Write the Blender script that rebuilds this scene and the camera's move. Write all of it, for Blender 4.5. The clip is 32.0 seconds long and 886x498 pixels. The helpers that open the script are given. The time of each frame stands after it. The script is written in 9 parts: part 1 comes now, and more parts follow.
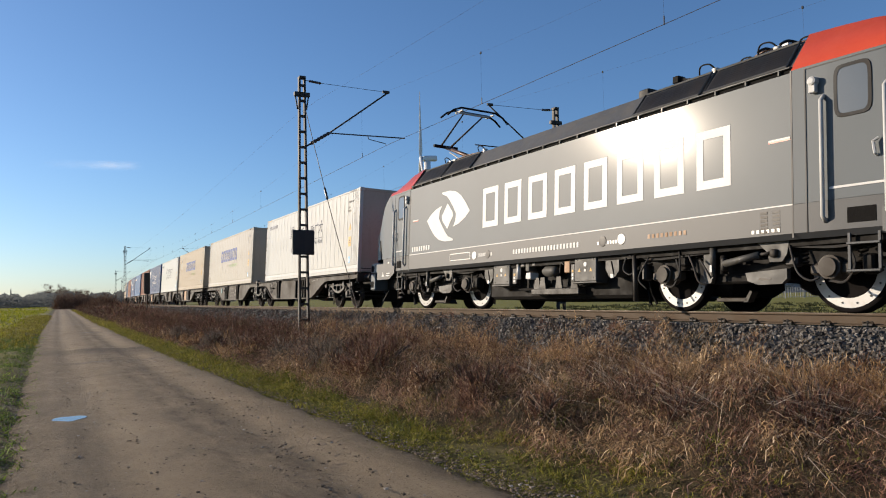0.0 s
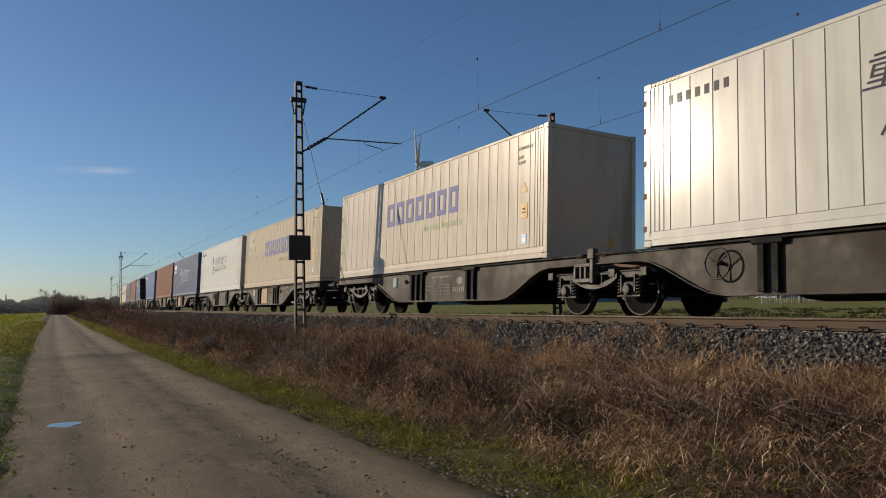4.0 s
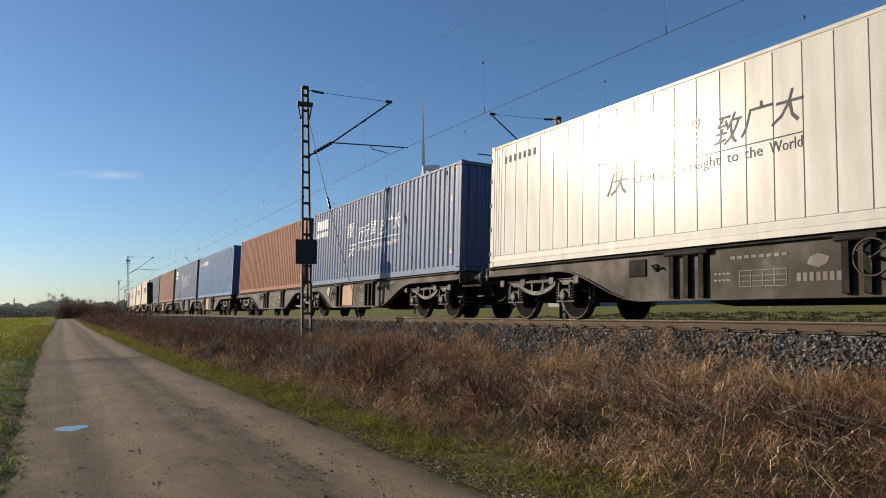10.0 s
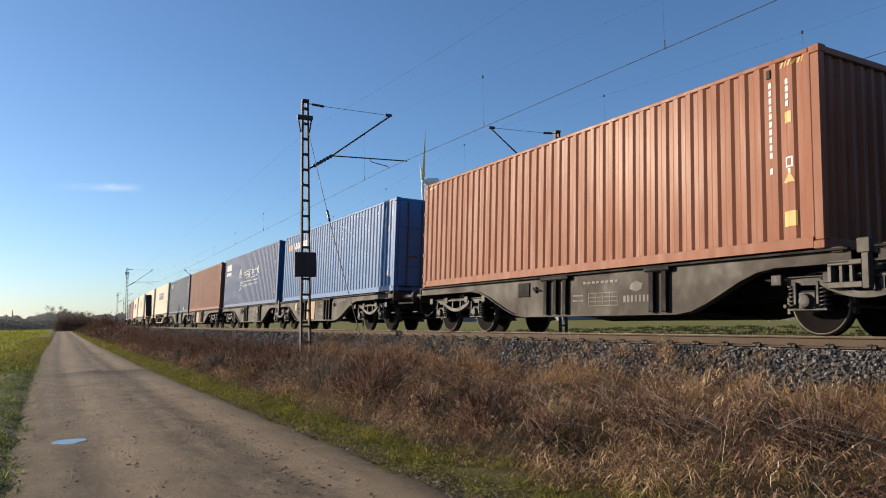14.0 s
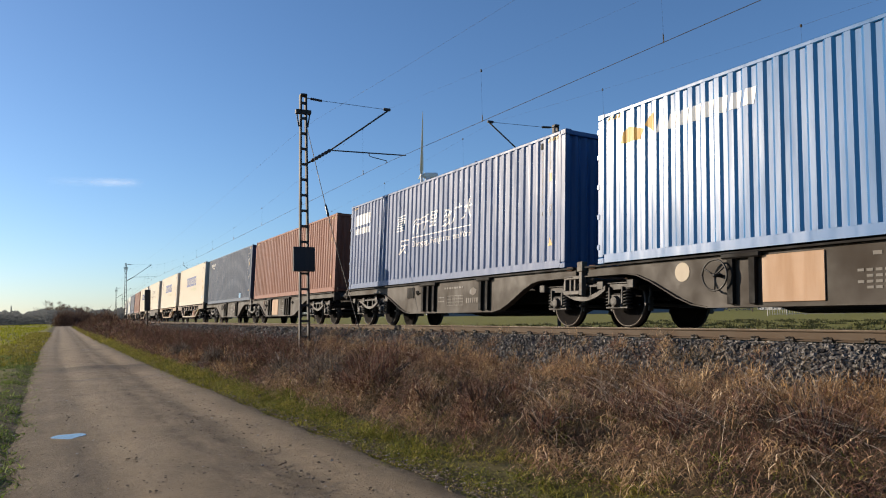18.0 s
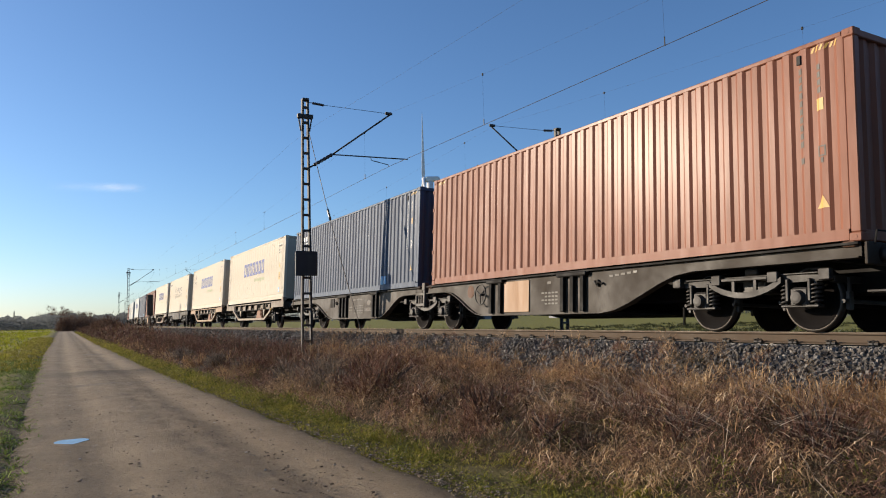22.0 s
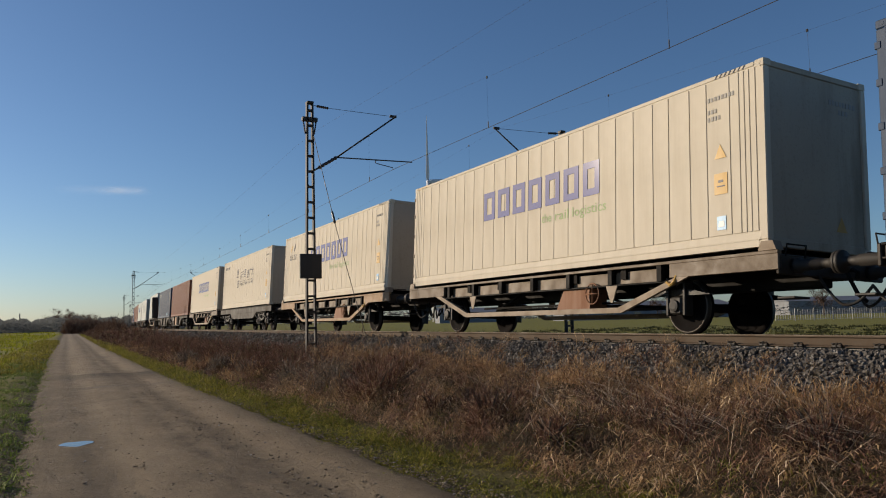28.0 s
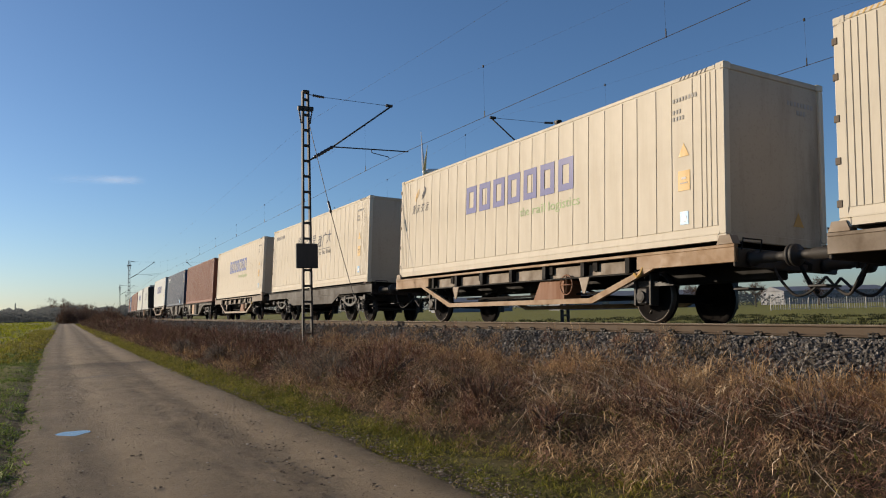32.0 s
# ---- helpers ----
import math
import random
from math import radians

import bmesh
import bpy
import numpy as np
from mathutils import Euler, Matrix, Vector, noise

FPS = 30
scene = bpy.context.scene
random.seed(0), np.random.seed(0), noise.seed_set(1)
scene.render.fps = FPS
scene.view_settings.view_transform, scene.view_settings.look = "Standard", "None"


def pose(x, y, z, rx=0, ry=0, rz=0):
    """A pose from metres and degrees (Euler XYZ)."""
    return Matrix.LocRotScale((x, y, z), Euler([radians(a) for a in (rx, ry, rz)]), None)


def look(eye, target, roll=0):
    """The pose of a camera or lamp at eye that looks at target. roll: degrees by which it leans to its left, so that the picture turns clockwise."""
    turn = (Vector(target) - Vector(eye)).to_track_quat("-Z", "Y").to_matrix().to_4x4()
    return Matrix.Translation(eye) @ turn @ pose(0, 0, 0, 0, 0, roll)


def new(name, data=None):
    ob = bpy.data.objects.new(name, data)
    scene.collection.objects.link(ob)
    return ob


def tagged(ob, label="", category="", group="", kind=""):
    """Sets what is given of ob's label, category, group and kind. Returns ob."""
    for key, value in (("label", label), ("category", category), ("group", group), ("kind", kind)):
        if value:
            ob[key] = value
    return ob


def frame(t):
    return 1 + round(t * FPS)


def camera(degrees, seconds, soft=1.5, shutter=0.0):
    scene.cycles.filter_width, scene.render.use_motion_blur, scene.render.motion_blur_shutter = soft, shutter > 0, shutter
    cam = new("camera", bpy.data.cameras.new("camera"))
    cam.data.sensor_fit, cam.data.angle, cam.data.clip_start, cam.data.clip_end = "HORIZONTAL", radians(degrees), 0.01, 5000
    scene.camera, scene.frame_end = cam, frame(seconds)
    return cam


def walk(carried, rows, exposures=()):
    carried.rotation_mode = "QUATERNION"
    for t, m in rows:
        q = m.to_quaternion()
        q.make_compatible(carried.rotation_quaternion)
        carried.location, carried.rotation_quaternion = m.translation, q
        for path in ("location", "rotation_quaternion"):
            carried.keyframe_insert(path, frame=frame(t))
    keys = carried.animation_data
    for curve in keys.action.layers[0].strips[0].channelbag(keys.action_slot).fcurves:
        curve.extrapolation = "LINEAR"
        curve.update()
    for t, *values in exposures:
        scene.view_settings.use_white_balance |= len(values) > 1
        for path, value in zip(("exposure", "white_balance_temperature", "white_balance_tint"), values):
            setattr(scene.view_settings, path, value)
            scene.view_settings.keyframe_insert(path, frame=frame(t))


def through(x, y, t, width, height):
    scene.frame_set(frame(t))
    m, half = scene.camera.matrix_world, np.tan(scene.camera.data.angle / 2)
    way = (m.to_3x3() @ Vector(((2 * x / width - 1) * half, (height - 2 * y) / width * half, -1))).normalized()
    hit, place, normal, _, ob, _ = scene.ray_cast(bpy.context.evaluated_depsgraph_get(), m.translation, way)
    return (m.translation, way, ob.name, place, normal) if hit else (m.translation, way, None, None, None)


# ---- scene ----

# ================= the line of the track and the camera =================
EYE = 1.60                      # eye over the lane
AXIS_X, AXIS_Z = 10.49, 1.209   # track axis abreast of the camera, rail level over the lane
BEND, CANT = 0.000493, 0.0526   # curvature of the line (1/m), superelevation (rad)


def line(s, off=0.0):
    """Ground plan of the line: a point s metres along it, off metres to the far side."""
    a = s * BEND
    return (AXIS_X + s * a / 2 * (1 - a * a / 12) + off * math.cos(a), s * (1 - a * a / 6) - off * math.sin(a))


def sway(s):
    """How far the lane keeps to the left of the bending line: it runs on straight from 70 m."""
    return np.where(np.asarray(s) > 70, 2.72 + 0.024 * (np.asarray(s) - 70) - 1.58 - 0.5 * BEND * np.asarray(s, float) ** 2, -0.0000135 * np.asarray(s, float) ** 2)


def beside(s, o):
    """Sideways shift of what lies o metres beside the axis: all of it at the lane, none at the ballast."""
    return sway(s) * np.interp(o, [-6.3, -3.4], [1.0, 0.0])


def on_track(s, z=0.0):
    """Pose on the rails, s metres along the line, y pointing up the line, leaning with the superelevation."""
    x, y = line(s)
    return Matrix.Translation((x, y, AXIS_Z)) @ Matrix.Rotation(-s * BEND, 4, "Z") @ Matrix.Rotation(CANT, 4, "Y") @ Matrix.Translation((0, 0, z))


def run(t):
    """Way that the train has gone after t seconds; it slows down all the time."""
    u = min(1.0, max(0.0, (t - 26) / 3))
    uneven = float(np.interp(t, [0, 2, 3, 6, 7, 10, 14, 17, 19, 20, 21, 22, 23, 25, 28, 29, 32], [0, 0.06, 0.02, 0, -0.06, -0.06, -0.06, -0.06, -0.07, -0.12, 0.09, 0.04, 0, 0.08, -0.04, 0.04, 0]))
    t = t / 10
    return uneven + 65.018 * t - 0.7964 * t ** 2 - 1.1721 * t ** 3 + 0.04822 * t ** 4 - 8.0 * max(0.0, t - 3.0) ** 2 + 0.45 * u * u * (3 - 2 * u)


def turned(yaw, pitch, roll):
    return pose(0, 0, EYE, 0, 0, -yaw) @ pose(0, 0, 0, 90 + pitch) @ pose(0, 0, 0, 0, 0, roll)


HEADING = [
    (0, 28.66, 3.57, -1.18),
    (0.5, 29.00, 3.62, -1.17),
    (1, 29.14, 3.68, -1.16),
    (1.5, 29.22, 3.80, -1.16),
    (2, 29.29, 3.88, -1.13),
    (2.5, 29.26, 3.93, -1.17),
    (3, 29.21, 4.03, -1.14),
    (3.5, 29.12, 4.02, -1.16),
    (5.5, 28.36, 3.89, -1.21),
    (6, 28.31, 3.91, -1.21),
    (6.5, 28.25, 3.97, -1.26),
    (7, 28.21, 4.03, -1.23),
    (7.5, 28.18, 4.11, -1.20),
    (8, 28.15, 4.19, -1.20),
    (8.5, 28.17, 4.21, -1.20),
    (9, 28.24, 4.21, -1.21),
    (9.5, 28.35, 4.28, -1.19),
    (10, 28.47, 4.28, -1.21),
    (10.5, 28.53, 4.26, -1.21),
    (11, 28.61, 4.34, -1.16),
    (11.5, 28.62, 4.41, -1.14),
    (12, 28.63, 4.50, -1.13),
    (12.5, 28.65, 4.70, -1.10),
    (13, 28.64, 4.93, -1.13),
    (13.5, 28.60, 5.15, -1.09),
    (14, 28.54, 5.29, -1.09),
    (14.5, 28.48, 5.39, -1.09),
    (16.5, 28.58, 5.45, -1.16),
    (17, 28.57, 5.40, -1.17),
    (17.5, 28.63, 5.12, -1.19),
    (18, 28.63, 4.86, -1.19),
    (18.5, 28.57, 4.76, -1.15),
    (19, 28.50, 4.76, -1.20),
    (19.5, 28.46, 4.83, -1.30),
    (20, 28.40, 4.91, -1.27),
    (20.5, 28.43, 5.01, -1.29),
    (21, 28.45, 5.07, -1.32),
    (21.5, 28.50, 5.15, -1.33),
    (22, 28.47, 5.15, -1.39),
    (22.5, 28.45, 5.09, -1.41),
    (23, 28.34, 5.04, -1.44),
    (23.5, 28.27, 5.03, -1.41),
    (24, 28.17, 4.98, -1.42),
    (24.5, 28.10, 5.01, -1.41),
    (25, 28.05, 4.99, -1.43),
    (25.5, 28.00, 5.04, -1.42),
    (27.5, 28.07, 5.34, -1.34),
    (28, 28.14, 5.37, -1.37),
    (28.5, 28.19, 5.34, -1.38),
    (29, 28.23, 5.30, -1.35),
    (29.5, 28.25, 5.23, -1.38),
    (30, 28.29, 5.14, -1.39),
    (30.5, 28.30, 5.04, -1.36),
    (31, 28.35, 4.98, -1.41),
    (31.5, 28.37, 4.83, -1.42),
    (32, 28.41, 4.57, -1.39),
]
cam = camera(61.43, 32.0, soft=1.05)
EXPOSURES = [(0, 0.52, 5850, 10), (1, 0.43, 5850, 10), (2, 0.26, 5900, 10), (3, -0.10, 5950, 10), (6, 0.18, 6050, 10), (7, 0.36, 6050, 10), (8, 0.33, 6000, 10), (9, 0.28, 6000, 10), (11, 0.47, 5950, 10), (13, 0.66, 5950, 10), (16.5, 0.53, 5900, 10), (17.5, 0.55, 5900, 10),
             (19, 0.66, 5850, 10), (22, 0.63, 5850, 10), (25, 0.50, 5900, 10), (26.5, 0.28, 6000, 10), (28, 0.02, 6050, 10), (30, 0.10, 5900, 10), (32, 0.25, 6000, 10)]
walk(cam, [(t, turned(a, b, c)) for t, a, b, c in HEADING], EXPOSURES)

# ================= light =================
SUN_AZ, SUN_EL = radians(-42.5), radians(16.0)
world = bpy.data.worlds.new("sky")
scene.world = world
world.use_nodes = True
wn = world.node_tree
sky = wn.nodes.new("ShaderNodeTexSky")
sky.sky_type = "NISHITA"
sky.sun_disc = False
sky.sun_elevation = SUN_EL
sky.sun_rotation = SUN_AZ
sky.air_density, sky.dust_density, sky.ozone_density = 0.9, 0.5, 3.8
wn.links.new(sky.outputs[0], wn.nodes["Background"].inputs[0])
wn.nodes["Background"].inputs[1].default_value = 0.09
sun = new("sun", bpy.data.lights.new("sun", "SUN"))
sun.data.energy = 5.0
sun.data.angle = radians(0.53)
sun.data.color = (1.0, 0.79, 0.55)
sun.matrix_world = look((0, 0, 0), (-math.sin(SUN_AZ) * math.cos(SUN_EL), -math.cos(SUN_AZ) * math.cos(SUN_EL), -math.sin(SUN_EL)))

# ================= building helpers =================
class Shape:
    """Collects vertices and faces of one mesh."""

    def __init__(self):
        self.v, self.f = [], []

    def add(self, vs, fs):
        n = len(self.v)
        self.v += [tuple(p) for p in vs]
        self.f += [tuple(n + i for i in f) for f in fs]
        return self

    def box(self, x0, x1, y0, y1, z0, z1, c=0.0):
        """A box; c: width of the chamfer on all its edges."""
        if c <= 0:
            v = [(x, y, z) for z in (z0, z1) for x, y in ((x0, y0), (x1, y0), (x1, y1), (x0, y1))]
            return self.add(v, [(3, 2, 1, 0), (4, 5, 6, 7), (0, 1, 5, 4), (1, 2, 6, 5), (2, 3, 7, 6), (3, 0, 4, 7)])
        c = min(c, (x1 - x0) / 2.01, (y1 - y0) / 2.01, (z1 - z0) / 2.01)
        rings = []
        for z, i in ((z0, c), (z0 + c, 0), (z1 - c, 0), (z1, c)):
            a, b, e, g = x0 + i, x1 - i, y0 + i, y1 - i
            rings.append([(a + c, e, z), (b - c, e, z), (b, e + c, z), (b, g - c, z), (b - c, g, z), (a + c, g, z), (a, g - c, z), (a, e + c, z)])
        v = [p for r in rings for p in r]
        f = [(7, 6, 5, 4, 3, 2, 1, 0), tuple(range(24, 32))]
        f += [(r * 8 + i, r * 8 + (i + 1) % 8, r * 8 + 8 + (i + 1) % 8, r * 8 + 8 + i) for r in range(3) for i in range(8)]
        return self.add(v, f)

    def prism(self, profile, lo, hi, axis="x"):
        """A closed outline of (a, b) pushed along an axis: 'x' takes (y, z), 'y' takes (x, z), 'z' takes (x, y)."""
        put = {"x": lambda a, b, w: (w, a, b), "y": lambda a, b, w: (a, w, b), "z": lambda a, b, w: (a, b, w)}[axis]
        n = len(profile)
        v = [put(a, b, w) for w in (lo, hi) for a, b in profile]
        f = [tuple(range(n - 1, -1, -1)), tuple(range(n, 2 * n))] + [(i, (i + 1) % n, n + (i + 1) % n, n + i) for i in range(n)]
        return self.add(v, f)

    def tube(self, path, r, n=8, caps=True):
        """A round bar along a path; r is one radius or one for each point."""
        path = [Vector(p) for p in path]
        rs = r if isinstance(r, (list, tuple)) else [r] * len(path)
        v, f = [], []
        side = None
        for i, p in enumerate(path):
            d = (path[min(i + 1, len(path) - 1)] - path[max(i - 1, 0)]).normalized()
            if side is None:
                side = d.orthogonal().normalized()
            side = (side - d * side.dot(d)).normalized()
            up = d.cross(side)
            for k in range(n):
                a = 2 * math.pi * k / n
                v.append(p + (side * math.cos(a) + up * math.sin(a)) * rs[i])
        for i in range(len(path) - 1):
            f += [(i * n + k, i * n + (k + 1) % n, (i + 1) * n + (k + 1) % n, (i + 1) * n + k) for k in range(n)]
        if caps:
            f += [tuple(range(n - 1, -1, -1)), tuple(range((len(path) - 1) * n, len(path) * n))]
        return self.add(v, f)

    def lathe(self, rings, centre, axis="x", n=24, caps=True):
        """Rings of (place along the axis, radius) turned round an axis through centre."""
        cx, cy, cz = centre
        v, f = [], []
        for w, r in rings:
            for k in range(n):
                a = 2 * math.pi * k / n
                p, q = r * math.cos(a), r * math.sin(a)
                v.append({"x": (cx + w, cy + p, cz + q), "y": (cx + p, cy + w, cz + q), "z": (cx + p, cy + q, cz + w)}[axis])
        for i in range(len(rings) - 1):
            f += [(i * n + k, i * n + (k + 1) % n, (i + 1) * n + (k + 1) % n, (i + 1) * n + k) for k in range(n)]
        if caps:
            f += [tuple(range(n - 1, -1, -1)), tuple(range((len(rings) - 1) * n, len(rings) * n))]
        return self.add(v, f)

    def sheet(self, grid):
        """A sheet from rows of points."""
        w = len(grid[0])
        return self.add([p for row in grid for p in row], [(i * w + j, i * w + j + 1, (i + 1) * w + j + 1, (i + 1) * w + j) for i in range(len(grid) - 1) for j in range(w - 1)])

    def mesh(self, name, material=None, smooth=False):
        me = bpy.data.meshes.new(name)
        me.from_pydata(self.v, [], self.f)
        bm = bmesh.new()
        bm.from_mesh(me)
        bmesh.ops.recalc_face_normals(bm, faces=bm.faces)
        bm.to_mesh(me)
        bm.free()
        if material:
            me.materials.append(material)
        if smooth:
            me.polygons.foreach_set("use_smooth", [True] * len(me.polygons))
        return me


def part(name, shape, material, parent, label="", smooth=False, at=None):
    """Links a shape, or a mesh that is there already, as one mesh object under a thing or a part."""
    ob = new(name, shape.mesh(name, material, smooth) if isinstance(shape, Shape) else shape)
    ob.parent = parent
    if at is not None:
        ob.matrix_basis = at
    return tagged(ob, label)


def thing(name, label, category, group="", kind="", at=None, shape=None, material=None, smooth=False):
    ob = new(name, shape.mesh(name, material, smooth) if shape else None)
    if at is not None:
        ob.matrix_basis = at
    return tagged(ob, label, category, group, kind)


def soup(name, verts, faces, material, smooth=False):
    """A large mesh from arrays of vertices and of equal-sided faces."""
    verts, faces = np.asarray(verts, np.float32), np.asarray(faces, np.int32)
    me = bpy.data.meshes.new(name)
    k = faces.shape[1]
    me.vertices.add(len(verts)), me.loops.add(faces.size), me.polygons.add(len(faces))
    me.vertices.foreach_set("co", verts.ravel())
    me.loops.foreach_set("vertex_index", faces.ravel())
    me.polygons.foreach_set("loop_start", np.arange(0, faces.size, k, dtype=np.int32))
    me.polygons.foreach_set("use_smooth", np.full(len(faces), smooth))
    me.update(calc_edges=True)
    me.materials.append(material)
    return me


def bow(pts, n=6):
    """A smooth line through points, for hoses and cables."""
    p = [Vector(q) for q in pts]
    p = [2 * p[0] - p[1]] + p + [2 * p[-1] - p[-2]]
    out = []
    for i in range(1, len(p) - 2):
        a, b, c, d = p[i - 1:i + 3]
        for k in range(n):
            u = k / n
            out.append(0.5 * ((2 * b) + (c - a) * u + (2 * a - 5 * b + 4 * c - d) * u * u + (3 * b - a - 3 * c + d) * u ** 3))
    return [tuple(q) for q in out + [p[-2]]]


# ================= materials =================
def rgb(c):
    return (*c, 1.0)


def nodes_of(name):
    m = bpy.data.materials.new(name)
    m.use_nodes = True
    n = m.node_tree.nodes
    return m, n, m.node_tree.links, n["Principled BSDF"]


def noise_of(n, l, scale, detail=6.0, rough=0.6, coords="Object", stretch=None):
    tc = n.new("ShaderNodeTexCoord")
    tex = n.new("ShaderNodeTexNoise")
    tex.inputs["Scale"].default_value = scale
    tex.inputs["Detail"].default_value = detail
    tex.inputs["Roughness"].default_value = rough
    if stretch:
        mp = n.new("ShaderNodeMapping")
        mp.inputs["Scale"].default_value = stretch
        l.new(tc.outputs[coords], mp.inputs[0])
        l.new(mp.outputs[0], tex.inputs[0])
    else:
        l.new(tc.outputs[coords], tex.inputs[0])
    return tex.outputs[0]


def ramp_of(n, l, value, stops):
    r = n.new("ShaderNodeValToRGB")
    e = r.color_ramp.elements
    while len(e) < len(stops):
        e.new(0.5)
    for el, (p, c) in zip(e, stops):
        el.position, el.color = p, (rgb(c) if isinstance(c, tuple) else (c, c, c, 1))
    l.new(value, r.inputs[0])
    return r.outputs[0]


def blend(n, l, fac, a, b, mode="MIX"):
    x = n.new("ShaderNodeMix")
    x.data_type, x.blend_type = "RGBA", mode
    for slot, v in ((0, fac), (6, a), (7, b)):
        if isinstance(v, (int, float)):
            x.inputs[slot].default_value = v
        elif isinstance(v, tuple):
            x.inputs[slot].default_value = rgb(v)
        else:
            l.new(v, x.inputs[slot])
    return x.outputs[2]


def bumped(n, l, p, height, strength, distance=0.01):
    b = n.new("ShaderNodeBump")
    b.inputs["Strength"].default_value = strength
    b.inputs["Distance"].default_value = distance
    l.new(height, b.inputs["Height"])
    l.new(b.outputs[0], p.inputs["Normal"])


def paint(name, base, rough=0.4, metal=0.0, dirt=(0.16, 0.12, 0.09), grime=0.35, streak=True, scale=1.0, coat=0.0, spec=0.5, coat_rough=0.13, dent=0.12, even=False):
    """Weathered paint: faded patches, streaks running down, fine dirt."""
    m, n, l, p = nodes_of(name)
    big = noise_of(n, l, 0.9 * scale, 4)
    run_ = noise_of(n, l, 3.0 * scale, 7, 0.65, stretch=(1, 1.6, 0.16) if streak else None)
    fine = noise_of(n, l, 45 * scale, 3)
    c = blend(n, l, ramp_of(n, l, big, [(0.3, 0.0), (0.75, 1.0)]), tuple(b * 0.9 for b in base), tuple(min(1, b * 1.07) for b in base))
    c = blend(n, l, ramp_of(n, l, run_, [(0.5, 0.0), (0.78, grime)]), c, dirt)
    c = blend(n, l, ramp_of(n, l, fine, [(0.55, 0.0), (0.8, grime * 0.5)]), c, dirt)
    l.new(c, p.inputs["Base Color"])
    r = ramp_of(n, l, run_, [(0.3, rough * 0.85), (0.8, min(1, rough * 1.5))])
    if even:
        p.inputs["Roughness"].default_value = rough
    else:
        l.new(r, p.inputs["Roughness"])
    p.inputs["Metallic"].default_value = metal
    p.inputs["Specular IOR Level"].default_value = spec
    p.inputs["Coat Weight"].default_value = coat
    p.inputs["Coat Roughness"].default_value = coat_rough
    bumped(n, l, p, big, dent, 0.02)
    return m


def rough_stuff(name, stops, scale, rough=0.9, bump=0.6, dist=0.02, island=False):
    """Natural matter coloured by two scales of noise, or piece by piece."""
    m, n, l, p = nodes_of(name)
    if island:
        g = n.new("ShaderNodeNewGeometry")
        c = ramp_of(n, l, g.outputs["Random Per Island"], stops)
        big = noise_of(n, l, scale, 3)
        c = blend(n, l, ramp_of(n, l, big, [(0.35, 0.0), (0.7, 0.55)]), c, tuple(0.55 * v for v in stops[0][1]))
    else:
        a = noise_of(n, l, scale, 8, 0.7)
        b = noise_of(n, l, scale * 9, 6, 0.7)
        c = blend(n, l, 0.45, ramp_of(n, l, a, stops), ramp_of(n, l, b, stops))
        bumped(n, l, p, b, bump, dist)
    l.new(c, p.inputs["Base Color"])
    p.inputs["Roughness"].default_value = rough
    p.inputs["Specular IOR Level"].default_value = 0.2
    return m


def leafy(name, stops, scale=0.6, through=0.25):
    """Blades and leaves: colour by piece, some light passing through."""
    m = rough_stuff(name, stops, scale, 0.75, island=True)
    p = m.node_tree.nodes["Principled BSDF"]
    p.inputs["Transmission Weight"].default_value = 0.0
    p.inputs["Subsurface Weight"].default_value = 0.0
    n, l = m.node_tree.nodes, m.node_tree.links
    tr = n.new("ShaderNodeBsdfTranslucent")
    mix = n.new("ShaderNodeMixShader")
    mix.inputs[0].default_value = through
    src = p.inputs["Base Color"].links[0].from_socket
    l.new(src, tr.inputs[0])
    l.new(p.outputs[0], mix.inputs[1])
    l.new(tr.outputs[0], mix.inputs[2])
    l.new(mix.outputs[0], n["Material Output"].inputs[0])
    return m


WHITE_BOX = paint("cream container paint", (0.433, 0.426, 0.391), 0.5, grime=0.16, dirt=(0.240, 0.176, 0.112), coat=0.32, spec=0.3, coat_rough=0.19)
DULL_BOX = paint("dull cream container paint", (0.560, 0.510, 0.415), 0.6, grime=0.18, dirt=(0.30, 0.23, 0.15), spec=0.1, coat=0.02, coat_rough=0.32)
SAND_BOX = paint("warm cream container paint", (0.4037, 0.3487, 0.2651), 0.5, grime=0.24, dirt=(0.240, 0.160, 0.096), coat=0.02, spec=0.12, coat_rough=0.25)
GLOSS_SAND_BOX = paint("glossy warm cream container paint", (0.367, 0.317, 0.241), 0.5, grime=0.24, dirt=(0.240, 0.160, 0.096), coat=0.4, spec=0.3, coat_rough=0.22)
BLUE_BOX = paint("blue container paint", (0.020, 0.061, 0.172), 0.45, grime=0.2, dirt=(0.07, 0.085, 0.115), coat=0.075, spec=0.35, coat_rough=0.2)
BRIGHT_BLUE_BOX = paint("bright blue container paint", (0.012, 0.100, 0.270), 0.42, grime=0.2, dirt=(0.06, 0.10, 0.14), coat=0.12, spec=0.35, coat_rough=0.2)
GREY_BLUE_BOX = paint("grey blue container paint", (0.0302, 0.0554, 0.1042), 0.5, grime=0.25, dirt=(0.072, 0.076, 0.088), spec=0.25, coat=0.025, coat_rough=0.22)
ORANGE_BOX = paint("orange brown container paint", (0.2321, 0.088, 0.0462), 0.5, grime=0.28, dirt=(0.160, 0.080, 0.048), coat=0.03, spec=0.15, coat_rough=0.25)
RED_BOX = paint("brick red container paint", (0.207, 0.0789, 0.0443), 0.55, grime=0.32, dirt=(0.112, 0.060, 0.040), spec=0.2, coat=0.11, coat_rough=0.28)
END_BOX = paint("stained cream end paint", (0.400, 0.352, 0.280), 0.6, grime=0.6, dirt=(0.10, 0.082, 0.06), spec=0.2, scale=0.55)
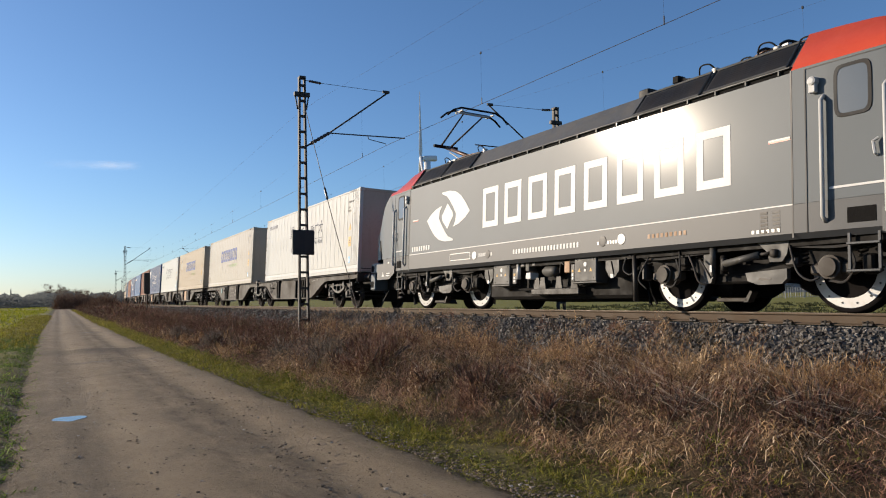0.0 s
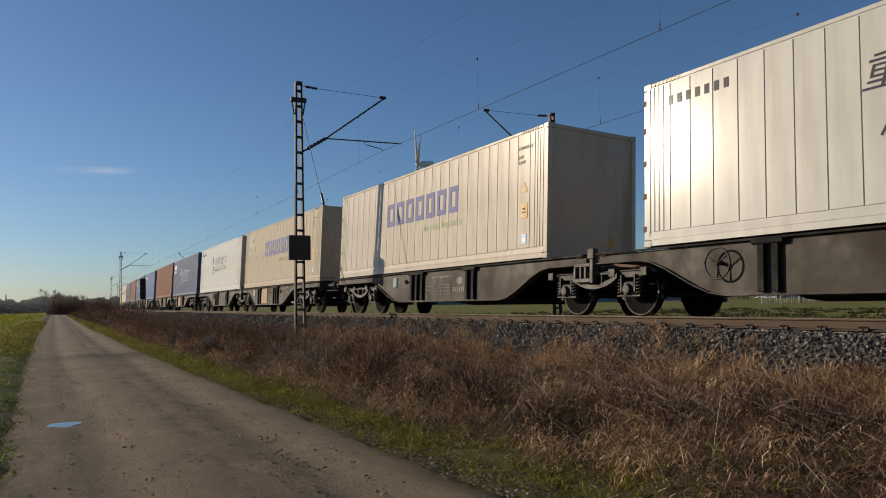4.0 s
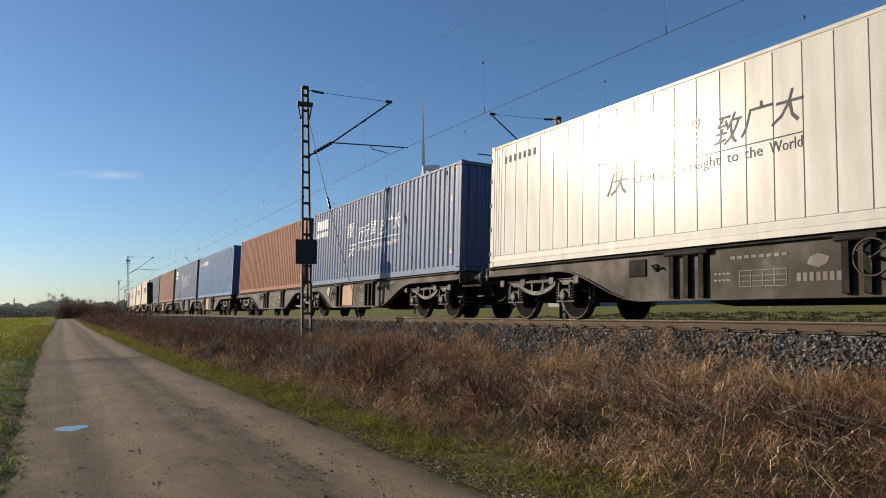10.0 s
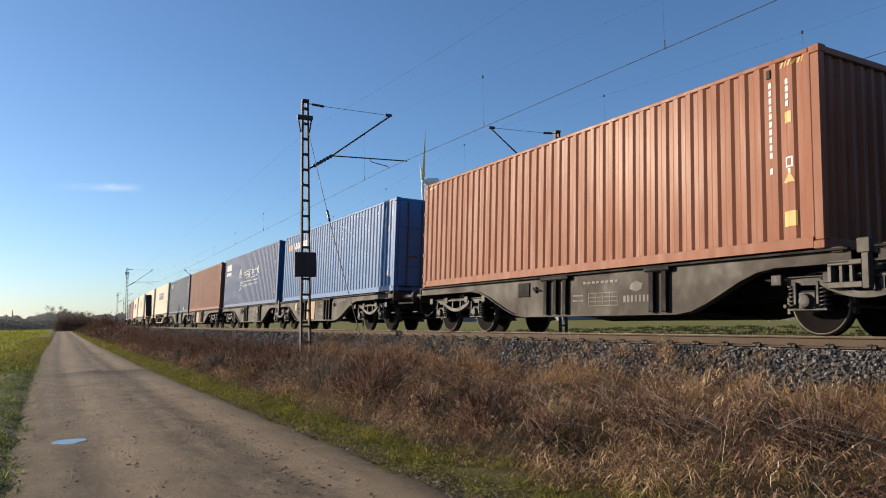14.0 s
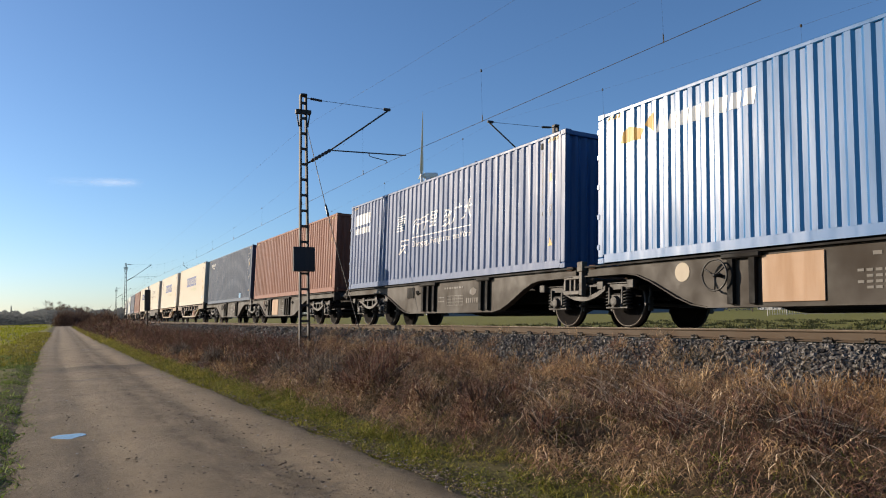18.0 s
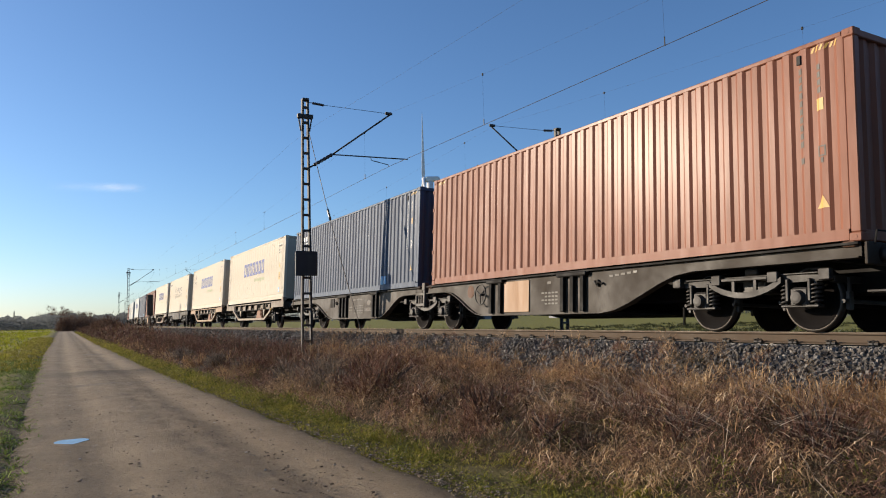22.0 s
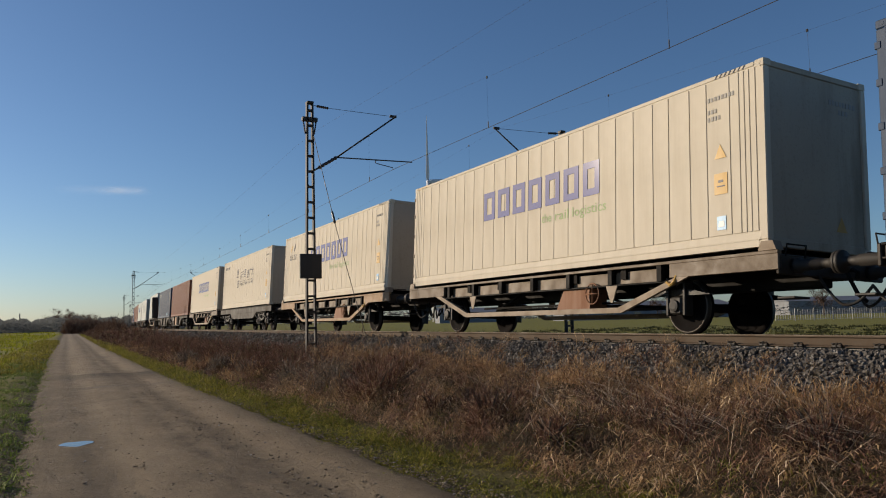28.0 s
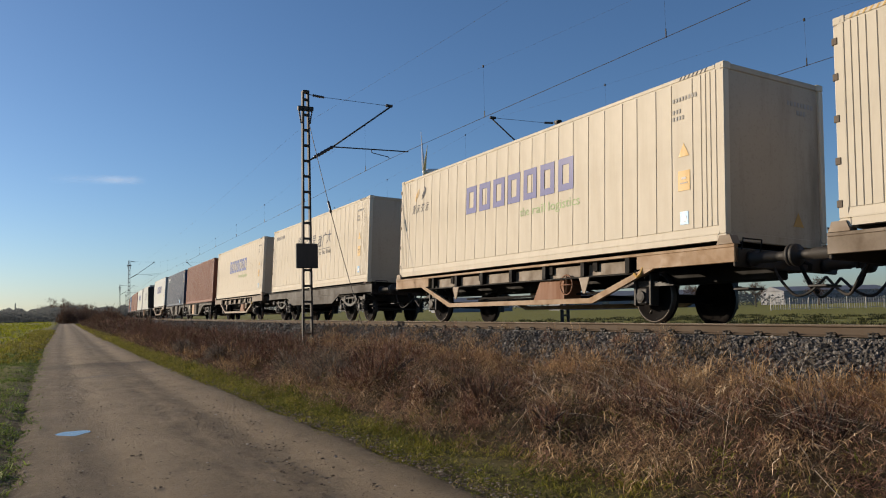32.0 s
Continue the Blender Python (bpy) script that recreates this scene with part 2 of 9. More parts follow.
CASTING = paint("dark corner steel", (0.080, 0.064, 0.048), 0.6, 0.4, grime=0.5)
WAGON_GREY = paint("grey brown wagon paint", (0.032, 0.0248, 0.0176), 0.6, streak=False, spec=0.3, grime=0.14, scale=0.5, dirt=(0.045, 0.030, 0.019))
WAGON_TAN = paint("rusty tan wagon paint", (0.208, 0.156, 0.104), 0.6, grime=0.4, dirt=(0.104, 0.064, 0.036), streak=False)
SOLE_BROWN = paint("dark brown sole paint", (0.136, 0.100, 0.064), 0.6, grime=0.5, dirt=(0.056, 0.038, 0.024), streak=False)
RUST_BOX = paint("rust orange box paint", (0.192, 0.084, 0.036), 0.65, grime=0.4, dirt=(0.080, 0.040, 0.024))
# Near black: shade of open pockets and underframe is put into this colour.
BLACK_STEEL = paint("black shade-toned steel", (0.0064, 0.0056, 0.0048), 0.7, 0.0, grime=0.3, dirt=(0.024, 0.018, 0.013), spec=0.2, streak=False)
BOGIE_STEEL = paint("dusty bogie steel", (0.0168, 0.0144, 0.012), 0.55, 0.1, grime=0.4, dirt=(0.048, 0.036, 0.024), streak=False)
TREAD = paint("worn wheel steel", (0.072, 0.0648, 0.0576), 0.45, 0.8, grime=0.3)
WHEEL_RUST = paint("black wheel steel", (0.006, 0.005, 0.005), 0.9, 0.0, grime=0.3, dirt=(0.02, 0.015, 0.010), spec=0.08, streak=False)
BEARING_GREY = paint("dusty grey casting", (0.05, 0.044, 0.037), 0.55, 0.1, grime=0.4, dirt=(0.07, 0.045, 0.028), streak=False)
RUST = paint("rusty brown steel", (0.096, 0.044, 0.022), 0.75, 0.1, grime=0.6, dirt=(0.080, 0.040, 0.024))
RAIL_SIDE = paint("rusty rail", (0.0824, 0.0612, 0.0425), 0.8, 0.0, grime=0.4, dirt=(0.104, 0.064, 0.040), streak=False, spec=0.2)
RAIL_HEAD = paint("worn rail head", (0.128, 0.104, 0.080), 0.5, 0.3, grime=0.25, streak=False)
CONCRETE = rough_stuff("grey sleeper concrete", [(0.3, (0.208, 0.192, 0.168)), (0.7, (0.288, 0.272, 0.240))], 3)
MAST_STEEL = paint("dark mast steel", (0.027, 0.024, 0.0218), 0.6, 0.2, grime=0.4)
INSULATOR = paint("brown glazed insulator", (0.028, 0.016, 0.011), 0.25, grime=0.2)
WIRE = paint("weathered copper wire", (0.048, 0.044, 0.040), 0.5, 0.5, grime=0.3)
WHITE_MARK = paint("white lettering", (0.72, 0.72, 0.70), 0.45, grime=0.2)
BLUE_MARK = paint("violet blue lettering", (0.042, 0.05, 0.21), 0.55, grime=0.12, spec=0.25, coat=0.35, coat_rough=0.10, dent=0.02, even=True)
GREEN_MARK = paint("pale green lettering", (0.36, 0.46, 0.25), 0.75, grime=0.15, spec=0.15)
DARK_MARK = paint("dark grey lettering", (0.040, 0.040, 0.052), 0.6, grime=0.15, spec=0.2, coat=0.3, coat_rough=0.11)
YELLOW_MARK = paint("amber sticker", (0.496, 0.304, 0.064), 0.5, grime=0.3)
SKY_MARK = paint("light blue sticker", (0.20, 0.42, 0.66), 0.4, grime=0.15)
TAN_MARK = paint("bare plywood board", (0.336, 0.208, 0.116), 0.6, grime=0.4, dirt=(0.200, 0.112, 0.056))
PATCH_MARK = paint("pale emblem patch", (0.396, 0.3696, 0.308), 0.5, grime=0.15, spec=0.2)
TEAL = paint("teal plate", (0.05, 0.17, 0.20), 0.4, grime=0.2)
CODE_MARK = paint("worn grey code print", (0.33, 0.32, 0.30), 0.6, grime=0.4, spec=0.2)
RUBBER = paint("black rubber", (0.010, 0.010, 0.010), 0.7, grime=0.3)

# ================= ground =================
def mound(s, o):
    """Humps of matted growth on the bank between lane and ballast."""
    m = np.sin(1.9 * s + 0.7 * o) * np.sin(2.3 * o - 0.4 * s + 1) + 0.6 * np.sin(3.7 * s - 1.9 * o + 2) * np.sin(4.1 * o + 0.8 * s)
    return 0.16 * m * np.interp(o, [-6.3, -5.2, -3.6, -2.8], [0, 1, 1, 0]) * np.interp(s, [-10, 0, 60, 90], [0, 1, 1, 0])


def height(s, o):
    """Height of the ground o metres beside the track axis."""
    x = o + AXIS_X
    if o > 0:
        h = np.interp(o, [0, 5.9, 7.5, 9.5, 14, 40, 90], [0.86, 0.55, 0.48, 0.28, 0.10, 0.0, 0.0])
    else:
        h = np.interp(x, [-300, -30, -2, -0.6, -0.2, 3.4, 4.4, 5.6, 7.0, 7.9, 8.8, 10.5], [0.10, 0.15, 0.06, 0.03, -0.06, -0.06, 0.02, 0.20, 0.42, 0.60, 0.76, 0.86])
    h = h + mound(s, o)
    return float(h)


def wavy(s, o, size=1.0):
    return 0.035 * size * noise.noise(Vector((s * 0.55, o * 0.75, 3.1))) + 0.02 * size * noise.noise(Vector((s * 1.9, o * 1.9, 7.7)))


S_STEPS = [-2500, -900, -300, -120] + [-60 + 4 * i for i in range(14)] + [-4 + 0.5 * i for i in range(110)] + [51 + 3 * i for i in range(50)] + [210, 240, 290, 360, 480, 700, 1200, 2600]
O_STEPS = [-3000, -1200, -500, -200, -90, -50, -32, -24, -18, -15, -13.5] + [-12.5 + 0.25 * i for i in range(48)] + [0, 3, 5.8, 6.6, 7.5, 8.5, 9.5, 12, 16, 24, 40, 70, 120, 250, 600, 1400, 3000]


def place(s, o):
    c = max(-420, min(420, s))
    x, y = line(c, o)
    a = c * BEND
    return (x + (s - c) * math.sin(a) + (float(beside(s, o)) if 0 < s < 421 else 0.0), y + (s - c) * math.cos(a))


g = Shape()
rows = []
for s in S_STEPS:
    row = []
    for o in O_STEPS:
        x, y = place(s, o)
        near = 1.0 if -40 < s < 220 and -25 < o < 40 else 0.0
        lane = -0.25 <= o + AXIS_X <= 3.4
        row.append((x, y, height(s, o) + near * (0.25 if lane else 1.0) * wavy(s, o)))
    rows.append(row)
g.sheet(rows)


def ground_material():
    """Soil and short growth, by the distance from the track: young green crop, verge, brown bank, green meadow."""
    m, n, l, p = nodes_of("field soil and growth")
    uv = n.new("ShaderNodeUVMap")
    sep = n.new("ShaderNodeSeparateXYZ")
    l.new(uv.outputs[0], sep.inputs[0])
    wob = noise_of(n, l, 0.9, 5)
    add = n.new("ShaderNodeMath")
    add.operation = "MULTIPLY_ADD"
    l.new(wob, add.inputs[0])
    add.inputs[1].default_value = 0.02
    l.new(sep.outputs[0], add.inputs[2])
    zone = n.new("ShaderNodeValToRGB")
    zone.color_ramp.interpolation = "LINEAR"
    crop, verge, bank, soil = (0.216, 0.208, 0.036), (0.096, 0.084, 0.028), (0.060, 0.037, 0.022), (0.136, 0.108, 0.072)

    def at(o):
        return (o + 20) / 40 + 0.01
    stops = [(0.0, crop), (at(-11.7), crop), (at(-11.1), verge), (at(-10.7), soil), (at(-7.2), soil), (at(-6.9), verge), (at(-6.3), verge), (at(-5.9), bank), (at(-1.0), bank), (at(7.5), bank), (at(8.5), verge), (at(12), crop)]
    e = zone.color_ramp.elements
    while len(e) < len(stops):
        e.new(0.5)
    for el, (q, c) in zip(e, stops):
        el.position, el.color = min(1, q), rgb(c)
    l.new(add.outputs[0], zone.inputs[0])
    a = noise_of(n, l, 1.4, 8, 0.7)
    b = noise_of(n, l, 16, 6, 0.7)
    c = blend(n, l, ramp_of(n, l, a, [(0.35, 0.0), (0.7, 0.5)]), zone.outputs[0], (0.06, 0.045, 0.025))
    c = blend(n, l, ramp_of(n, l, b, [(0.4, 0.0), (0.75, 0.55)]), c, (0.15, 0.13, 0.06))
    l.new(c, p.inputs["Base Color"])
    p.inputs["Roughness"].default_value = 0.95
    p.inputs["Specular IOR Level"].default_value = 0.15
    bumped(n, l, p, b, 0.8, 0.05)
    return m


ground_mesh = g.mesh("ground", ground_material(), True)
uvl = ground_mesh.uv_layers.new(name="off")
width = len(O_STEPS)
for lp in ground_mesh.loops:
    o, s = O_STEPS[lp.vertex_index % width], S_STEPS[lp.vertex_index // width]
    uvl.data[lp.index].uv = (min(1, max(0, (o + 20) / 40)), s / 100)
tagged(new("ground", ground_mesh), "flat winter farmland with green crop and brown bank", "ground", kind="structure")


# the lane: a strip of its own with wheel ruts
def lane_material():
    m, n, l, p = nodes_of("grey brown gravel lane")
    uv = n.new("ShaderNodeUVMap")
    sep = n.new("ShaderNodeSeparateXYZ")
    l.new(uv.outputs[0], sep.inputs[0])
    a = noise_of(n, l, 0.55, 8, 0.7)
    b = noise_of(n, l, 26, 8, 0.8)
    c = noise_of(n, l, 3.2, 8, 0.75, stretch=(1.0, 0.16, 1.0))
    d = noise_of(n, l, 34, 7, 0.8)
    e = noise_of(n, l, 5.5, 6, 0.7)
    col = blend(n, l, ramp_of(n, l, a, [(0.35, 0.0), (0.65, 1.0)]), (0.211, 0.163, 0.101), (0.300, 0.239, 0.153))
    col = blend(n, l, ramp_of(n, l, c, [(0.44, 0.0), (0.66, 0.4)]), col, (0.130, 0.098, 0.066))
    col = blend(n, l, ramp_of(n, l, e, [(0.55, 0.0), (0.75, 0.35)]), col, (0.359, 0.282, 0.194))
    col = blend(n, l, ramp_of(n, l, b, [(0.50, 0.0), (0.75, 0.45)]), col, (0.343, 0.268, 0.185))
    col = blend(n, l, ramp_of(n, l, d, [(0.53, 0.0), (0.64, 0.8)]), col, (0.101, 0.075, 0.047))
    soil = ramp_of(n, l, sep.outputs[0], [(0.0, 1.0), (0.07, 0.35), (0.14, 0.0), (0.86, 0.0), (0.94, 0.5), (1.0, 1.0)])
    edge = n.new("ShaderNodeMath")
    edge.operation = "MULTIPLY"
    l.new(soil, edge.inputs[0])
    l.new(ramp_of(n, l, e, [(0.3, 0.2), (0.6, 1.0)]), edge.inputs[1])
    col = blend(n, l, edge.outputs[0], col, (0.066, 0.048, 0.027))
    track = ramp_of(n, l, sep.outputs[0], [(0.0, 0.0), (0.12, 0.0), (0.20, 0.35), (0.30, 0.0), (0.46, 0.15), (0.54, 0.85), (0.60, 0.45), (0.66, 0.8), (0.74, 0.1)])
    broken = n.new("ShaderNodeMath")
    broken.operation = "MULTIPLY"
    l.new(track, broken.inputs[0])
    l.new(ramp_of(n, l, noise_of(n, l, 2.4, 7, 0.75, stretch=(1.0, 0.4, 1.0)), [(0.40, 0.12), (0.60, 0.9)]), broken.inputs[1])
    col = blend(n, l, broken.outputs[0], col, (0.078, 0.055, 0.034))
    tread = ramp_of(n, l, sep.outputs[0], [(0.22, 0.0), (0.34, 0.55), (0.46, 0.1), (0.70, 0.1), (0.79, 0.6), (0.88, 0.0)])
    worn = n.new("ShaderNodeMath")
    worn.operation = "MULTIPLY"
    l.new(tread, worn.inputs[0])
    l.new(ramp_of(n, l, noise_of(n, l, 1.1, 7, 0.7, stretch=(1.0, 0.3, 1.0)), [(0.38, 0.0), (0.60, 1.0)]), worn.inputs[1])
    col = blend(n, l, worn.outputs[0], col, (0.351, 0.274, 0.178))
    wet = noise_of(n, l, 0.35, 5, 0.6, stretch=(0.45, 1.0, 1.0))
    w = ramp_of(n, l, wet, [(0.58, 0.0), (0.68, 0.35)])
    col = blend(n, l, w, col, (0.058, 0.043, 0.028))
    # a damp band across the lane where it was patched
    warp = n.new("ShaderNodeMath")
    warp.operation = "MULTIPLY_ADD"
    l.new(e, warp.inputs[0])
    warp.inputs[1].default_value = 0.12
    l.new(sep.outputs[1], warp.inputs[2])
    shift = n.new("ShaderNodeMath")
    shift.operation = "MULTIPLY_ADD"
    l.new(warp.outputs[0], shift.inputs[0])
    shift.inputs[1].default_value = 0.5
    shift.inputs[2].default_value = -0.9
    band = n.new("ShaderNodeMath")
    band.operation = "MULTIPLY"
    l.new(ramp_of(n, l, shift.outputs[0], [(0.34, 0.0), (0.42, 0.35), (0.50, 0.75), (0.55, 0.8), (0.57, 0.0)]), band.inputs[0])
    l.new(ramp_of(n, l, sep.outputs[0], [(0.05, 0.2), (0.3, 0.6), (0.55, 1.0), (0.9, 0.9), (1.0, 0.3)]), band.inputs[1])
    col = blend(n, l, band.outputs[0], col, (0.075, 0.058, 0.042))
    l.new(col, p.inputs["Base Color"])
    l.new(ramp_of(n, l, wet, [(0.60, 0.9), (0.70, 0.6)]), p.inputs["Roughness"])
    p.inputs["Specular IOR Level"].default_value = 0.25
    mixh = blend(n, l, 0.5, b, c)
    bumped(n, l, p, mixh, 1.0, 0.09)
    return m


lane = Shape()
LANE_S = [-40 + 2 * i for i in range(18)] + [-4 + 0.25 * i for i in range(200)] + [46 + 2 * i for i in range(98)]
rows = []
for s in LANE_S:
    row = []
    for i in range(29):
        f = i / 28
        o = -0.28 + 3.72 * f + (0.16 * noise.noise(Vector((s * 0.6, 0, 1))) + 0.08 * noise.noise(Vector((s * 2.3, 0, 5))) if i == 0 else 0.16 * noise.noise(Vector((s * 0.6, 9, 1))) + 0.08 * noise.noise(Vector((s * 2.3, 9, 5))) if i == 28 else 0)
        x, y = line(s, o - AXIS_X)
        x += float(beside(s, o - AXIS_X)) if s > 0 else 0.0
        rut = -0.035 * (math.exp(-((f - 0.27) / 0.09) ** 2) + math.exp(-((f - 0.74) / 0.09) ** 2))
        edge = -0.05 if i in (0, 28) else -0.012 if i in (1, 27) else 0.0
        z = 0.014 + rut + edge + 0.016 * noise.noise(Vector((s * 1.3, o * 2.2, 0))) + 0.01 * noise.noise(Vector((s * 4, o * 5, 4)))
        q = math.hypot((o - 0.43) / 0.21, (s - 11.72) / 0.28)
        k = max(0.0, min(1.0, (2.0 - q) / 0.8))
        row.append((x, y, z * (1 - k) - 0.004 * k))
    rows.append(row)
lane.sheet(rows)
lane_ob = tagged(new("road", lane.mesh("road", lane_material(), True)), "grey-brown gravel farm lane with shallow ruts", "road", kind="structure")
uvl = lane_ob.data.uv_layers.new(name="off")
for lp in lane_ob.data.loops:
    uvl.data[lp.index].uv = ((lp.vertex_index % 29) / 28, LANE_S[lp.vertex_index // 29] / 10)

# ================= railway track =================
def ballast_top(o):
    """Level of the ballast beside the axis, following the superelevation."""
    return AXIS_Z - o * CANT - 0.255


BALLAST_EDGE = [(-2.9, 0.55), (-2.6, 0.70), (-1.75, ballast_top(-1.75)), (-1.2, ballast_top(-1.2) + 0.02), (0, ballast_top(0) + 0.01), (1.75, ballast_top(1.75)), (2.5, ballast_top(2.5)), (3.0, ballast_top(3.0)), (4.3, ballast_top(4.3) + 0.01), (6.0, ballast_top(6.0)), (7.0, 0.40)]
STONE = rough_stuff("grey ballast stone", [(0.0, (0.041, 0.037, 0.033)), (0.35, (0.096, 0.086, 0.076)), (0.75, (0.165, 0.151, 0.134)), (1.0, (0.275, 0.255, 0.227))], 1.2, 0.85, island=True)
BED = rough_stuff("grey ballast bed", [(0.3, (0.042, 0.041, 0.039)), (0.5, (0.102, 0.096, 0.093)), (0.72, (0.18, 0.174, 0.168))], 9, 0.9, 1.0, 0.06)
bed = Shape()
bed.sheet([[(*line(s, o), z + 0.02 * noise.noise(Vector((s * 2, o * 3, 5)))) for o, z in BALLAST_EDGE] for s in [-300, -200, -120, -60, -30] + [-20 + i for i in range(90)] + [72 + 4 * i for i in range(45)] + [270, 300, 360, 420]])
track = thing("railway_track", "double railway track on grey ballast with rusty rails", "track", kind="structure")
part("ballast_bed", bed, BED, track, "coarse grey ballast", True)


def rail_profile(c):
    """Cross-section of a rail with its head at level 0: (side, height)."""
    half = [(0.036, -0.002), (0.036, -0.032), (0.010, -0.045), (0.009, -0.135), (0.030, -0.148), (0.074, -0.161), (0.074, -0.172)]
    return [(c - a, b) for a, b in half] + [(c + a, b) for a, b in reversed(half)]


RAIL_S = [-300, -200, -120, -60] + [-40 + 5 * i for i in range(50)] + [220 + 10 * i for i in range(21)]
for o0 in (-0.753, 0.753, 4.3 - 0.753, 4.3 + 0.753):
    body, head = Shape(), Shape()
    prof = rail_profile(o0)
    body.sheet([[(*line(s, o), AXIS_Z - o * CANT + h) for o, h in prof] for s in RAIL_S])
    head.sheet([[(*line(s, o0 + a), AXIS_Z - (o0 + a) * CANT + h) for a, h in ((-0.0365, -0.012), (-0.034, -0.001), (-0.02, 0.001), (0.02, 0.001), (0.034, -0.001), (0.0365, -0.012))] for s in RAIL_S])
    rail = part("rail", body, RAIL_SIDE, track, "rusty steel rail")
    part("rail_head", head, RAIL_HEAD, rail, "polished running surface")

sl = Shape()
sl.prism([(-1.3, -0.36), (1.3, -0.36), (1.28, -0.19), (0.55, -0.20), (0.3, -0.215), (-0.3, -0.215), (-0.55, -0.20), (-1.28, -0.19)], -0.13, 0.13, "y")
SLEEPER = sl.mesh("sleeper", CONCRETE)
cl = Shape()
for o in (-0.753, 0.753):
    for d in (-1, 1):
        cl.box(o + d * 0.075 - 0.03, o + d * 0.075 + 0.03, -0.075, 0.075, -0.172, -0.135, 0.008)
        cl.tube([(o + d * 0.06, -0.06, -0.14), (o + d * 0.10, -0.07, -0.115), (o + d * 0.125, -0.03, -0.125), (o + d * 0.09, 0.0, -0.12), (o + d * 0.125, 0.03, -0.125), (o + d * 0.10, 0.07, -0.115), (o + d * 0.06, 0.06, -0.14)], 0.009, 5)
        cl.lathe([(0, 0.02), (0.06, 0.02), (0.065, 0.012)], (o + d * 0.095, 0, -0.17), "z", 6)
CLIP = cl.mesh("rail_fastening", BOGIE_STEEL)
for i in range(120):
    p_ = part("sleeper", SLEEPER, None, track, at=on_track(-6 + 0.6 * i))
    part("rail_fastening", CLIP, None, p_, "dark spring clips")


def stones(count, s0, s1, o0, o1, size, seed):
    """Loose ballast stones lying on the shoulder."""
    rng = np.random.default_rng(seed)
    base = np.array([(x, y, z) for z in (-1, 1) for x, y in ((-1, -1), (1, -1), (1, 1), (-1, 1))], float) * 0.5
    quads = np.array([(3, 2, 1, 0), (4, 5, 6, 7), (0, 1, 5, 4), (1, 2, 6, 5), (2, 3, 7, 6), (3, 0, 4, 7)])
    s = rng.uniform(s0, s1, count)
    o = rng.uniform(o0, o1, count)
    a = s * BEND
    xs = AXIS_X + s * a / 2 + o * np.cos(a)
    ys = s - o * np.sin(a)
    zs = np.interp(o, [q[0] for q in BALLAST_EDGE], [q[1] for q in BALLAST_EDGE]) + rng.uniform(-0.02, 0.03, count)
    sz = size * rng.uniform(0.6, 1.35, count)
    v = base[None] * rng.uniform(0.55, 1.0, (count, 8, 3)) * sz[:, None, None]
    ang = rng.uniform(0, 6.28, (count, 3))
    for k, (i, j) in enumerate(((0, 1), (1, 2), (0, 2))):
        c, t = np.cos(ang[:, k])[:, None], np.sin(ang[:, k])[:, None]
        vi, vj = v[:, :, i].copy(), v[:, :, j].copy()
        v[:, :, i], v[:, :, j] = c * vi - t * vj, t * vi + c * vj
    v += np.stack([xs, ys, zs], 1)[:, None]
    f = (quads[None] + 8 * np.arange(count)[:, None, None]).reshape(-1, 4)
    return v.reshape(-1, 3), f


v1, f1 = stones(37000, 1, 28, -2.7, -0.95, 0.042, 1)
v2, f2 = stones(7500, 28, 70, -2.7, -0.95, 0.085, 2)
v3, f3 = stones(3500, 2, 40, -0.65, 3.3, 0.07, 3)
ball = part("ballast_stones", soup("ballast_stones", np.concatenate([v1, v2, v3]), np.concatenate([f1, f2 + len(v1), f3 + len(v1) + len(v2)]), STONE), None, track, "sharp grey crushed stones")
tagged(ball, kind="stuff")

# ================= lettering =================
FADED_MARK = paint("faded white print", (0.110, 0.103, 0.091), 0.6, grime=0.5)
_cache = {}


def shared(key, make):
    if key not in _cache:
        _cache[key] = make()
    return _cache[key]


def words(text, size, material, name="lettering"):
    """Words as a flat mesh in the xy plane, size = height of a capital, from the origin to the right."""
    cu = bpy.data.curves.new(name, "FONT")
    cu.body, cu.size, cu.resolution_u = text, size / 0.7, 2
    ob = new(name, cu)
    bpy.context.view_layer.update()
    me = bpy.data.meshes.new_from_object(ob.evaluated_get(bpy.context.evaluated_depsgraph_get()))
    bpy.data.objects.remove(ob)
    me.materials.clear()
    me.materials.append(material)
    return me


def on_side(me, y_left, z, width=None, x=-1.224, slant=0.0, fold=None):
    """Lays a flat mesh on the camera's side of a container, reading towards the front end; fold gives the wall's depth."""
    bm = bmesh.new()
    bm.from_mesh(me)
    if width:
        lo, hi = min(v.co.x for v in bm.verts), max(v.co.x for v in bm.verts)
        k = width / (hi - lo)
        for v in bm.verts:
            v.co.x = (v.co.x - lo) * k
    for v in bm.verts:
        v.co = Vector((x, y_left - v.co.x - slant * v.co.y, z + v.co.y))
    if fold:
        lo, hi = min(v.co.y for v in bm.verts), max(v.co.y for v in bm.verts)
        for b in fold.breaks:
            if lo < b < hi:
                bmesh.ops.bisect_plane(bm, geom=bm.verts[:] + bm.edges[:] + bm.faces[:], plane_co=(0, b, 0), plane_no=(0, 1, 0))
        for v in bm.verts:
            v.co.x = fold.depth(v.co.y) - 0.005
    bm.to_mesh(me)
    bm.free()
    return me


def words_on_side(box, key, text, size, material, y_left, z, width, label, **more):
    """A line of words, each word a part."""
    total = len(text)
    at = 0
    for w in text.split(" "):
        me = shared((key, w), lambda: on_side(words(w, size, material, "word"), y_left - width * at / total, z, width * len(w) / total * 0.97, **more))
        part("word", me, None, box, label)
        at += len(w) + 1


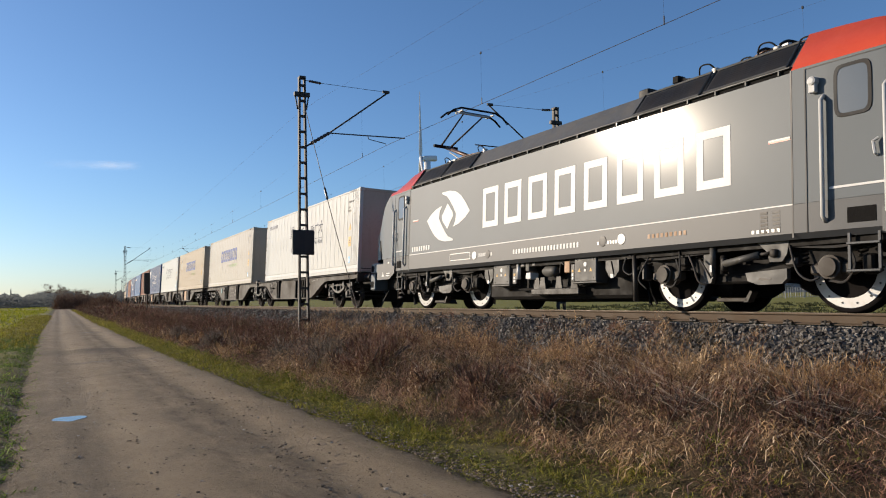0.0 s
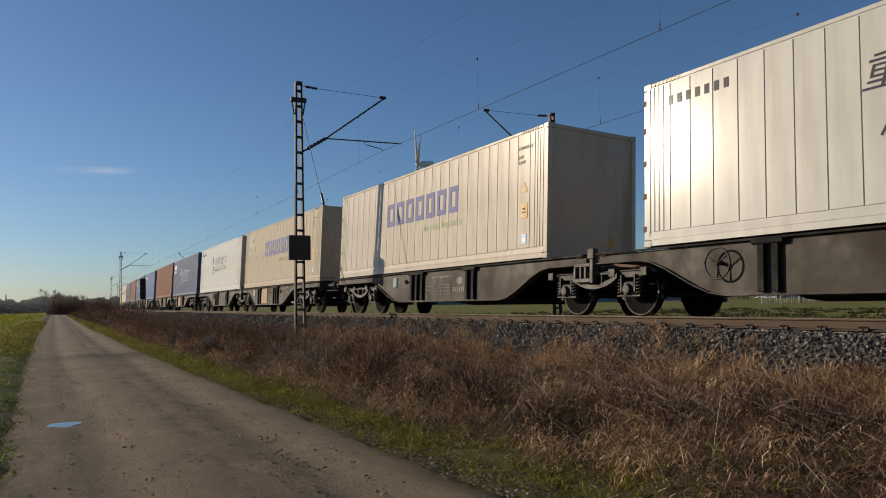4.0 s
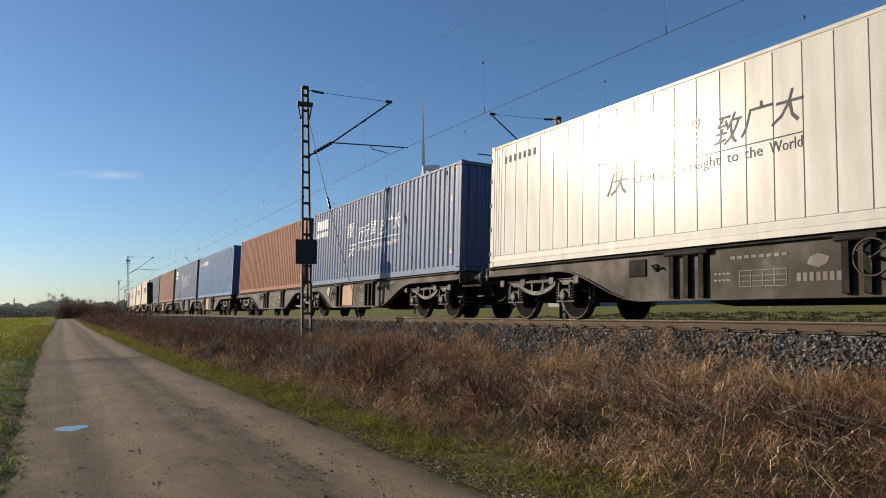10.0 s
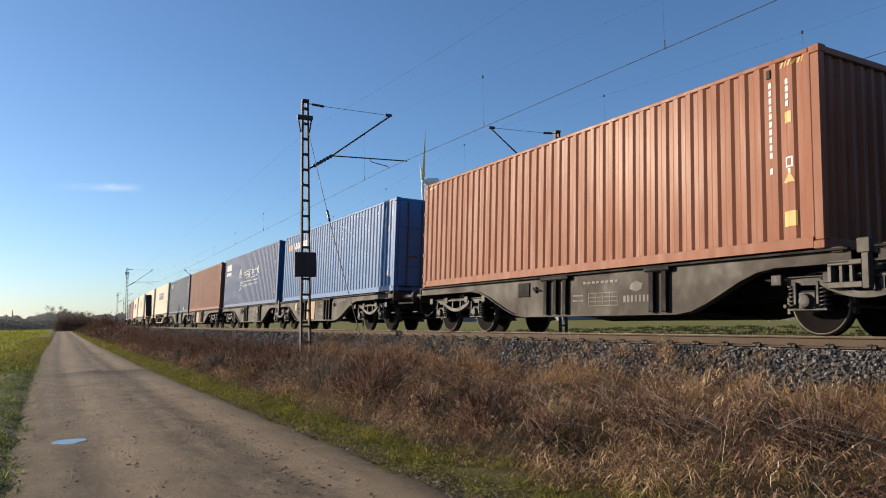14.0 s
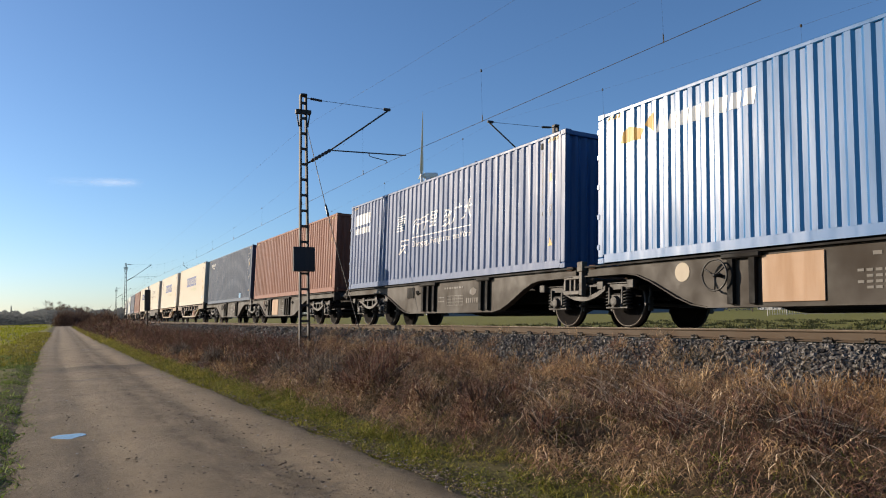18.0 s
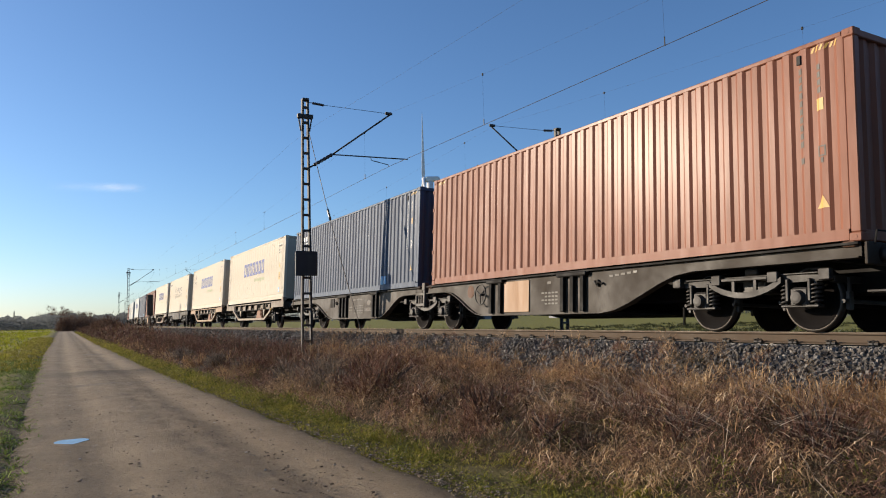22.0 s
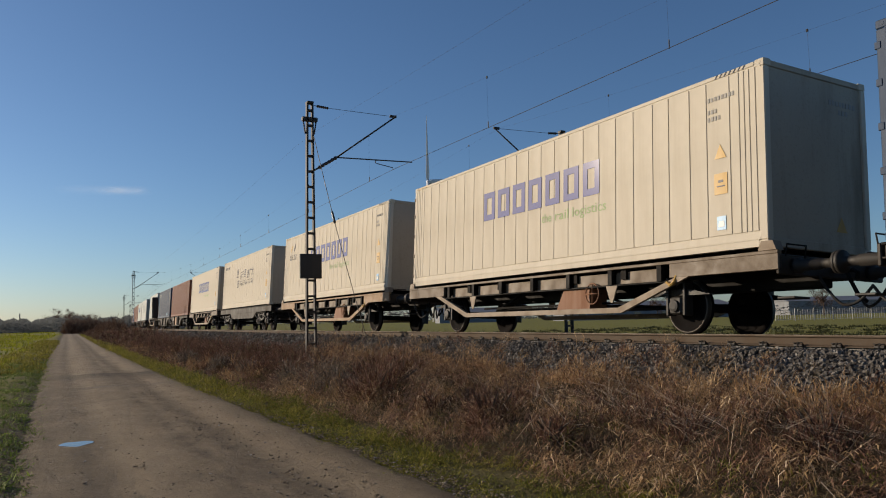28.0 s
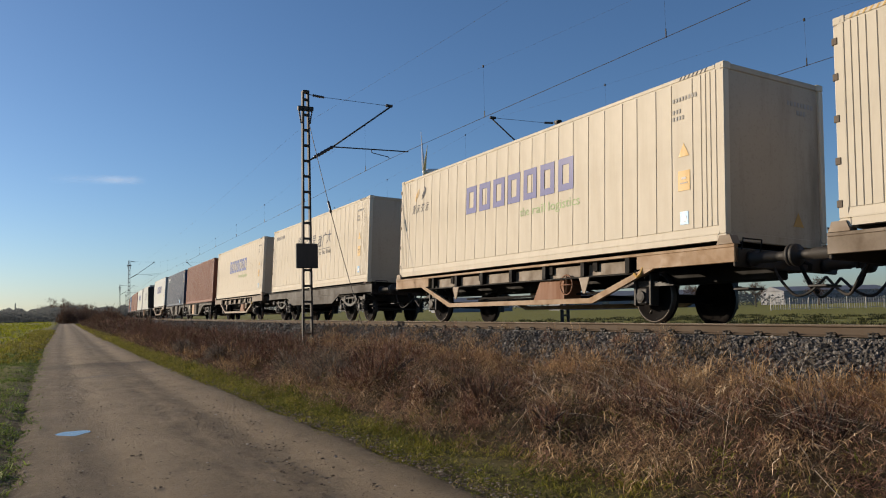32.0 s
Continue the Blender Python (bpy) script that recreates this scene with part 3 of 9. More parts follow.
def flat(polys, name, material):
    """Flat shapes from outlines of (x, y)."""
    sh = Shape()
    for p in polys:
        sh.add([(a, b, 0) for a, b in p], [tuple(range(len(p)))])
    me = bpy.data.meshes.new(name)
    me.from_pydata(sh.v, [], sh.f)
    me.materials.append(material)
    return me


def bars(n, width, high, name, material, gap=0.35, lean=0.0):
    """A row of plain upright bars in place of writing."""
    w = width / n
    return flat([[(i * w + 0, 0), (i * w + w * (1 - gap), 0), (i * w + w * (1 - gap) + lean * high, high), (i * w + lean * high, high)] for i in range(n)], name, material)


def block_frame(wide, high, bar, material):
    """A plain hollow rectangle on a wall, in place of one letter of a brand."""
    s = Shape()
    a = [(0, 0), (-wide, 0), (-wide, high), (0, high)]
    b = [(-bar, bar), (bar - wide, bar), (bar - wide, high - bar), (-bar, high - bar)]
    s.add([(x, p, q) for x in (-0.0015, 0.0015) for p, q in a + b], [(i, (i + 1) % 4, 4 + (i + 1) % 4, 4 + i) for i in range(4)] + [(8 + i, 8 + (i + 1) % 4, 12 + (i + 1) % 4, 12 + i) for i in range(4)] + [(i, (i + 1) % 4, 8 + (i + 1) % 4, 8 + i) for i in range(4)] + [(4 + i, 4 + (i + 1) % 4, 12 + (i + 1) % 4, 12 + i) for i in range(4)])
    return s.mesh("brand_bar", material)


class Fold:
    """The corrugated wall: depth at a place along it, and its breaks."""
    pitch, crest, slope = 0.278, 0.094, 0.050

    def __init__(self, y0, y1):
        self.n = round((y1 - y0) / self.pitch)
        self.y0, self.p = y0, (y1 - y0) / self.n
        self.breaks = sorted(y0 + i * self.p + d for i in range(self.n) for d in (0.0, self.crest, self.crest + self.slope, self.p - self.slope))

    def depth(self, y):
        d = (y - self.y0) % self.p
        a = 0.0 if d < self.crest else (d - self.crest) / self.slope if d < self.crest + self.slope else 1.0 if d < self.p - self.slope else (self.p - d) / self.slope
        return -1.214 + 0.030 * a


# ================= containers =================
LEN, WID, HIGH = 12.192, 2.438, 2.896
SEAMS = [0.06, 0.165, 0.28, 0.375, 0.475, 0.66, 1.13, 1.50, 1.98, 2.37] + [2.87 + 0.488 * i for i in range(14)] + [9.70, 10.18, 10.66, 11.13, 11.57, 11.72, 11.83, 11.93, 12.03, 12.13]
WALL_FOLD = Fold(0.16, 12.03)
def casting_mesh(paint_):
    s = Shape().box(-0.081, 0.081, -0.089, 0.089, 0, 0.118, 0.012)
    s.lathe([(-0.084, 0.03), (-0.0815, 0.03)], (0, 0, 0.06), "x", 10)
    return s.mesh("corner_casting", paint_)


def container(name, label, colour, style, front="plain", deco=None, near=True):
    """A forty-foot high container: its front end at y = -6.096, the camera's side at x = -1.219."""
    y0, y1 = -LEN / 2, LEN / 2
    box = thing(name, label, "container", "containers on the train")
    key = colour.name
    for i, y in enumerate((y0, y1)):
        for x in (-1, 1):
            def post():
                return Shape().box(-0.06, 0.06, -0.075, 0.075, 0.118, HIGH - 0.118, 0.015).mesh("corner_post", colour)
            part("corner_post", shared(("post", key), post), None, box, at=pose(x * (WID / 2 - 0.062), y + (0.077 if i == 0 else -0.077), 0))
            for z in (0, HIGH - 0.118):
                part("corner_casting", shared(("casting", key), lambda: casting_mesh(colour)), None, box, "worn steel corner casting", at=pose(x * (WID / 2 - 0.081), y + (0.089 if i == 0 else -0.089), z))
    for x in (-1, 1):
        def low():
            return Shape().prism([(-0.05, 0.02), (0.05, 0.02), (0.05, 0.05), (0.0, 0.05), (0.0, 0.16), (-0.05, 0.175)], y0 + 0.178, y1 - 0.178, "y").mesh("bottom_rail", colour)
        def top():
            return Shape().box(-0.03, 0.03, y0 + 0.178, y1 - 0.178, HIGH - 0.085, HIGH - 0.012, 0.012).mesh("top_rail", colour)
        part("bottom_rail", shared(("low", key), low), None, box, at=pose(-1.164, 0, 0) if x < 0 else pose(1.164, 0, 0, 0, 0, 180))
        part("top_rail", shared(("top", key), top), None, box, at=pose(x * 1.186, 0, 0))
    def lid():
        s = Shape()
        ys = [y0 + 0.1 + i * (LEN - 0.2) / 56 for i in range(57)]
        s.sheet([[(x, y, HIGH - 0.03 - (0.02 if k % 2 else 0)) for x in (-1.16, 1.16)] for k, y in enumerate(ys)])
        return s.mesh("roof", colour)
    part("roof", shared(("roof", key), lid), None, box)
    def base():
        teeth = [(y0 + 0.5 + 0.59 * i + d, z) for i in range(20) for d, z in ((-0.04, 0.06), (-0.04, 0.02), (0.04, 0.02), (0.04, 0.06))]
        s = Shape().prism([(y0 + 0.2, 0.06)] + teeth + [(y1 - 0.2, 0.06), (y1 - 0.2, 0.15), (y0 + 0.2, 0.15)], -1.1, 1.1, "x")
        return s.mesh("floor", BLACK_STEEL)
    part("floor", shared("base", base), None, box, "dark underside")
    if style == "panel":
        def backing():
            return Shape().box(-0.0245, 0.02, y0 + 0.14, y1 - 0.14, 0.17, HIGH - 0.08).mesh("wall_core", colour)
        core = part("side_wall", shared(("core", key), backing), None, box, at=pose(-1.18, 0, 0))
        part("side_wall", shared(("core", key), backing), None, box, at=pose(1.18, 0, 0))
        for a, b in zip(SEAMS, SEAMS[1:]):
            w = round(b - a, 3)
            def sheet():
                return Shape().box(-0.012, 0.012, 0.007, w - 0.007, 0.262, HIGH - 0.10, 0.005).mesh("panel", colour)
            part("panel", shared(("panel", key, w), sheet), None, core, at=pose(-0.024, y0 + a, 0))
        def kick():
            return Shape().prism([(-0.030, 0.125), (-0.030, 0.15), (-0.008, 0.262), (0.02, 0.262), (0.02, 0.125)], y0 + 0.14, y1 - 0.14, "y").mesh("kick_strip", colour)
        part("kick_strip", shared(("kick", key), kick), None, core, at=pose(-0.012, 0, 0))
    else:
        def wall():
            ys = sorted({0.12, 12.072, *WALL_FOLD.breaks, 12.03})
            s = Shape()
            for x0, d in ((0.0, 1), (0.012, 1)):
                s.sheet([[(WALL_FOLD.depth(y) + x0, y + y0, z) for z in (0.17, HIGH - 0.08)] for y in ys])
            return s.mesh("side_wall", colour)
        part("side_wall", shared(("fold", key), wall), None, box, "corrugated steel side wall")
        part("side_wall", shared(("fold", key), wall), None, box, at=pose(0, 0, 0, 0, 0, 180))
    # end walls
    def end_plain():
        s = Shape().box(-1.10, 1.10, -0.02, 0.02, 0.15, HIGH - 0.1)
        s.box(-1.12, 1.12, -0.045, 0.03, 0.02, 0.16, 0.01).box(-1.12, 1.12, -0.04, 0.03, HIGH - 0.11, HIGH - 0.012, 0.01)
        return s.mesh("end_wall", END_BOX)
    def end_fold():
        s = Shape()
        n = 9
        xs = [-1.1 + 2.2 * (i + d) / n for i in range(n) for d in (0, 0.25, 0.5, 0.75)] + [1.1]
        s.sheet([[(x, 0.0 if k % 4 in (0, 3) else 0.045, z) for z in (0.15, HIGH - 0.1)] for k, x in enumerate(xs)])
        s.box(-1.12, 1.12, -0.045, 0.03, 0.02, 0.16, 0.01).box(-1.12, 1.12, -0.04, 0.03, HIGH - 0.11, HIGH - 0.012, 0.01)
        return s.mesh("end_wall", colour)
    kind = "plain" if style == "panel" else "fold"
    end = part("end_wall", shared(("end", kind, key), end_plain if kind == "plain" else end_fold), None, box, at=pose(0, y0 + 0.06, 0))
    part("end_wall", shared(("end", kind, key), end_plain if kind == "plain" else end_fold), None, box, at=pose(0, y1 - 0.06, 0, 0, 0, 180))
    if front == "door":
        for k, x in enumerate((-0.56, 0.56)):
            def leaf():
                s = Shape().box(-0.545, 0.545, -0.03, 0.03, 0.17, HIGH - 0.12, 0.012)
                for z in (0.75, 1.35, 1.95):
                    s.box(-0.50, 0.50, -0.042, -0.028, z, z + 0.34, 0.012)
                return s.mesh("door", colour)
            d = part("door", shared(("leaf", key), leaf), None, box, "double door leaf", at=pose(x, y0 + 0.0, 0))
            def rod():
                s = Shape().tube([(0, -0.06, 0.12), (0, -0.06, HIGH - 0.10)], 0.017, 8)
                for z in (0.2, 0.9, 1.7, 2.5):
                    s.box(-0.035, 0.035, -0.075, -0.03, z, z + 0.07, 0.008)
                s.box(-0.02, 0.30, -0.09, -0.07, 1.05, 1.09, 0.006)
                return s.mesh("locking_bar", TREAD)
            for dx in (-0.25, 0.22):
                part("locking_bar", shared("rod", rod), None, d, "galvanised locking bar", at=pose(dx, 0, 0))
    for z in (0.32, 0.90, 1.48, 2.06, 2.56):
        part("door_hinge", shared(("hinge", key), lambda: Shape().box(-0.012, 0.03, -0.07, 0.012, -0.05, 0.05, 0.006).mesh("door_hinge", colour if style == "fold" else CASTING)), None, box, "small door hinge", at=pose(-1.215, y1 + 0.005, z))
    if deco:
        deco(box, end)
    return box


def sticker(box, polys, y, z, material, name="sticker", x=-1.221, label=""):
    sh = Shape()
    for p in polys:
        sh.prism([(y - LEN / 2 - a, z + b) for a, b in p], x - 0.003, x, "x")
    return part(name, sh, material, box, label)


SQUARE = [[(-0.13, -0.17), (0.13, -0.17), (0.13, 0.17), (-0.13, 0.17)]]
TRIANGLE = [[(-0.12, -0.10), (0.12, -0.10), (0.0, 0.13)]]
SMALL = [[(-0.09, -0.11), (0.09, -0.11), (0.09, 0.11), (-0.09, 0.11)]]


def set_marks(box, end, x=-1.221, high=False):
    sticker(box, SQUARE, 0.86, 1.09, YELLOW_MARK, "warning_label", x, "amber hazard label")
    sticker(box, [[(-0.05, 0.02), (0.05, 0.02), (0.05, 0.06), (-0.05, 0.06)], [(-0.08, -0.05), (0.08, -0.05), (0.08, -0.03), (-0.08, -0.03)]], 0.86, 1.09, DARK_MARK, "label_print", x - 0.003)
    sticker(box, TRIANGLE, 0.86, 1.60, YELLOW_MARK, "warning_label", x, "amber warning triangle")
    sticker(box, SMALL, 0.86, 0.46, SKY_MARK, "data_label", x, "blue data label")
    sticker(box, [[(-0.06, -0.06), (0.06, -0.06), (0.045, 0.03), (-0.045, 0.03)]], 0.86, 0.46, WHITE_MARK, "label_print", x - 0.003)
    for k in range(3):
        for c in range((8, 3, 4)[k]):
            sticker(box, [[(0.07 * c, 0), (0.07 * c + 0.04, 0), (0.07 * c + 0.04, 0.07), (0.07 * c, 0.07)]], 1.10, 2.46 - 0.12 * k - (0.08 if k else 0), CODE_MARK, "faded_print", x)
    for k in range(7):
        sticker(box, [[(0, 0), (0.03, 0), (0.075, 0.06), (0.045, 0.06)]], 0.95 - 0.09 * k, HIGH - 0.078, DARK_MARK, "hazard_tick", -1.2165)
        sticker(box, [[(0, 0), (0.03, 0), (0.075, 0.06), (0.045, 0.06)]], 11.95 - 0.09 * k, HIGH - 0.078, YELLOW_MARK, "hazard_tick", -1.2165)
    # marks on the front end, which lies in shade
    ends = Shape()
    z = 1.74 if high else 0.36
    ends.prism([(0.40, z), (0.66, z), (0.53, z + 0.24)], -0.026, -0.022, "y")
    part("warning_label", ends, YELLOW_MARK, end, "amber warning triangle")
    if high:
        part("warning_label", Shape().box(0.40, 0.66, -0.026, -0.022, 1.26, 1.58), YELLOW_MARK, end, "amber hazard label")
    e2 = Shape()
    for k in range(8):
        e2.box(0.32 + 0.085 * k, 0.38 + 0.085 * k, -0.026, -0.022, 2.42, 2.50)
    for k in range(3):
        e2.box(0.55 + 0.085 * k, 0.61 + 0.085 * k, -0.026, -0.022, 2.28, 2.36)
    tagged(part("faded_print", e2, CODE_MARK, end), kind="stuff")


def rail_brand(box, end):
    """Plain blue bars of a brand's size over a green line of words."""
    y, z = 8.2 - LEN / 2, 1.42
    for i in range(7):
        me = shared("brandbar", lambda: block_frame(0.50, 0.68, 0.14, BLUE_MARK))
        part("brand_bar", me, None, box, "violet blue block shape", at=pose(-1.223, y - 0.645 * i, z))
    words_on_side(box, "slogan", "the rail logistics", 0.20, GREEN_MARK, 5.75 - LEN / 2, 1.07, 2.15, "pale green word", x=-1.2215)
    set_marks(box, end)


def crescent(a0, a1, long, wide, thin, tilt=0.42):
    """A curved band on an ellipse, thin at one end."""
    out, inn = [], []
    for i in range(13):
        f = i / 12
        a = a0 + (a1 - a0) * f
        k = 1 - thin * math.sin(math.pi * min(1.0, 0.15 + 0.85 * f))
        for ring, q in ((out, 1.0), (inn, k)):
            p, r = long * q * math.cos(a), wide * q * math.sin(a)
            ring.append((p * math.cos(tilt) - r * math.sin(tilt), p * math.sin(tilt) + r * math.cos(tilt)))
    return out + inn[::-1]


def emblem_field(box, end):
    emblem_brand(box, end)
    sticker(box, [[(-0.57, -0.43), (0.57, -0.47), (0.57, 0.43), (-0.57, 0.43)]], 10.88, 2.16, PATCH_MARK, "emblem_field", -1.2195, "paler square field")


def emblem_brand(box, end):
    rail_brand(box, end)
    sticker(box, [crescent(1.5, 3.7, 0.33, 0.17, 0.3), crescent(1.6, 3.3, 0.21, 0.10, 0.35)], 10.90, 2.34, YELLOW_MARK, "emblem", -1.2225, "amber curved band")
    sticker(box, [crescent(-1.6, 0.75, 0.33, 0.17, 0.3), crescent(-1.5, 0.2, 0.21, 0.10, 0.35)], 10.84, 2.33, DARK_MARK, "emblem", -1.2225, "dark curved band")
    for i, ch in enumerate("重庆交运"):
        me = shared(("chars3", ch), lambda: on_side(words(ch, 0.19, DARK_MARK, "character"), 11.38 - LEN / 2 - 0.275 * i, 1.84, 0.18, -1.2225, 0.25))
        part("character", me, None, box, "dark brush character")


def slogan_dark(box, end):
    y = -LEN / 2
    for txt, yl, z, size, w in (("重", 8.22, 1.78, 0.38, 0.62), ("庆", 8.0, 1.16, 0.38, 0.62), ("行千里", 7.25, 1.62, 0.34, 1.55), ("致广大", 5.45, 1.60, 0.38, 1.62)):
        for i, ch in enumerate(txt):
            step = w / len(txt)
            me = shared(("dark", ch), lambda: on_side(words(ch, size, DARK_MARK, "character"), yl + y - step * i, z + 0.05 * i, step * 0.86, -1.2215, slant=0.28))
            part("character", me, None, box, "dark brush character")
    part("underline", Shape().box(-1.2235, -1.2215, y + 3.85, y + 7.33, 1.475, 1.49), DARK_MARK, box)
    words_on_side(box, "freight", "Chongqing, Freight to the World", 0.17, DARK_MARK, 7.3 + y, 1.27, 3.45, "dark grey word", x=-1.2215)
    me = shared("smallbrand", lambda: on_side(bars(7, 1.35, 0.16, "brand_mark", DARK_MARK, 0.5), 11.6 + y, 2.40, None, -1.2215))
    tagged(part("brand_mark", me, None, box, "dark brand bars"), kind="stuff")
    set_marks(box, end, high=True)


def slogan_white(box, end):
    y = -LEN / 2
    fold = Fold(0.16 + y, 12.03 + y)
    for txt, yl, z, size, w in (("重", 8.34, 1.62, 0.38, 0.62), ("庆", 8.14, 0.92, 0.38, 0.62), ("行千里", 7.24, 1.45, 0.34, 1.6), ("致广大", 5.4, 1.45, 0.38, 1.62)):
        for i, ch in enumerate(txt):
            step = w / len(txt)
            me = shared(("white", ch), lambda: on_side(words(ch, size, WHITE_MARK, "character"), yl + y - step * i, z + 0.05 * i, step * 0.86, fold=fold, slant=0.28))
            part("character", me, None, box, "white brush character")
    me = shared("w_line", lambda: on_side(flat([[(0, 0), (3.45, 0), (3.45, 0.025), (0, 0.025)]], "underline", WHITE_MARK), 7.29 + y, 1.31, fold=fold))
    part("underline", me, None, box)
    words_on_side(box, "w_freight", "Chongqing, Freight to the World", 0.17, WHITE_MARK, 7.23 + y, 1.05, 3.4, "white word", fold=fold)
    me = shared("w_block", lambda: on_side(flat([[(0, 0.30), (1.3, 0.30), (1.3, 0.66), (0, 0.66)]], "emblem", WHITE_MARK), 11.75 + y, 1.85, fold=fold))
    part("emblem", me, None, box, "white emblem field")
    me = shared("w_brand", lambda: on_side(bars(7, 1.3, 0.2, "brand_mark", WHITE_MARK, 0.25), 11.75 + y, 1.85, fold=fold))
    tagged(part("brand_mark", me, None, box, "white brand bars"), kind="stuff")
    folded_marks(box, CODE_MARK)


def folded_marks(box, ink=None, labels_low=False):
    """Code columns, amber labels and a small vent near the front end of a corrugated wall."""
    ink = ink or FADED_MARK
    y = -LEN / 2
    fold = Fold(0.16 + y, 12.03 + y)

    def lay(key, polys, name, material, yl, z):
        return shared((key, material.name), lambda: on_side(flat(polys, name, material), yl + y, z, fold=fold))

    def cell(a, b, w, h):
        return [(a, b), (a + w, b), (a + w, b + h), (a, b + h)]
    part("warning_label", lay("f_small", [cell(0, 0, 0.12, 0.17)], "warning_label", YELLOW_MARK, 0.59, 1.87), None, box, "amber label")
    part("warning_label", lay(("f_tri", labels_low), [[(0, 0), (0.2, 0), (0.1, 0.18)]], "warning_label", YELLOW_MARK, 0.63, 1.0 if labels_low else 0.50), None, box, "amber warning triangle")
    if labels_low:
        part("warning_label", lay("f_square", [cell(0, 0, 0.22, 0.22)], "warning_label", YELLOW_MARK, 0.63, 0.36), None, box, "square amber label")
    letters = [cell(0.0, 0.118 * k, 0.065, 0.085) for k in range(12) if k != 1]
    tagged(part("code_print", lay("f_codes", letters, "code_marks", ink, 0.855, 1.16), None, box, "column of code print"), kind="stuff")
    short_code = [cell(0.0, 0.11 * k, 0.06, 0.08) for k in range(4)]
    tagged(part("code_print", lay("f_size", short_code, "code_marks", ink, 0.57, 2.12), None, box, "short code print"), kind="stuff")
    ring = [cell(0, 0, 0.13, 0.02), cell(0, 0.13, 0.13, 0.02), cell(0, 0.02, 0.02, 0.11), cell(0.11, 0.02, 0.02, 0.11), cell(0.04, -0.09, 0.05, 0.07)]
    tagged(part("code_print", lay("f_ring", ring, "code_marks", ink, 0.59, 1.22), None, box, "small framed mark"), kind="stuff")
    stripes = [[(0.07 * k, 0.0), (0.07 * k + 0.035, 0.0), (0.07 * k + 0.075, 0.075), (0.07 * k + 0.04, 0.075)] for k in range(6)]
    for yl in (0.66, 11.96):
        tagged(part("hazard_stripes", lay(("f_haz", yl), stripes, "hazard_stripes", YELLOW_MARK, yl, HIGH - 0.175), None, box, "amber hazard stripes"), kind="stuff")
    part("vent", shared(("vent", yl), lambda: Shape().box(-1.232, -1.205, y + 0.79, y + 0.86, 2.60, 2.74, 0.008).mesh("vent", RUBBER)), None, box, "small dark vent cover")


def plain_folded(box, end):
    folded_marks(box)


def amber_folded(box, end):
    folded_marks(box, WHITE_MARK, True)


def amber_brand(box, end):
    y = -LEN / 2
    fold = Fold(0.16 + y, 12.03 + y)
    part("emblem", on_side(flat([[(0, 0), (0.5, 0.0), (0.62, 0.16), (0.18, 0.30), (0.05, 0.2)], [(0.62, 0.22), (0.85, 0.05), (0.85, 0.4), (0.7, 0.36)]], "emblem", YELLOW_MARK), 11.55 + y, 2.2, fold=fold), None, box, "amber emblem")
    tagged(part("brand_mark", on_side(bars(8, 2.1, 0.26, "brand_mark", WHITE_MARK, 0.3, 0.2), 10.65 + y, 2.22, fold=fold), None, box, "white slanted brand bars"), kind="stuff")
    folded_marks(box)


def small_white_brand(box, end):
    y = -LEN / 2
    fold = Fold(0.16 + y, 12.03 + y)
    tagged(part("brand_mark", on_side(bars(7, 1.05, 0.18, "brand_mark", WHITE_MARK, 0.28), 11.35 + y, 2.38, fold=fold), None, box, "white brand bars"), kind="stuff")
    tagged(part("slogan", on_side(bars(14, 0.6, 0.06, "slogan", WHITE_MARK, 0.3), 10.95 + y, 2.25, fold=fold), None, box), kind="stuff")
    part("data_label", on_side(flat([[(0, 0), (0.18, 0), (0.18, 0.26), (0, 0.26)], [(0.22, 0), (0.40, 0), (0.40, 0.26), (0.22, 0.26)]], "data_label", SKY_MARK), 2.74 + y, 0.19, fold=fold), None, box, "light blue data labels")
    folded_marks(box, WHITE_MARK)


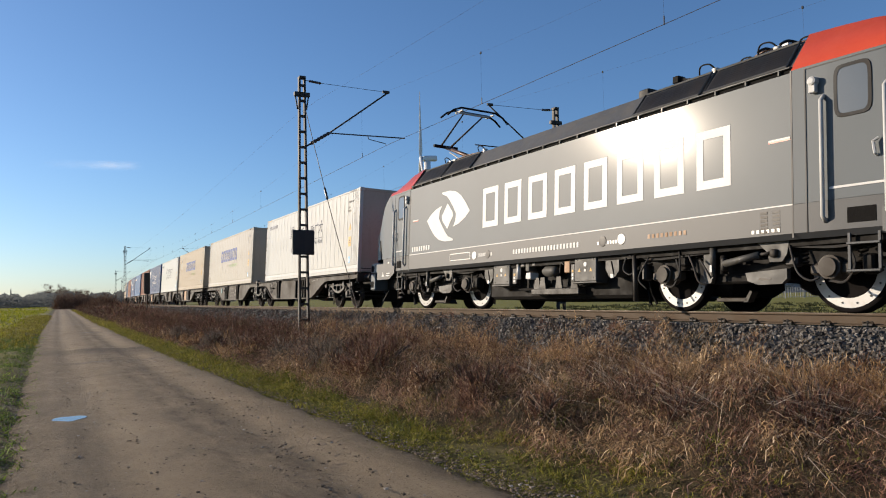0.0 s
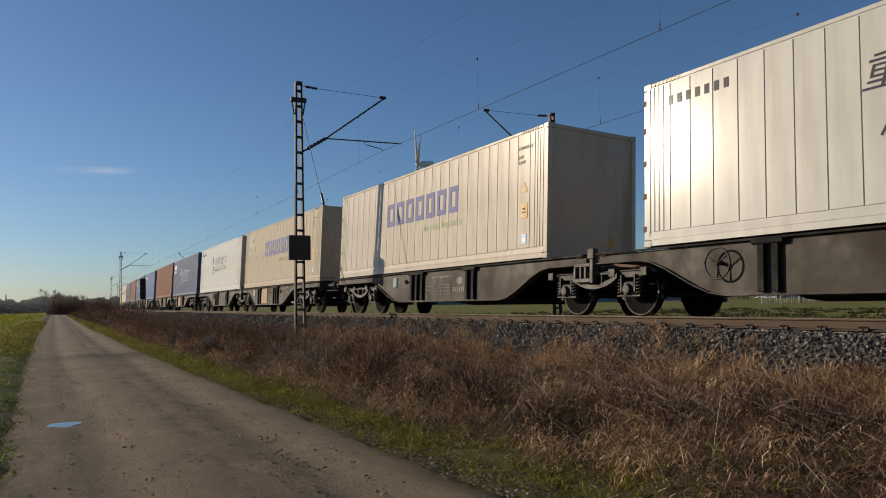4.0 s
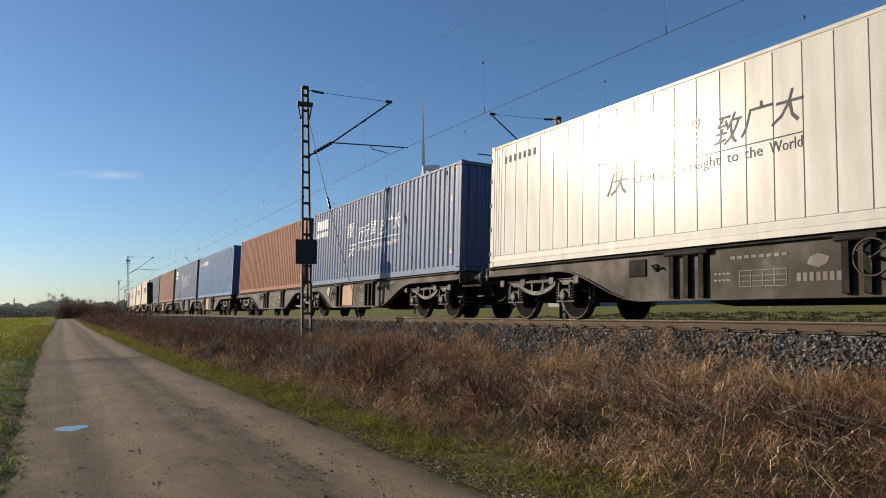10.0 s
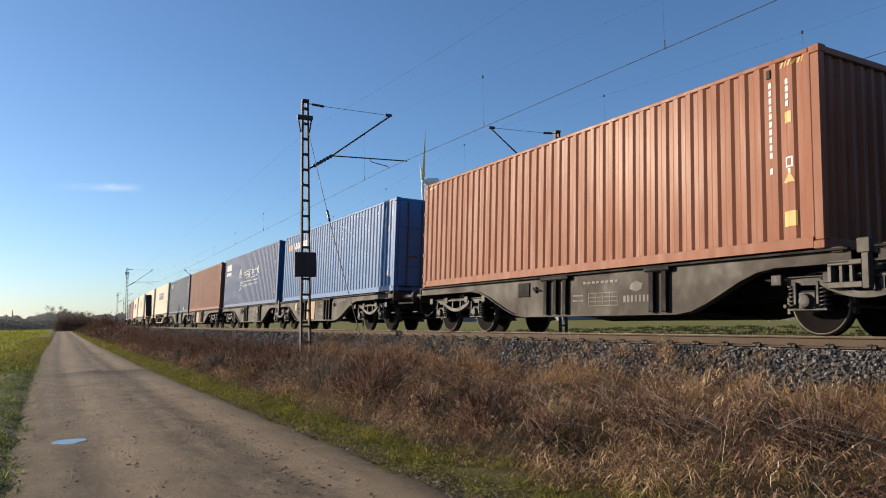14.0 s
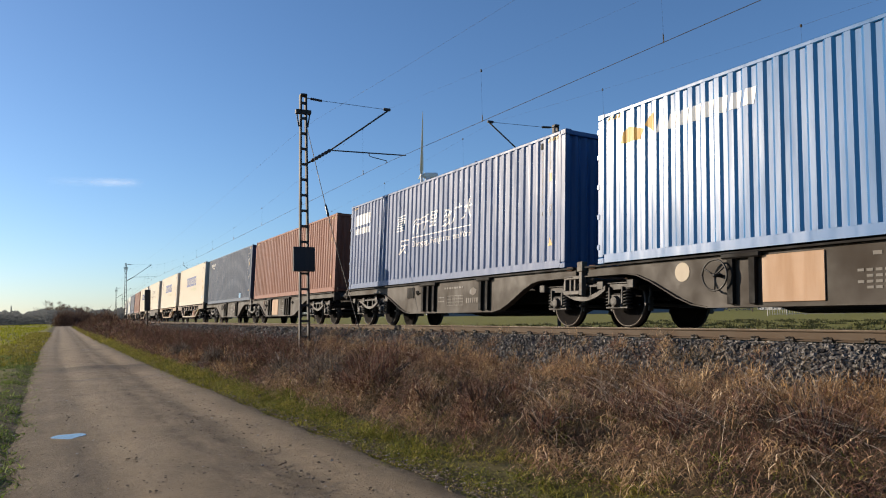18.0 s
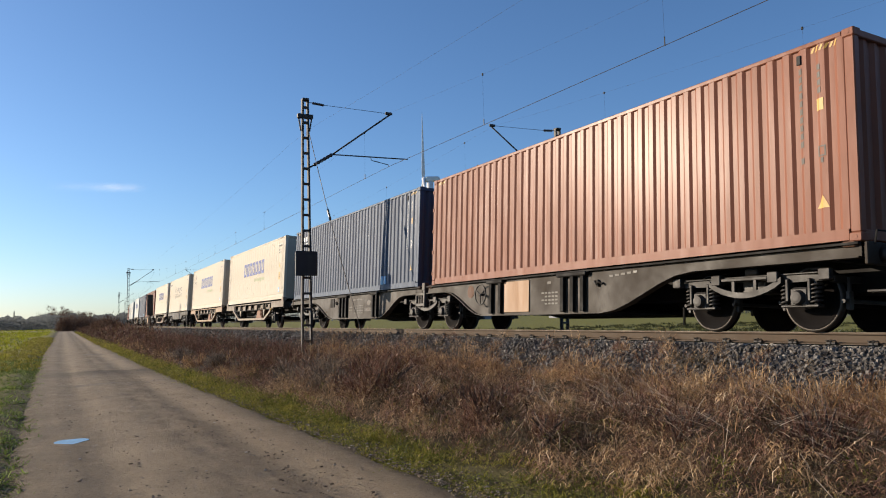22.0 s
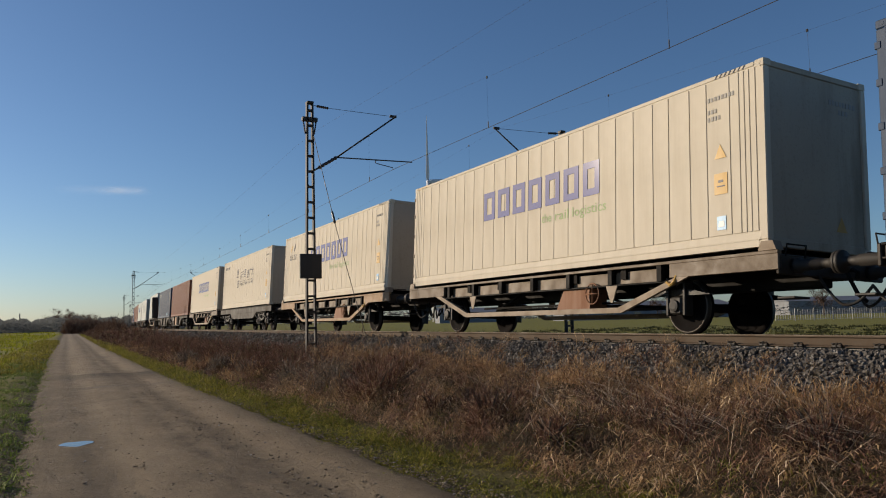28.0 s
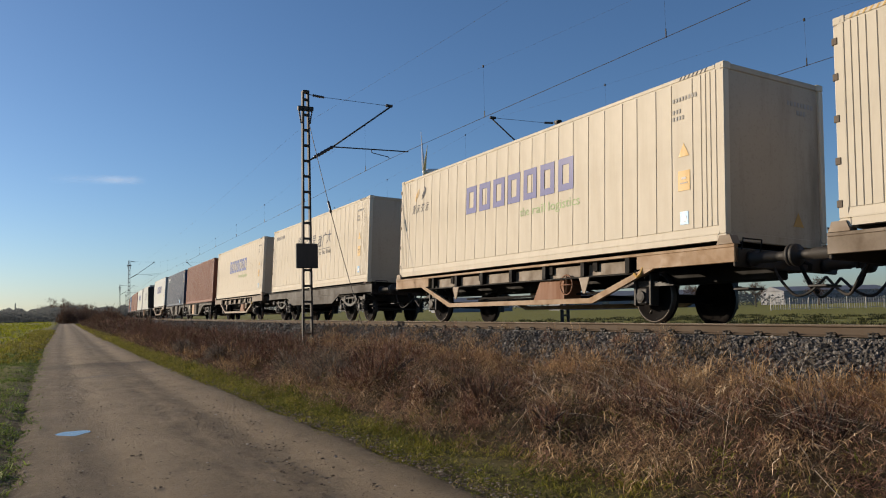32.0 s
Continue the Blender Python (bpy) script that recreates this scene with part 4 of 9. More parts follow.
FRONTS = [23.29, 38.29, 52.62, 65.85, 79.49, 92.72, 106.88, 120.08, 133.72, 146.77, 160.67, 174.71, 189.43, 203.52, 217.2, 230.9, 245.3, 264.3, 277.7, 291.5, 304.9, 318.7, 332.1, 345.9, 359.3, 373.1]
LOADS = [
    ("cream-white flush container with dark brush characters", WHITE_BOX, "panel", "plain", slogan_dark),
    ("warm cream flush container with blue brand shapes", GLOSS_SAND_BOX, "panel", "plain", rail_brand),
    ("warm cream flush container with blue brand and emblem", SAND_BOX, "panel", "plain", emblem_field),
    ("cream-white flush container with dark brush characters", WHITE_BOX, "panel", "plain", slogan_dark),
    ("blue corrugated container with white brush characters", BLUE_BOX, "fold", "fold", slogan_white),
    ("orange-brown corrugated container with amber labels", ORANGE_BOX, "fold", "fold", amber_folded),
    ("bright blue corrugated container with amber emblem", BRIGHT_BLUE_BOX, "fold", "door", amber_brand),
    ("blue corrugated container with white brush characters", BLUE_BOX, "fold", "fold", slogan_white),
    ("brick-red corrugated container with faded marks", RED_BOX, "fold", "fold", plain_folded),
    ("grey-blue corrugated container with small white brand bars", GREY_BLUE_BOX, "fold", "fold", small_white_brand),
    ("cream-white flush container with blue brand shapes", DULL_BOX, "panel", "plain", rail_brand),
    ("warm cream flush container with blue brand and emblem", DULL_BOX, "panel", "plain", emblem_brand),
    ("cream-white flush container with dark brush characters", DULL_BOX, "panel", "plain", slogan_dark),
    ("cream-white flush container with blue brand shapes", DULL_BOX, "panel", "plain", rail_brand),
    ("brick-red corrugated container with faded marks", RED_BOX, "fold", "fold", plain_folded),
    ("grey-blue corrugated container with small white brand bars", GREY_BLUE_BOX, "fold", "fold", small_white_brand),
    ("cream-white flush container with blue brand shapes", WHITE_BOX, "panel", "plain", rail_brand),
    ("cream-white flush container with dark brush characters", WHITE_BOX, "panel", "plain", slogan_dark),
    ("cream-white flush container with blue brand shapes", WHITE_BOX, "panel", "plain", rail_brand),
    ("brick-red corrugated container with faded marks", RED_BOX, "fold", "fold", plain_folded),
    ("brick-red corrugated container with faded marks", RED_BOX, "fold", "fold", plain_folded),
    ("blue corrugated container with white brush characters", BLUE_BOX, "fold", "fold", slogan_white),
    ("orange-brown corrugated container with amber labels", ORANGE_BOX, "fold", "fold", amber_folded),
    ("blue corrugated container with white brush characters", BLUE_BOX, "fold", "fold", slogan_white),
    ("brick-red corrugated container with faded marks", RED_BOX, "fold", "fold", plain_folded),
    ("grey-blue corrugated container with small white brand bars", GREY_BLUE_BOX, "fold", "fold", small_white_brand),
]
TWO_AXLE = (10, 11, 13, 16, 25)
movers = []          # (thing, place along the line at the start, height over the rails)
wheels = []          # (wheelset, its pose in its wagon, radius)
for k, (front_s, (label, colour, style, end_kind, deco)) in enumerate(zip(FRONTS, LOADS)):
    ob = container("shipping_container", label, colour, style, end_kind, deco)
    movers.append((ob, front_s + LEN / 2, 1.27 if k in TWO_AXLE or k == 12 else 1.176))

# ================= wagons =================
def wheelset_mesh(r, mat, rim):
    s = Shape()
    s.lathe([(-0.98, 0.065), (-0.86, 0.075), (-0.70, 0.08), (0.70, 0.08), (0.86, 0.075), (0.98, 0.065)], (0, 0, 0), "x", 12)
    for d in (-1, 1):
        rings = [(-0.83, 0.14), (-0.815, 0.20), (-0.79, r - 0.11), (-0.825, r - 0.075), (-0.825, r - 0.01), (-0.81, r), (-0.735, r + 0.004), (-0.715, r + 0.028), (-0.695, r + 0.022), (-0.69, r - 0.07), (-0.74, r - 0.11), (-0.74, 0.2), (-0.68, 0.14)]
        s.lathe([(w * -d if d > 0 else w, q) for w, q in rings] if d < 0 else [(-w, q) for w, q in rings], (0, 0, 0), "x", 32)
    return s.mesh("wheelset", mat, True)


def add_wheelset(parent, y, r=0.46, key="wagon"):
    me = shared(("ws", key), lambda: wheelset_mesh(r, WHEEL_RUST, TREAD))
    ob = part("wheelset", me, None, parent, "brown steel wheelset", at=pose(0, y, r))
    def ring(d):
        s = Shape()
        for d in (d,):
            s.lathe([(d * 0.8265, r - 0.03), (d * 0.8275, r - 0.012), (d * 0.812, r + 0.001), (d * 0.735, r + 0.005)], (0, 0, 0), "x", 32, False)
            s.tube([(d * 0.80, 0.16, 0.16), (d * 0.81, 0.2, 0.24)], 0.02, 6)
        return s.mesh("tread", TREAD, True)
    for d in (-1, 1):
        part("tread", shared(("tr", key, d), lambda: ring(d)), None, ob, "bright worn tread")
    wheels.append((ob, pose(0, y, r), r))
    return ob


def bogie(wagon, yc):
    """A two-axle freight bogie: pressed side frames, axle boxes, coil springs, brake gear."""
    def frame_mesh():
        s = Shape()
        for d in (-1, 1):
            x0, x1 = (-1.09, -0.93) if d < 0 else (0.93, 1.09)
            prof = [(-1.34, 0.72), (-1.25, 0.78), (-0.55, 0.81), (-0.4, 0.79), (0.4, 0.79), (0.55, 0.81), (1.25, 0.78), (1.34, 0.72), (1.25, 0.70), (0.62, 0.69), (0.45, 0.75), (-0.45, 0.75), (-0.62, 0.69), (-1.25, 0.70)]
            s.prism(prof, x0, x1, "x")
            s.box(x0 - 0.03, x1 + 0.03, -1.30, 1.30, 0.80, 0.825, 0.008)
            xb = x0 - 0.05 if d < 0 else x1 + 0.05
            sag = [(-0.66 + 0.11 * i, 0.735 - 0.20 * math.sin(math.pi * i / 12) ** 0.8) for i in range(13)]
            s.prism([(a, b - 0.045) for a, b in sag] + [(a, b + 0.04) for a, b in reversed(sag)], xb - 0.035, xb + 0.035, "x")
            s.box(xb - 0.03, xb + 0.03, -0.42, 0.42, 0.755, 0.80, 0.006)
            for a in (-0.2, 0.2):
                s.box(xb - 0.02, xb + 0.02, a - 0.025, a + 0.025, 0.56, 0.76)
            for a in (-1.34, -0.52, 0.52, 1.34):
                s.box(xb - 0.045, xb + 0.045, a - 0.09, a + 0.09, 0.70, 0.86, 0.012)
        s.box(-0.93, 0.93, -0.22, 0.22, 0.58, 0.86, 0.02)
        s.box(-1.0, 1.0, -0.12, 0.12, 0.84, 0.95, 0.02)
        for y in (-1.3, 1.3):
            s.box(-0.95, 0.95, y - 0.04, y + 0.04, 0.68, 0.78, 0.01)
        for y in (-0.42, 0.42, -1.42, 1.42):
            s.tube([(-0.9, y, 0.42), (0.9, y, 0.42)], 0.03, 6)
            for x in (-0.76, 0.76):
                s.box(x - 0.05, x + 0.05, y - 0.03, y + 0.03, 0.30, 0.56, 0.01)
                s.box(x - 0.02, x + 0.02, y - 0.02, y + 0.02, 0.55, 0.75)
        return s.mesh("bogie_frame", BOGIE_STEEL)
    fr = part("bogie_frame", shared("bogieframe", frame_mesh), None, wagon, "dusty dark pressed-steel bogie frame", at=pose(0, yc, 0))
    def box_mesh():
        s = Shape().box(-0.10, 0.10, -0.15, 0.15, 0.34, 0.62, 0.03)
        s.lathe([(-0.17, 0.05), (-0.165, 0.085), (-0.12, 0.105), (-0.09, 0.115)], (0, 0, 0.47), "x", 14)
        s.box(-0.09, 0.06, -0.30, 0.30, 0.335, 0.375, 0.01)
        for y in (-0.235, 0.235):
            s.tube([(-0.04, y, 0.36), (-0.04, y, 0.70)], 0.03, 6)
        s.box(-0.12, 0.08, -0.20, -0.15, 0.42, 0.74, 0.01).box(-0.12, 0.08, 0.15, 0.20, 0.42, 0.74, 0.01)
        return s.mesh("axle_box", BOGIE_STEEL)
    def spring_mesh():
        s = Shape()
        n = 5 * 10
        s.tube([(0.075 * math.cos(0.2 * math.pi * i), 0.075 * math.sin(0.2 * math.pi * i), 0.385 + 0.29 * i / n) for i in range(n + 1)], 0.016, 5)
        return s.mesh("spring", BOGIE_STEEL, True)
    for d in (-1, 1):
        for y in (-0.9, 0.9):
            ab = part("axle_box", shared("axlebox", box_mesh), None, fr, at=pose(-1.02, y, 0) if d < 0 else pose(1.02, y, 0, 0, 0, 180))
            for k in (-0.235, 0.235):
                part("spring", shared("spring", spring_mesh), None, ab if False else fr, "coil spring", at=pose(d * 1.05, y + k, 0))
    for y in (-0.9, 0.9):
        add_wheelset(wagon, yc + y)


def smooth_drop(points):
    """Rounds a falling outline between its given corners."""
    out = []
    for (a, h), (b, k) in zip(points, points[1:]):
        for i in range(6):
            f = i / 6
            out.append((a + (b - a) * f, h + (k - h) * (3 * f * f - 2 * f ** 3)))
    return out + [points[-1]]


def wagon_unit(wagon, y0, y1, end_low):
    """One half of an articulated flat: deep fish-bellied side sills. end_low is the end that bears on an outer bogie."""
    n = y1 - y0
    lo, hi = (5.2, n - 3.1) if end_low else (3.1, n - 5.2)
    under = [(y0 + 0.1, 0.97)] + smooth_drop([(y0 + (2.9 if end_low else 1.2), 0.97), (y0 + lo, 0.33)]) + smooth_drop([(y0 + hi, 0.33), (y1 - (1.2 if end_low else 2.9), 0.97)]) + [(y1 - 0.1, 0.97)]
    for d in (-1, 1):
        s = Shape()
        prof = [(y0 + 0.1, 1.13)] + under + [(y1 - 0.1, 1.13)]
        xw = d * 1.20
        # the web, as a strip between the upper flange and the belly line
        w = under
        s.sheet([[(xw, y, z), (xw, y, 1.12)] for y, z in w])
        s.sheet([[(xw - d * 0.015, y, z), (xw - d * 0.015, y, 1.12)] for y, z in w])
        web = part("side_sill", s, WAGON_GREY, wagon, "grey-brown fish-bellied side sill")
        f1 = Shape()
        f1.box(min(xw, xw + d * 0.075) - 0.0, max(xw, xw + d * 0.075), y0 + 0.1, y1 - 0.1, 1.125, 1.155)
        part("top_flange", f1, BLACK_STEEL, web)
        f2 = Shape()
        f2.sheet([[(xw - d * 0.10, y, z), (xw + d * 0.07, y, z)] for y, z in w])
        f2.sheet([[(xw - d * 0.10, y, z - 0.02), (xw + d * 0.07, y, z - 0.02)] for y, z in w])
        f2.sheet([[(xw + d * 0.07, y, z), (xw + d * 0.07, y, z - 0.02)] for y, z in w])
        part("bottom_flange", f2, WAGON_GREY, web)
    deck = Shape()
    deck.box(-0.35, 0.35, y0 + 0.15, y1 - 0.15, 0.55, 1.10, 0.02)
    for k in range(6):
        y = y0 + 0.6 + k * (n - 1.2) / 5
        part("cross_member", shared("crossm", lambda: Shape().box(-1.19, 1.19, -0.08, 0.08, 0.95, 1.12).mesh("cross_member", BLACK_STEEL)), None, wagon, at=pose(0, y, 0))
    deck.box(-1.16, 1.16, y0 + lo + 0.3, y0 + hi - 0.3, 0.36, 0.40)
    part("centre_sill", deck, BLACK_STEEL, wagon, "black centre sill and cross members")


def sill_gear(wagon, off, front, k):
    """What is fixed to the camera's side of a sill, by the distance behind its container's front."""
    pockets = ((5.97, (-0.32, 0.0, 0.32)), (8.86, (-0.2, 0.2))) if front else ((3.1, (-0.15, 0.15)), (6.0, (-0.32, 0.0, 0.32)))
    if k == 0:
        pockets = ((5.95, (-0.3, 0.0, 0.3)), (6.65, (-0.3, 0.25)), (9.65, (-0.12, 0.12)))
    for c, bars_ in pockets:
        for dy in bars_:
            # proud bars whose black paints the depth of the open pockets
            part("stake_pocket", shared("pocketbar", lambda: Shape().box(-1.275, -1.205, -0.058, 0.058, 0.36, 1.12, 0.008).mesh("stake_pocket", BLACK_STEEL)), None, wagon, "shade-black bar marking a stanchion pocket", at=pose(0, off + c + dy, 0))
        w = max(bars_) + 0.16
        part("pocket_cap", Shape().box(-1.30, -1.205, off + c - w, off + c + w, 1.05, 1.14, 0.02), BLACK_STEEL, wagon, "black pocket cap")
    hk = 5.2 if front else 6.7
    hook = Shape().tube([(-1.21, off + hk + 0.12, 0.93), (-1.25, off + hk + 0.03, 0.87), (-1.26, off + hk - 0.06, 0.90), (-1.24, off + hk - 0.14, 0.86)], 0.02, 6)
    hook.box(-1.24, -1.203, off + hk - 0.02, off + hk + 0.05, 0.82, 0.95, 0.01)
    part("rope_hook", hook, BLACK_STEEL, wagon, "small black rope hook")
    wheel_y = {0: 10.5, 4: 9.38, 6: 9.3, 8: 9.4, 3: 2.86}.get(k)
    if wheel_y:
        y, dx = off + wheel_y, -1.33
        wl = Shape().tube([(dx, y + 0.24 * math.cos(a * math.pi / 12), 0.81 + 0.24 * math.sin(a * math.pi / 12)) for a in range(25)], 0.016, 6)
        for a in (0.5, 2.6, 4.7):
            wl.tube([(dx, y, 0.81), (dx, y + 0.24 * math.cos(a), 0.81 + 0.24 * math.sin(a))], 0.013, 5)
        wl.tube([(dx - 0.02, y, 0.81), (-1.19, y, 0.81)], 0.03, 8)
        part("brake_wheel", wl, BOGIE_STEEL, wagon, "spoked hand brake wheel", True)
    mk = Shape()

    def bar(y, z, w, h):
        mk.box(-1.2065, -1.2035, off + y - w / 2, off + y + w / 2, z, z + h)
    if front:
        if k:
            part("round_mark", Shape().lathe([(-1.2075, 0.16), (-1.2035, 0.16)], (0, off + 10.08, 0.91), "x", 20), RUST if k == 8 else SAND_BOX, wagon, "rust-brown round mark" if k == 8 else "cream round mark")
            part("board", Shape().box(-1.222, -1.2035, off + 7.52, off + 8.52, 0.38, 1.07, 0.006), TAN_MARK, wagon, "pale tan panel")
        if k == 2:
            part("brand_mark", shared("sillframe", lambda: block_frame(0.30, 0.28, 0.04, FADED_MARK)), None, wagon, "pale hollow square mark", at=pose(-1.206, off + 4.43, 0.80))
        for r in range(4):
            for c in range(4 + r % 2):
                bar(6.55 + 0.12 * c, 0.52 + 0.075 * r, 0.085, 0.035)
        bar(6.8, 0.95, 0.12, 0.05)
        for c in range(5):
            bar(4.85 - 0.16 * c, 0.98 + 0.01 * c, 0.1, 0.04)
    else:
        part("data_plate", Shape().box(-1.225, -1.2035, off + 7.36, off + 7.62, 0.74, 1.03, 0.012) if k == 1 else Shape().box(-1.225, -1.2035, off + 6.96, off + 7.39, 0.75, 1.05, 0.012), TEAL if k == 1 else BLACK_STEEL, wagon, "teal data plate" if k == 1 else "square data plate")
        for z in (0.50, 0.58, 0.66, 0.74):
            bar(4.58, z, 0.84, 0.012)
        for c in range(5):
            bar(4.17 + 0.205 * c, 0.50, 0.014, 0.25)
        for c in range(4):
            bar(5.2 + 0.08 * c, 0.60, 0.06, 0.03)
            bar(5.2 + 0.08 * c, 0.70, 0.06, 0.03)
        for c in range(8):
            bar(4.2 + 0.13 * c, 0.93, 0.09, 0.045)
        for c in range(8):
            bar(3.28 + 0.10 * c, 0.55, 0.065, 0.12)
        emblem = [(0.0, 0.10), (0.13, 0.05), (0.17, -0.04), (0.0, -0.10), (-0.13, -0.05), (-0.17, 0.04)]
        part("emblem", Shape().prism([(off + 3.68 + p, 0.83 + q) for p, q in emblem], -1.2065, -1.2035, "x"), FADED_MARK, wagon, "pale lozenge emblem")
    tagged(part("stencil_print", mk, FADED_MARK, wagon, "faded pale stencil print"), kind="stuff")


def overhang(k):
    """How far a wagon's end beam stands out from the end of container k."""
    return 0.404 if k == 12 else 6.26 - LEN / 2 if k in TWO_AXLE else 0.10


def reach(a, b):
    """Length of a buffer between the wagons under the containers a and b, so that the heads meet."""
    if a < 0 or b >= len(FRONTS):
        return 0.6
    return min(0.95, (FRONTS[b] - FRONTS[a] - LEN - overhang(a) - overhang(b)) / 2)


def buffers(wagon, y, d, long=0.6):
    """Buffers, drawhook and hoses at a wagon's end; d = +1 at the rear."""
    g = long / 0.6
    for x in (-0.88, 0.88):
        s = Shape()
        s.lathe([(0, 0.12), (d * 0.10, 0.12), (d * 0.11, 0.085), (d * 0.36 * g, 0.085), (d * 0.37 * g, 0.07), (d * (long - 0.07), 0.07), (d * (long - 0.06), 0.16), (d * (long - 0.01), 0.17), (d * (long - 0.003), 0.13)], (x, y, 1.0), "y", 16)
        part("buffer", s, BOGIE_STEEL, wagon, "dark buffer with round head", True)
    s = Shape().tube([(0, y, 0.98), (0, y + d * 0.30, 0.98), (0, y + d * 0.38, 0.93), (0, y + d * 0.36, 0.84)], 0.035, 8)
    s.tube([(0, y + d * 0.2, 0.95), (0.02, y + d * 0.35, 0.62), (0, y + d * 0.5, 0.5)], 0.03, 6)
    part("draw_hook", s, BLACK_STEEL, wagon, "draw hook and screw coupling")
    for x in (-0.35, 0.35):
        s = Shape().tube(bow([(x, y, 0.88), (x, y + d * 0.14, 0.66), (x * 0.8, y + d * 0.32, 0.45), (x * 0.6, y + d * 0.52, 0.50), (x * 0.5, y + d * long, 0.72)]), 0.022, 7)
        part("brake_hose", s, RUBBER, wagon, "rubber brake hose", True)
    s = Shape().box(-1.22, 1.22, min(y - d * 0.06, y), max(y - d * 0.06, y), 0.86, 1.16, 0.015)
    part("headstock", s, WAGON_GREY, wagon, "end beam")
    s = Shape().tube([(-1.20, y + d * 0.02, 0.5), (-1.20, y + d * 0.1, 0.52), (-0.95, y + d * 0.1, 0.52)], 0.014, 6)
    s.box(-1.28, -0.95, min(y, y + d * 0.28), max(y, y + d * 0.28), 0.50, 0.53, 0.005)
    part("shunter_step", s, BOGIE_STEEL, wagon, "pale steel step")
    s = Shape().tube([(-1.12, y + d * 0.03, 1.12), (-1.12, y + d * 0.06, 1.30), (-0.7, y + d * 0.06, 1.30), (-0.7, y + d * 0.03, 1.12)], 0.013, 6)
    part("grab_rail", s, BLACK_STEEL, wagon)


def articulated(a, b, n):
    """A six-axle articulated flat under the containers a and b."""
    f0, f1 = FRONTS[a], FRONTS[b]
    mid = (f0 + LEN + f1) / 2
    centre = mid
    w = thing("container_wagon", "grey-brown six-axle articulated flat wagon carrying containers", "wagon", "container wagons")
    e0, e1 = f0 - 0.10 - centre, f1 + LEN + 0.10 - centre
    j = 0.08
    off0, off1 = f0 - centre, f1 - centre
    wagon_unit(w, e0, -j, True)
    wagon_unit(w, j, e1, False)
    sill_gear(w, off0, True, a)
    sill_gear(w, off1, False, b)
    bogie(w, e0 + 2.0)
    bogie(w, 0.0)
    bogie(w, e1 - 2.0)
    buffers(w, e0, -1, reach(a - 1, a))
    buffers(w, e1, 1, reach(b, b + 1))
    part("articulation_joint", Shape().box(-0.4, 0.4, -0.5, 0.5, 0.92, 1.10, 0.03), RUST, w, "rusty joint between the halves")
    for x in (-1.22, 1.22):
        def bracket():
            s = Shape().box(-0.055, 0.055, -0.10, 0.0, 0.60, 1.22, 0.01).box(-0.07, 0.06, -0.13, 0.05, 1.06, 1.26, 0.012)
            s.box(-0.05, 0.05, 0.0, 0.48, 0.62, 0.70, 0.008).box(-0.05, 0.05, 0.0, 0.48, 0.92, 0.99, 0.008).box(-0.05, 0.05, 0.42, 0.48, 0.70, 0.92, 0.008)
            s.box(-0.03, 0.03, 0.14, 0.18, 0.70, 0.92).box(-0.03, 0.03, 0.28, 0.32, 0.70, 0.92)
            return s.mesh("side_bearing", BEARING_GREY)
        part("side_bearing", shared("bracket", bracket), None, w, "grey framed side bearing", at=pose(x, 0, 0))
    for y in (e0 + 0.25, e1 - 0.25, -0.35, 0.35):
        for x in (-1.17, 1.17):
            part("twist_lock", Shape().box(x - 0.07, x + 0.07, y - 0.09, y + 0.09, 1.10, 1.176, 0.01), RUST, w, "rusty twist lock seat")
    # air tank, brake rods, cable
    s = Shape().lathe([(-0.5, 0.10), (-0.46, 0.17), (0.46, 0.17), (0.5, 0.10)], (0.5, off0 + 4.3, 0.62), "y", 14)
    part("air_tank", s, BLACK_STEEL, w, "black air tank", True)
    s = Shape().tube([(-0.7, e0 + 3.2, 0.35), (-0.7, e0 + 3.1, 0.12)], 0.02, 6).tube([(-0.75, e0 + 3.6, 0.4), (-0.75, e0 + 3.6, 0.1)], 0.025, 6)
    part("brake_rod", s, BLACK_STEEL, w)
    movers.append((w, centre, 0.0))


OCHRE = paint("ochre rusty wagon paint", (0.25, 0.155, 0.075), 0.6, grime=0.45, dirt=(0.12, 0.065, 0.03), streak=False)


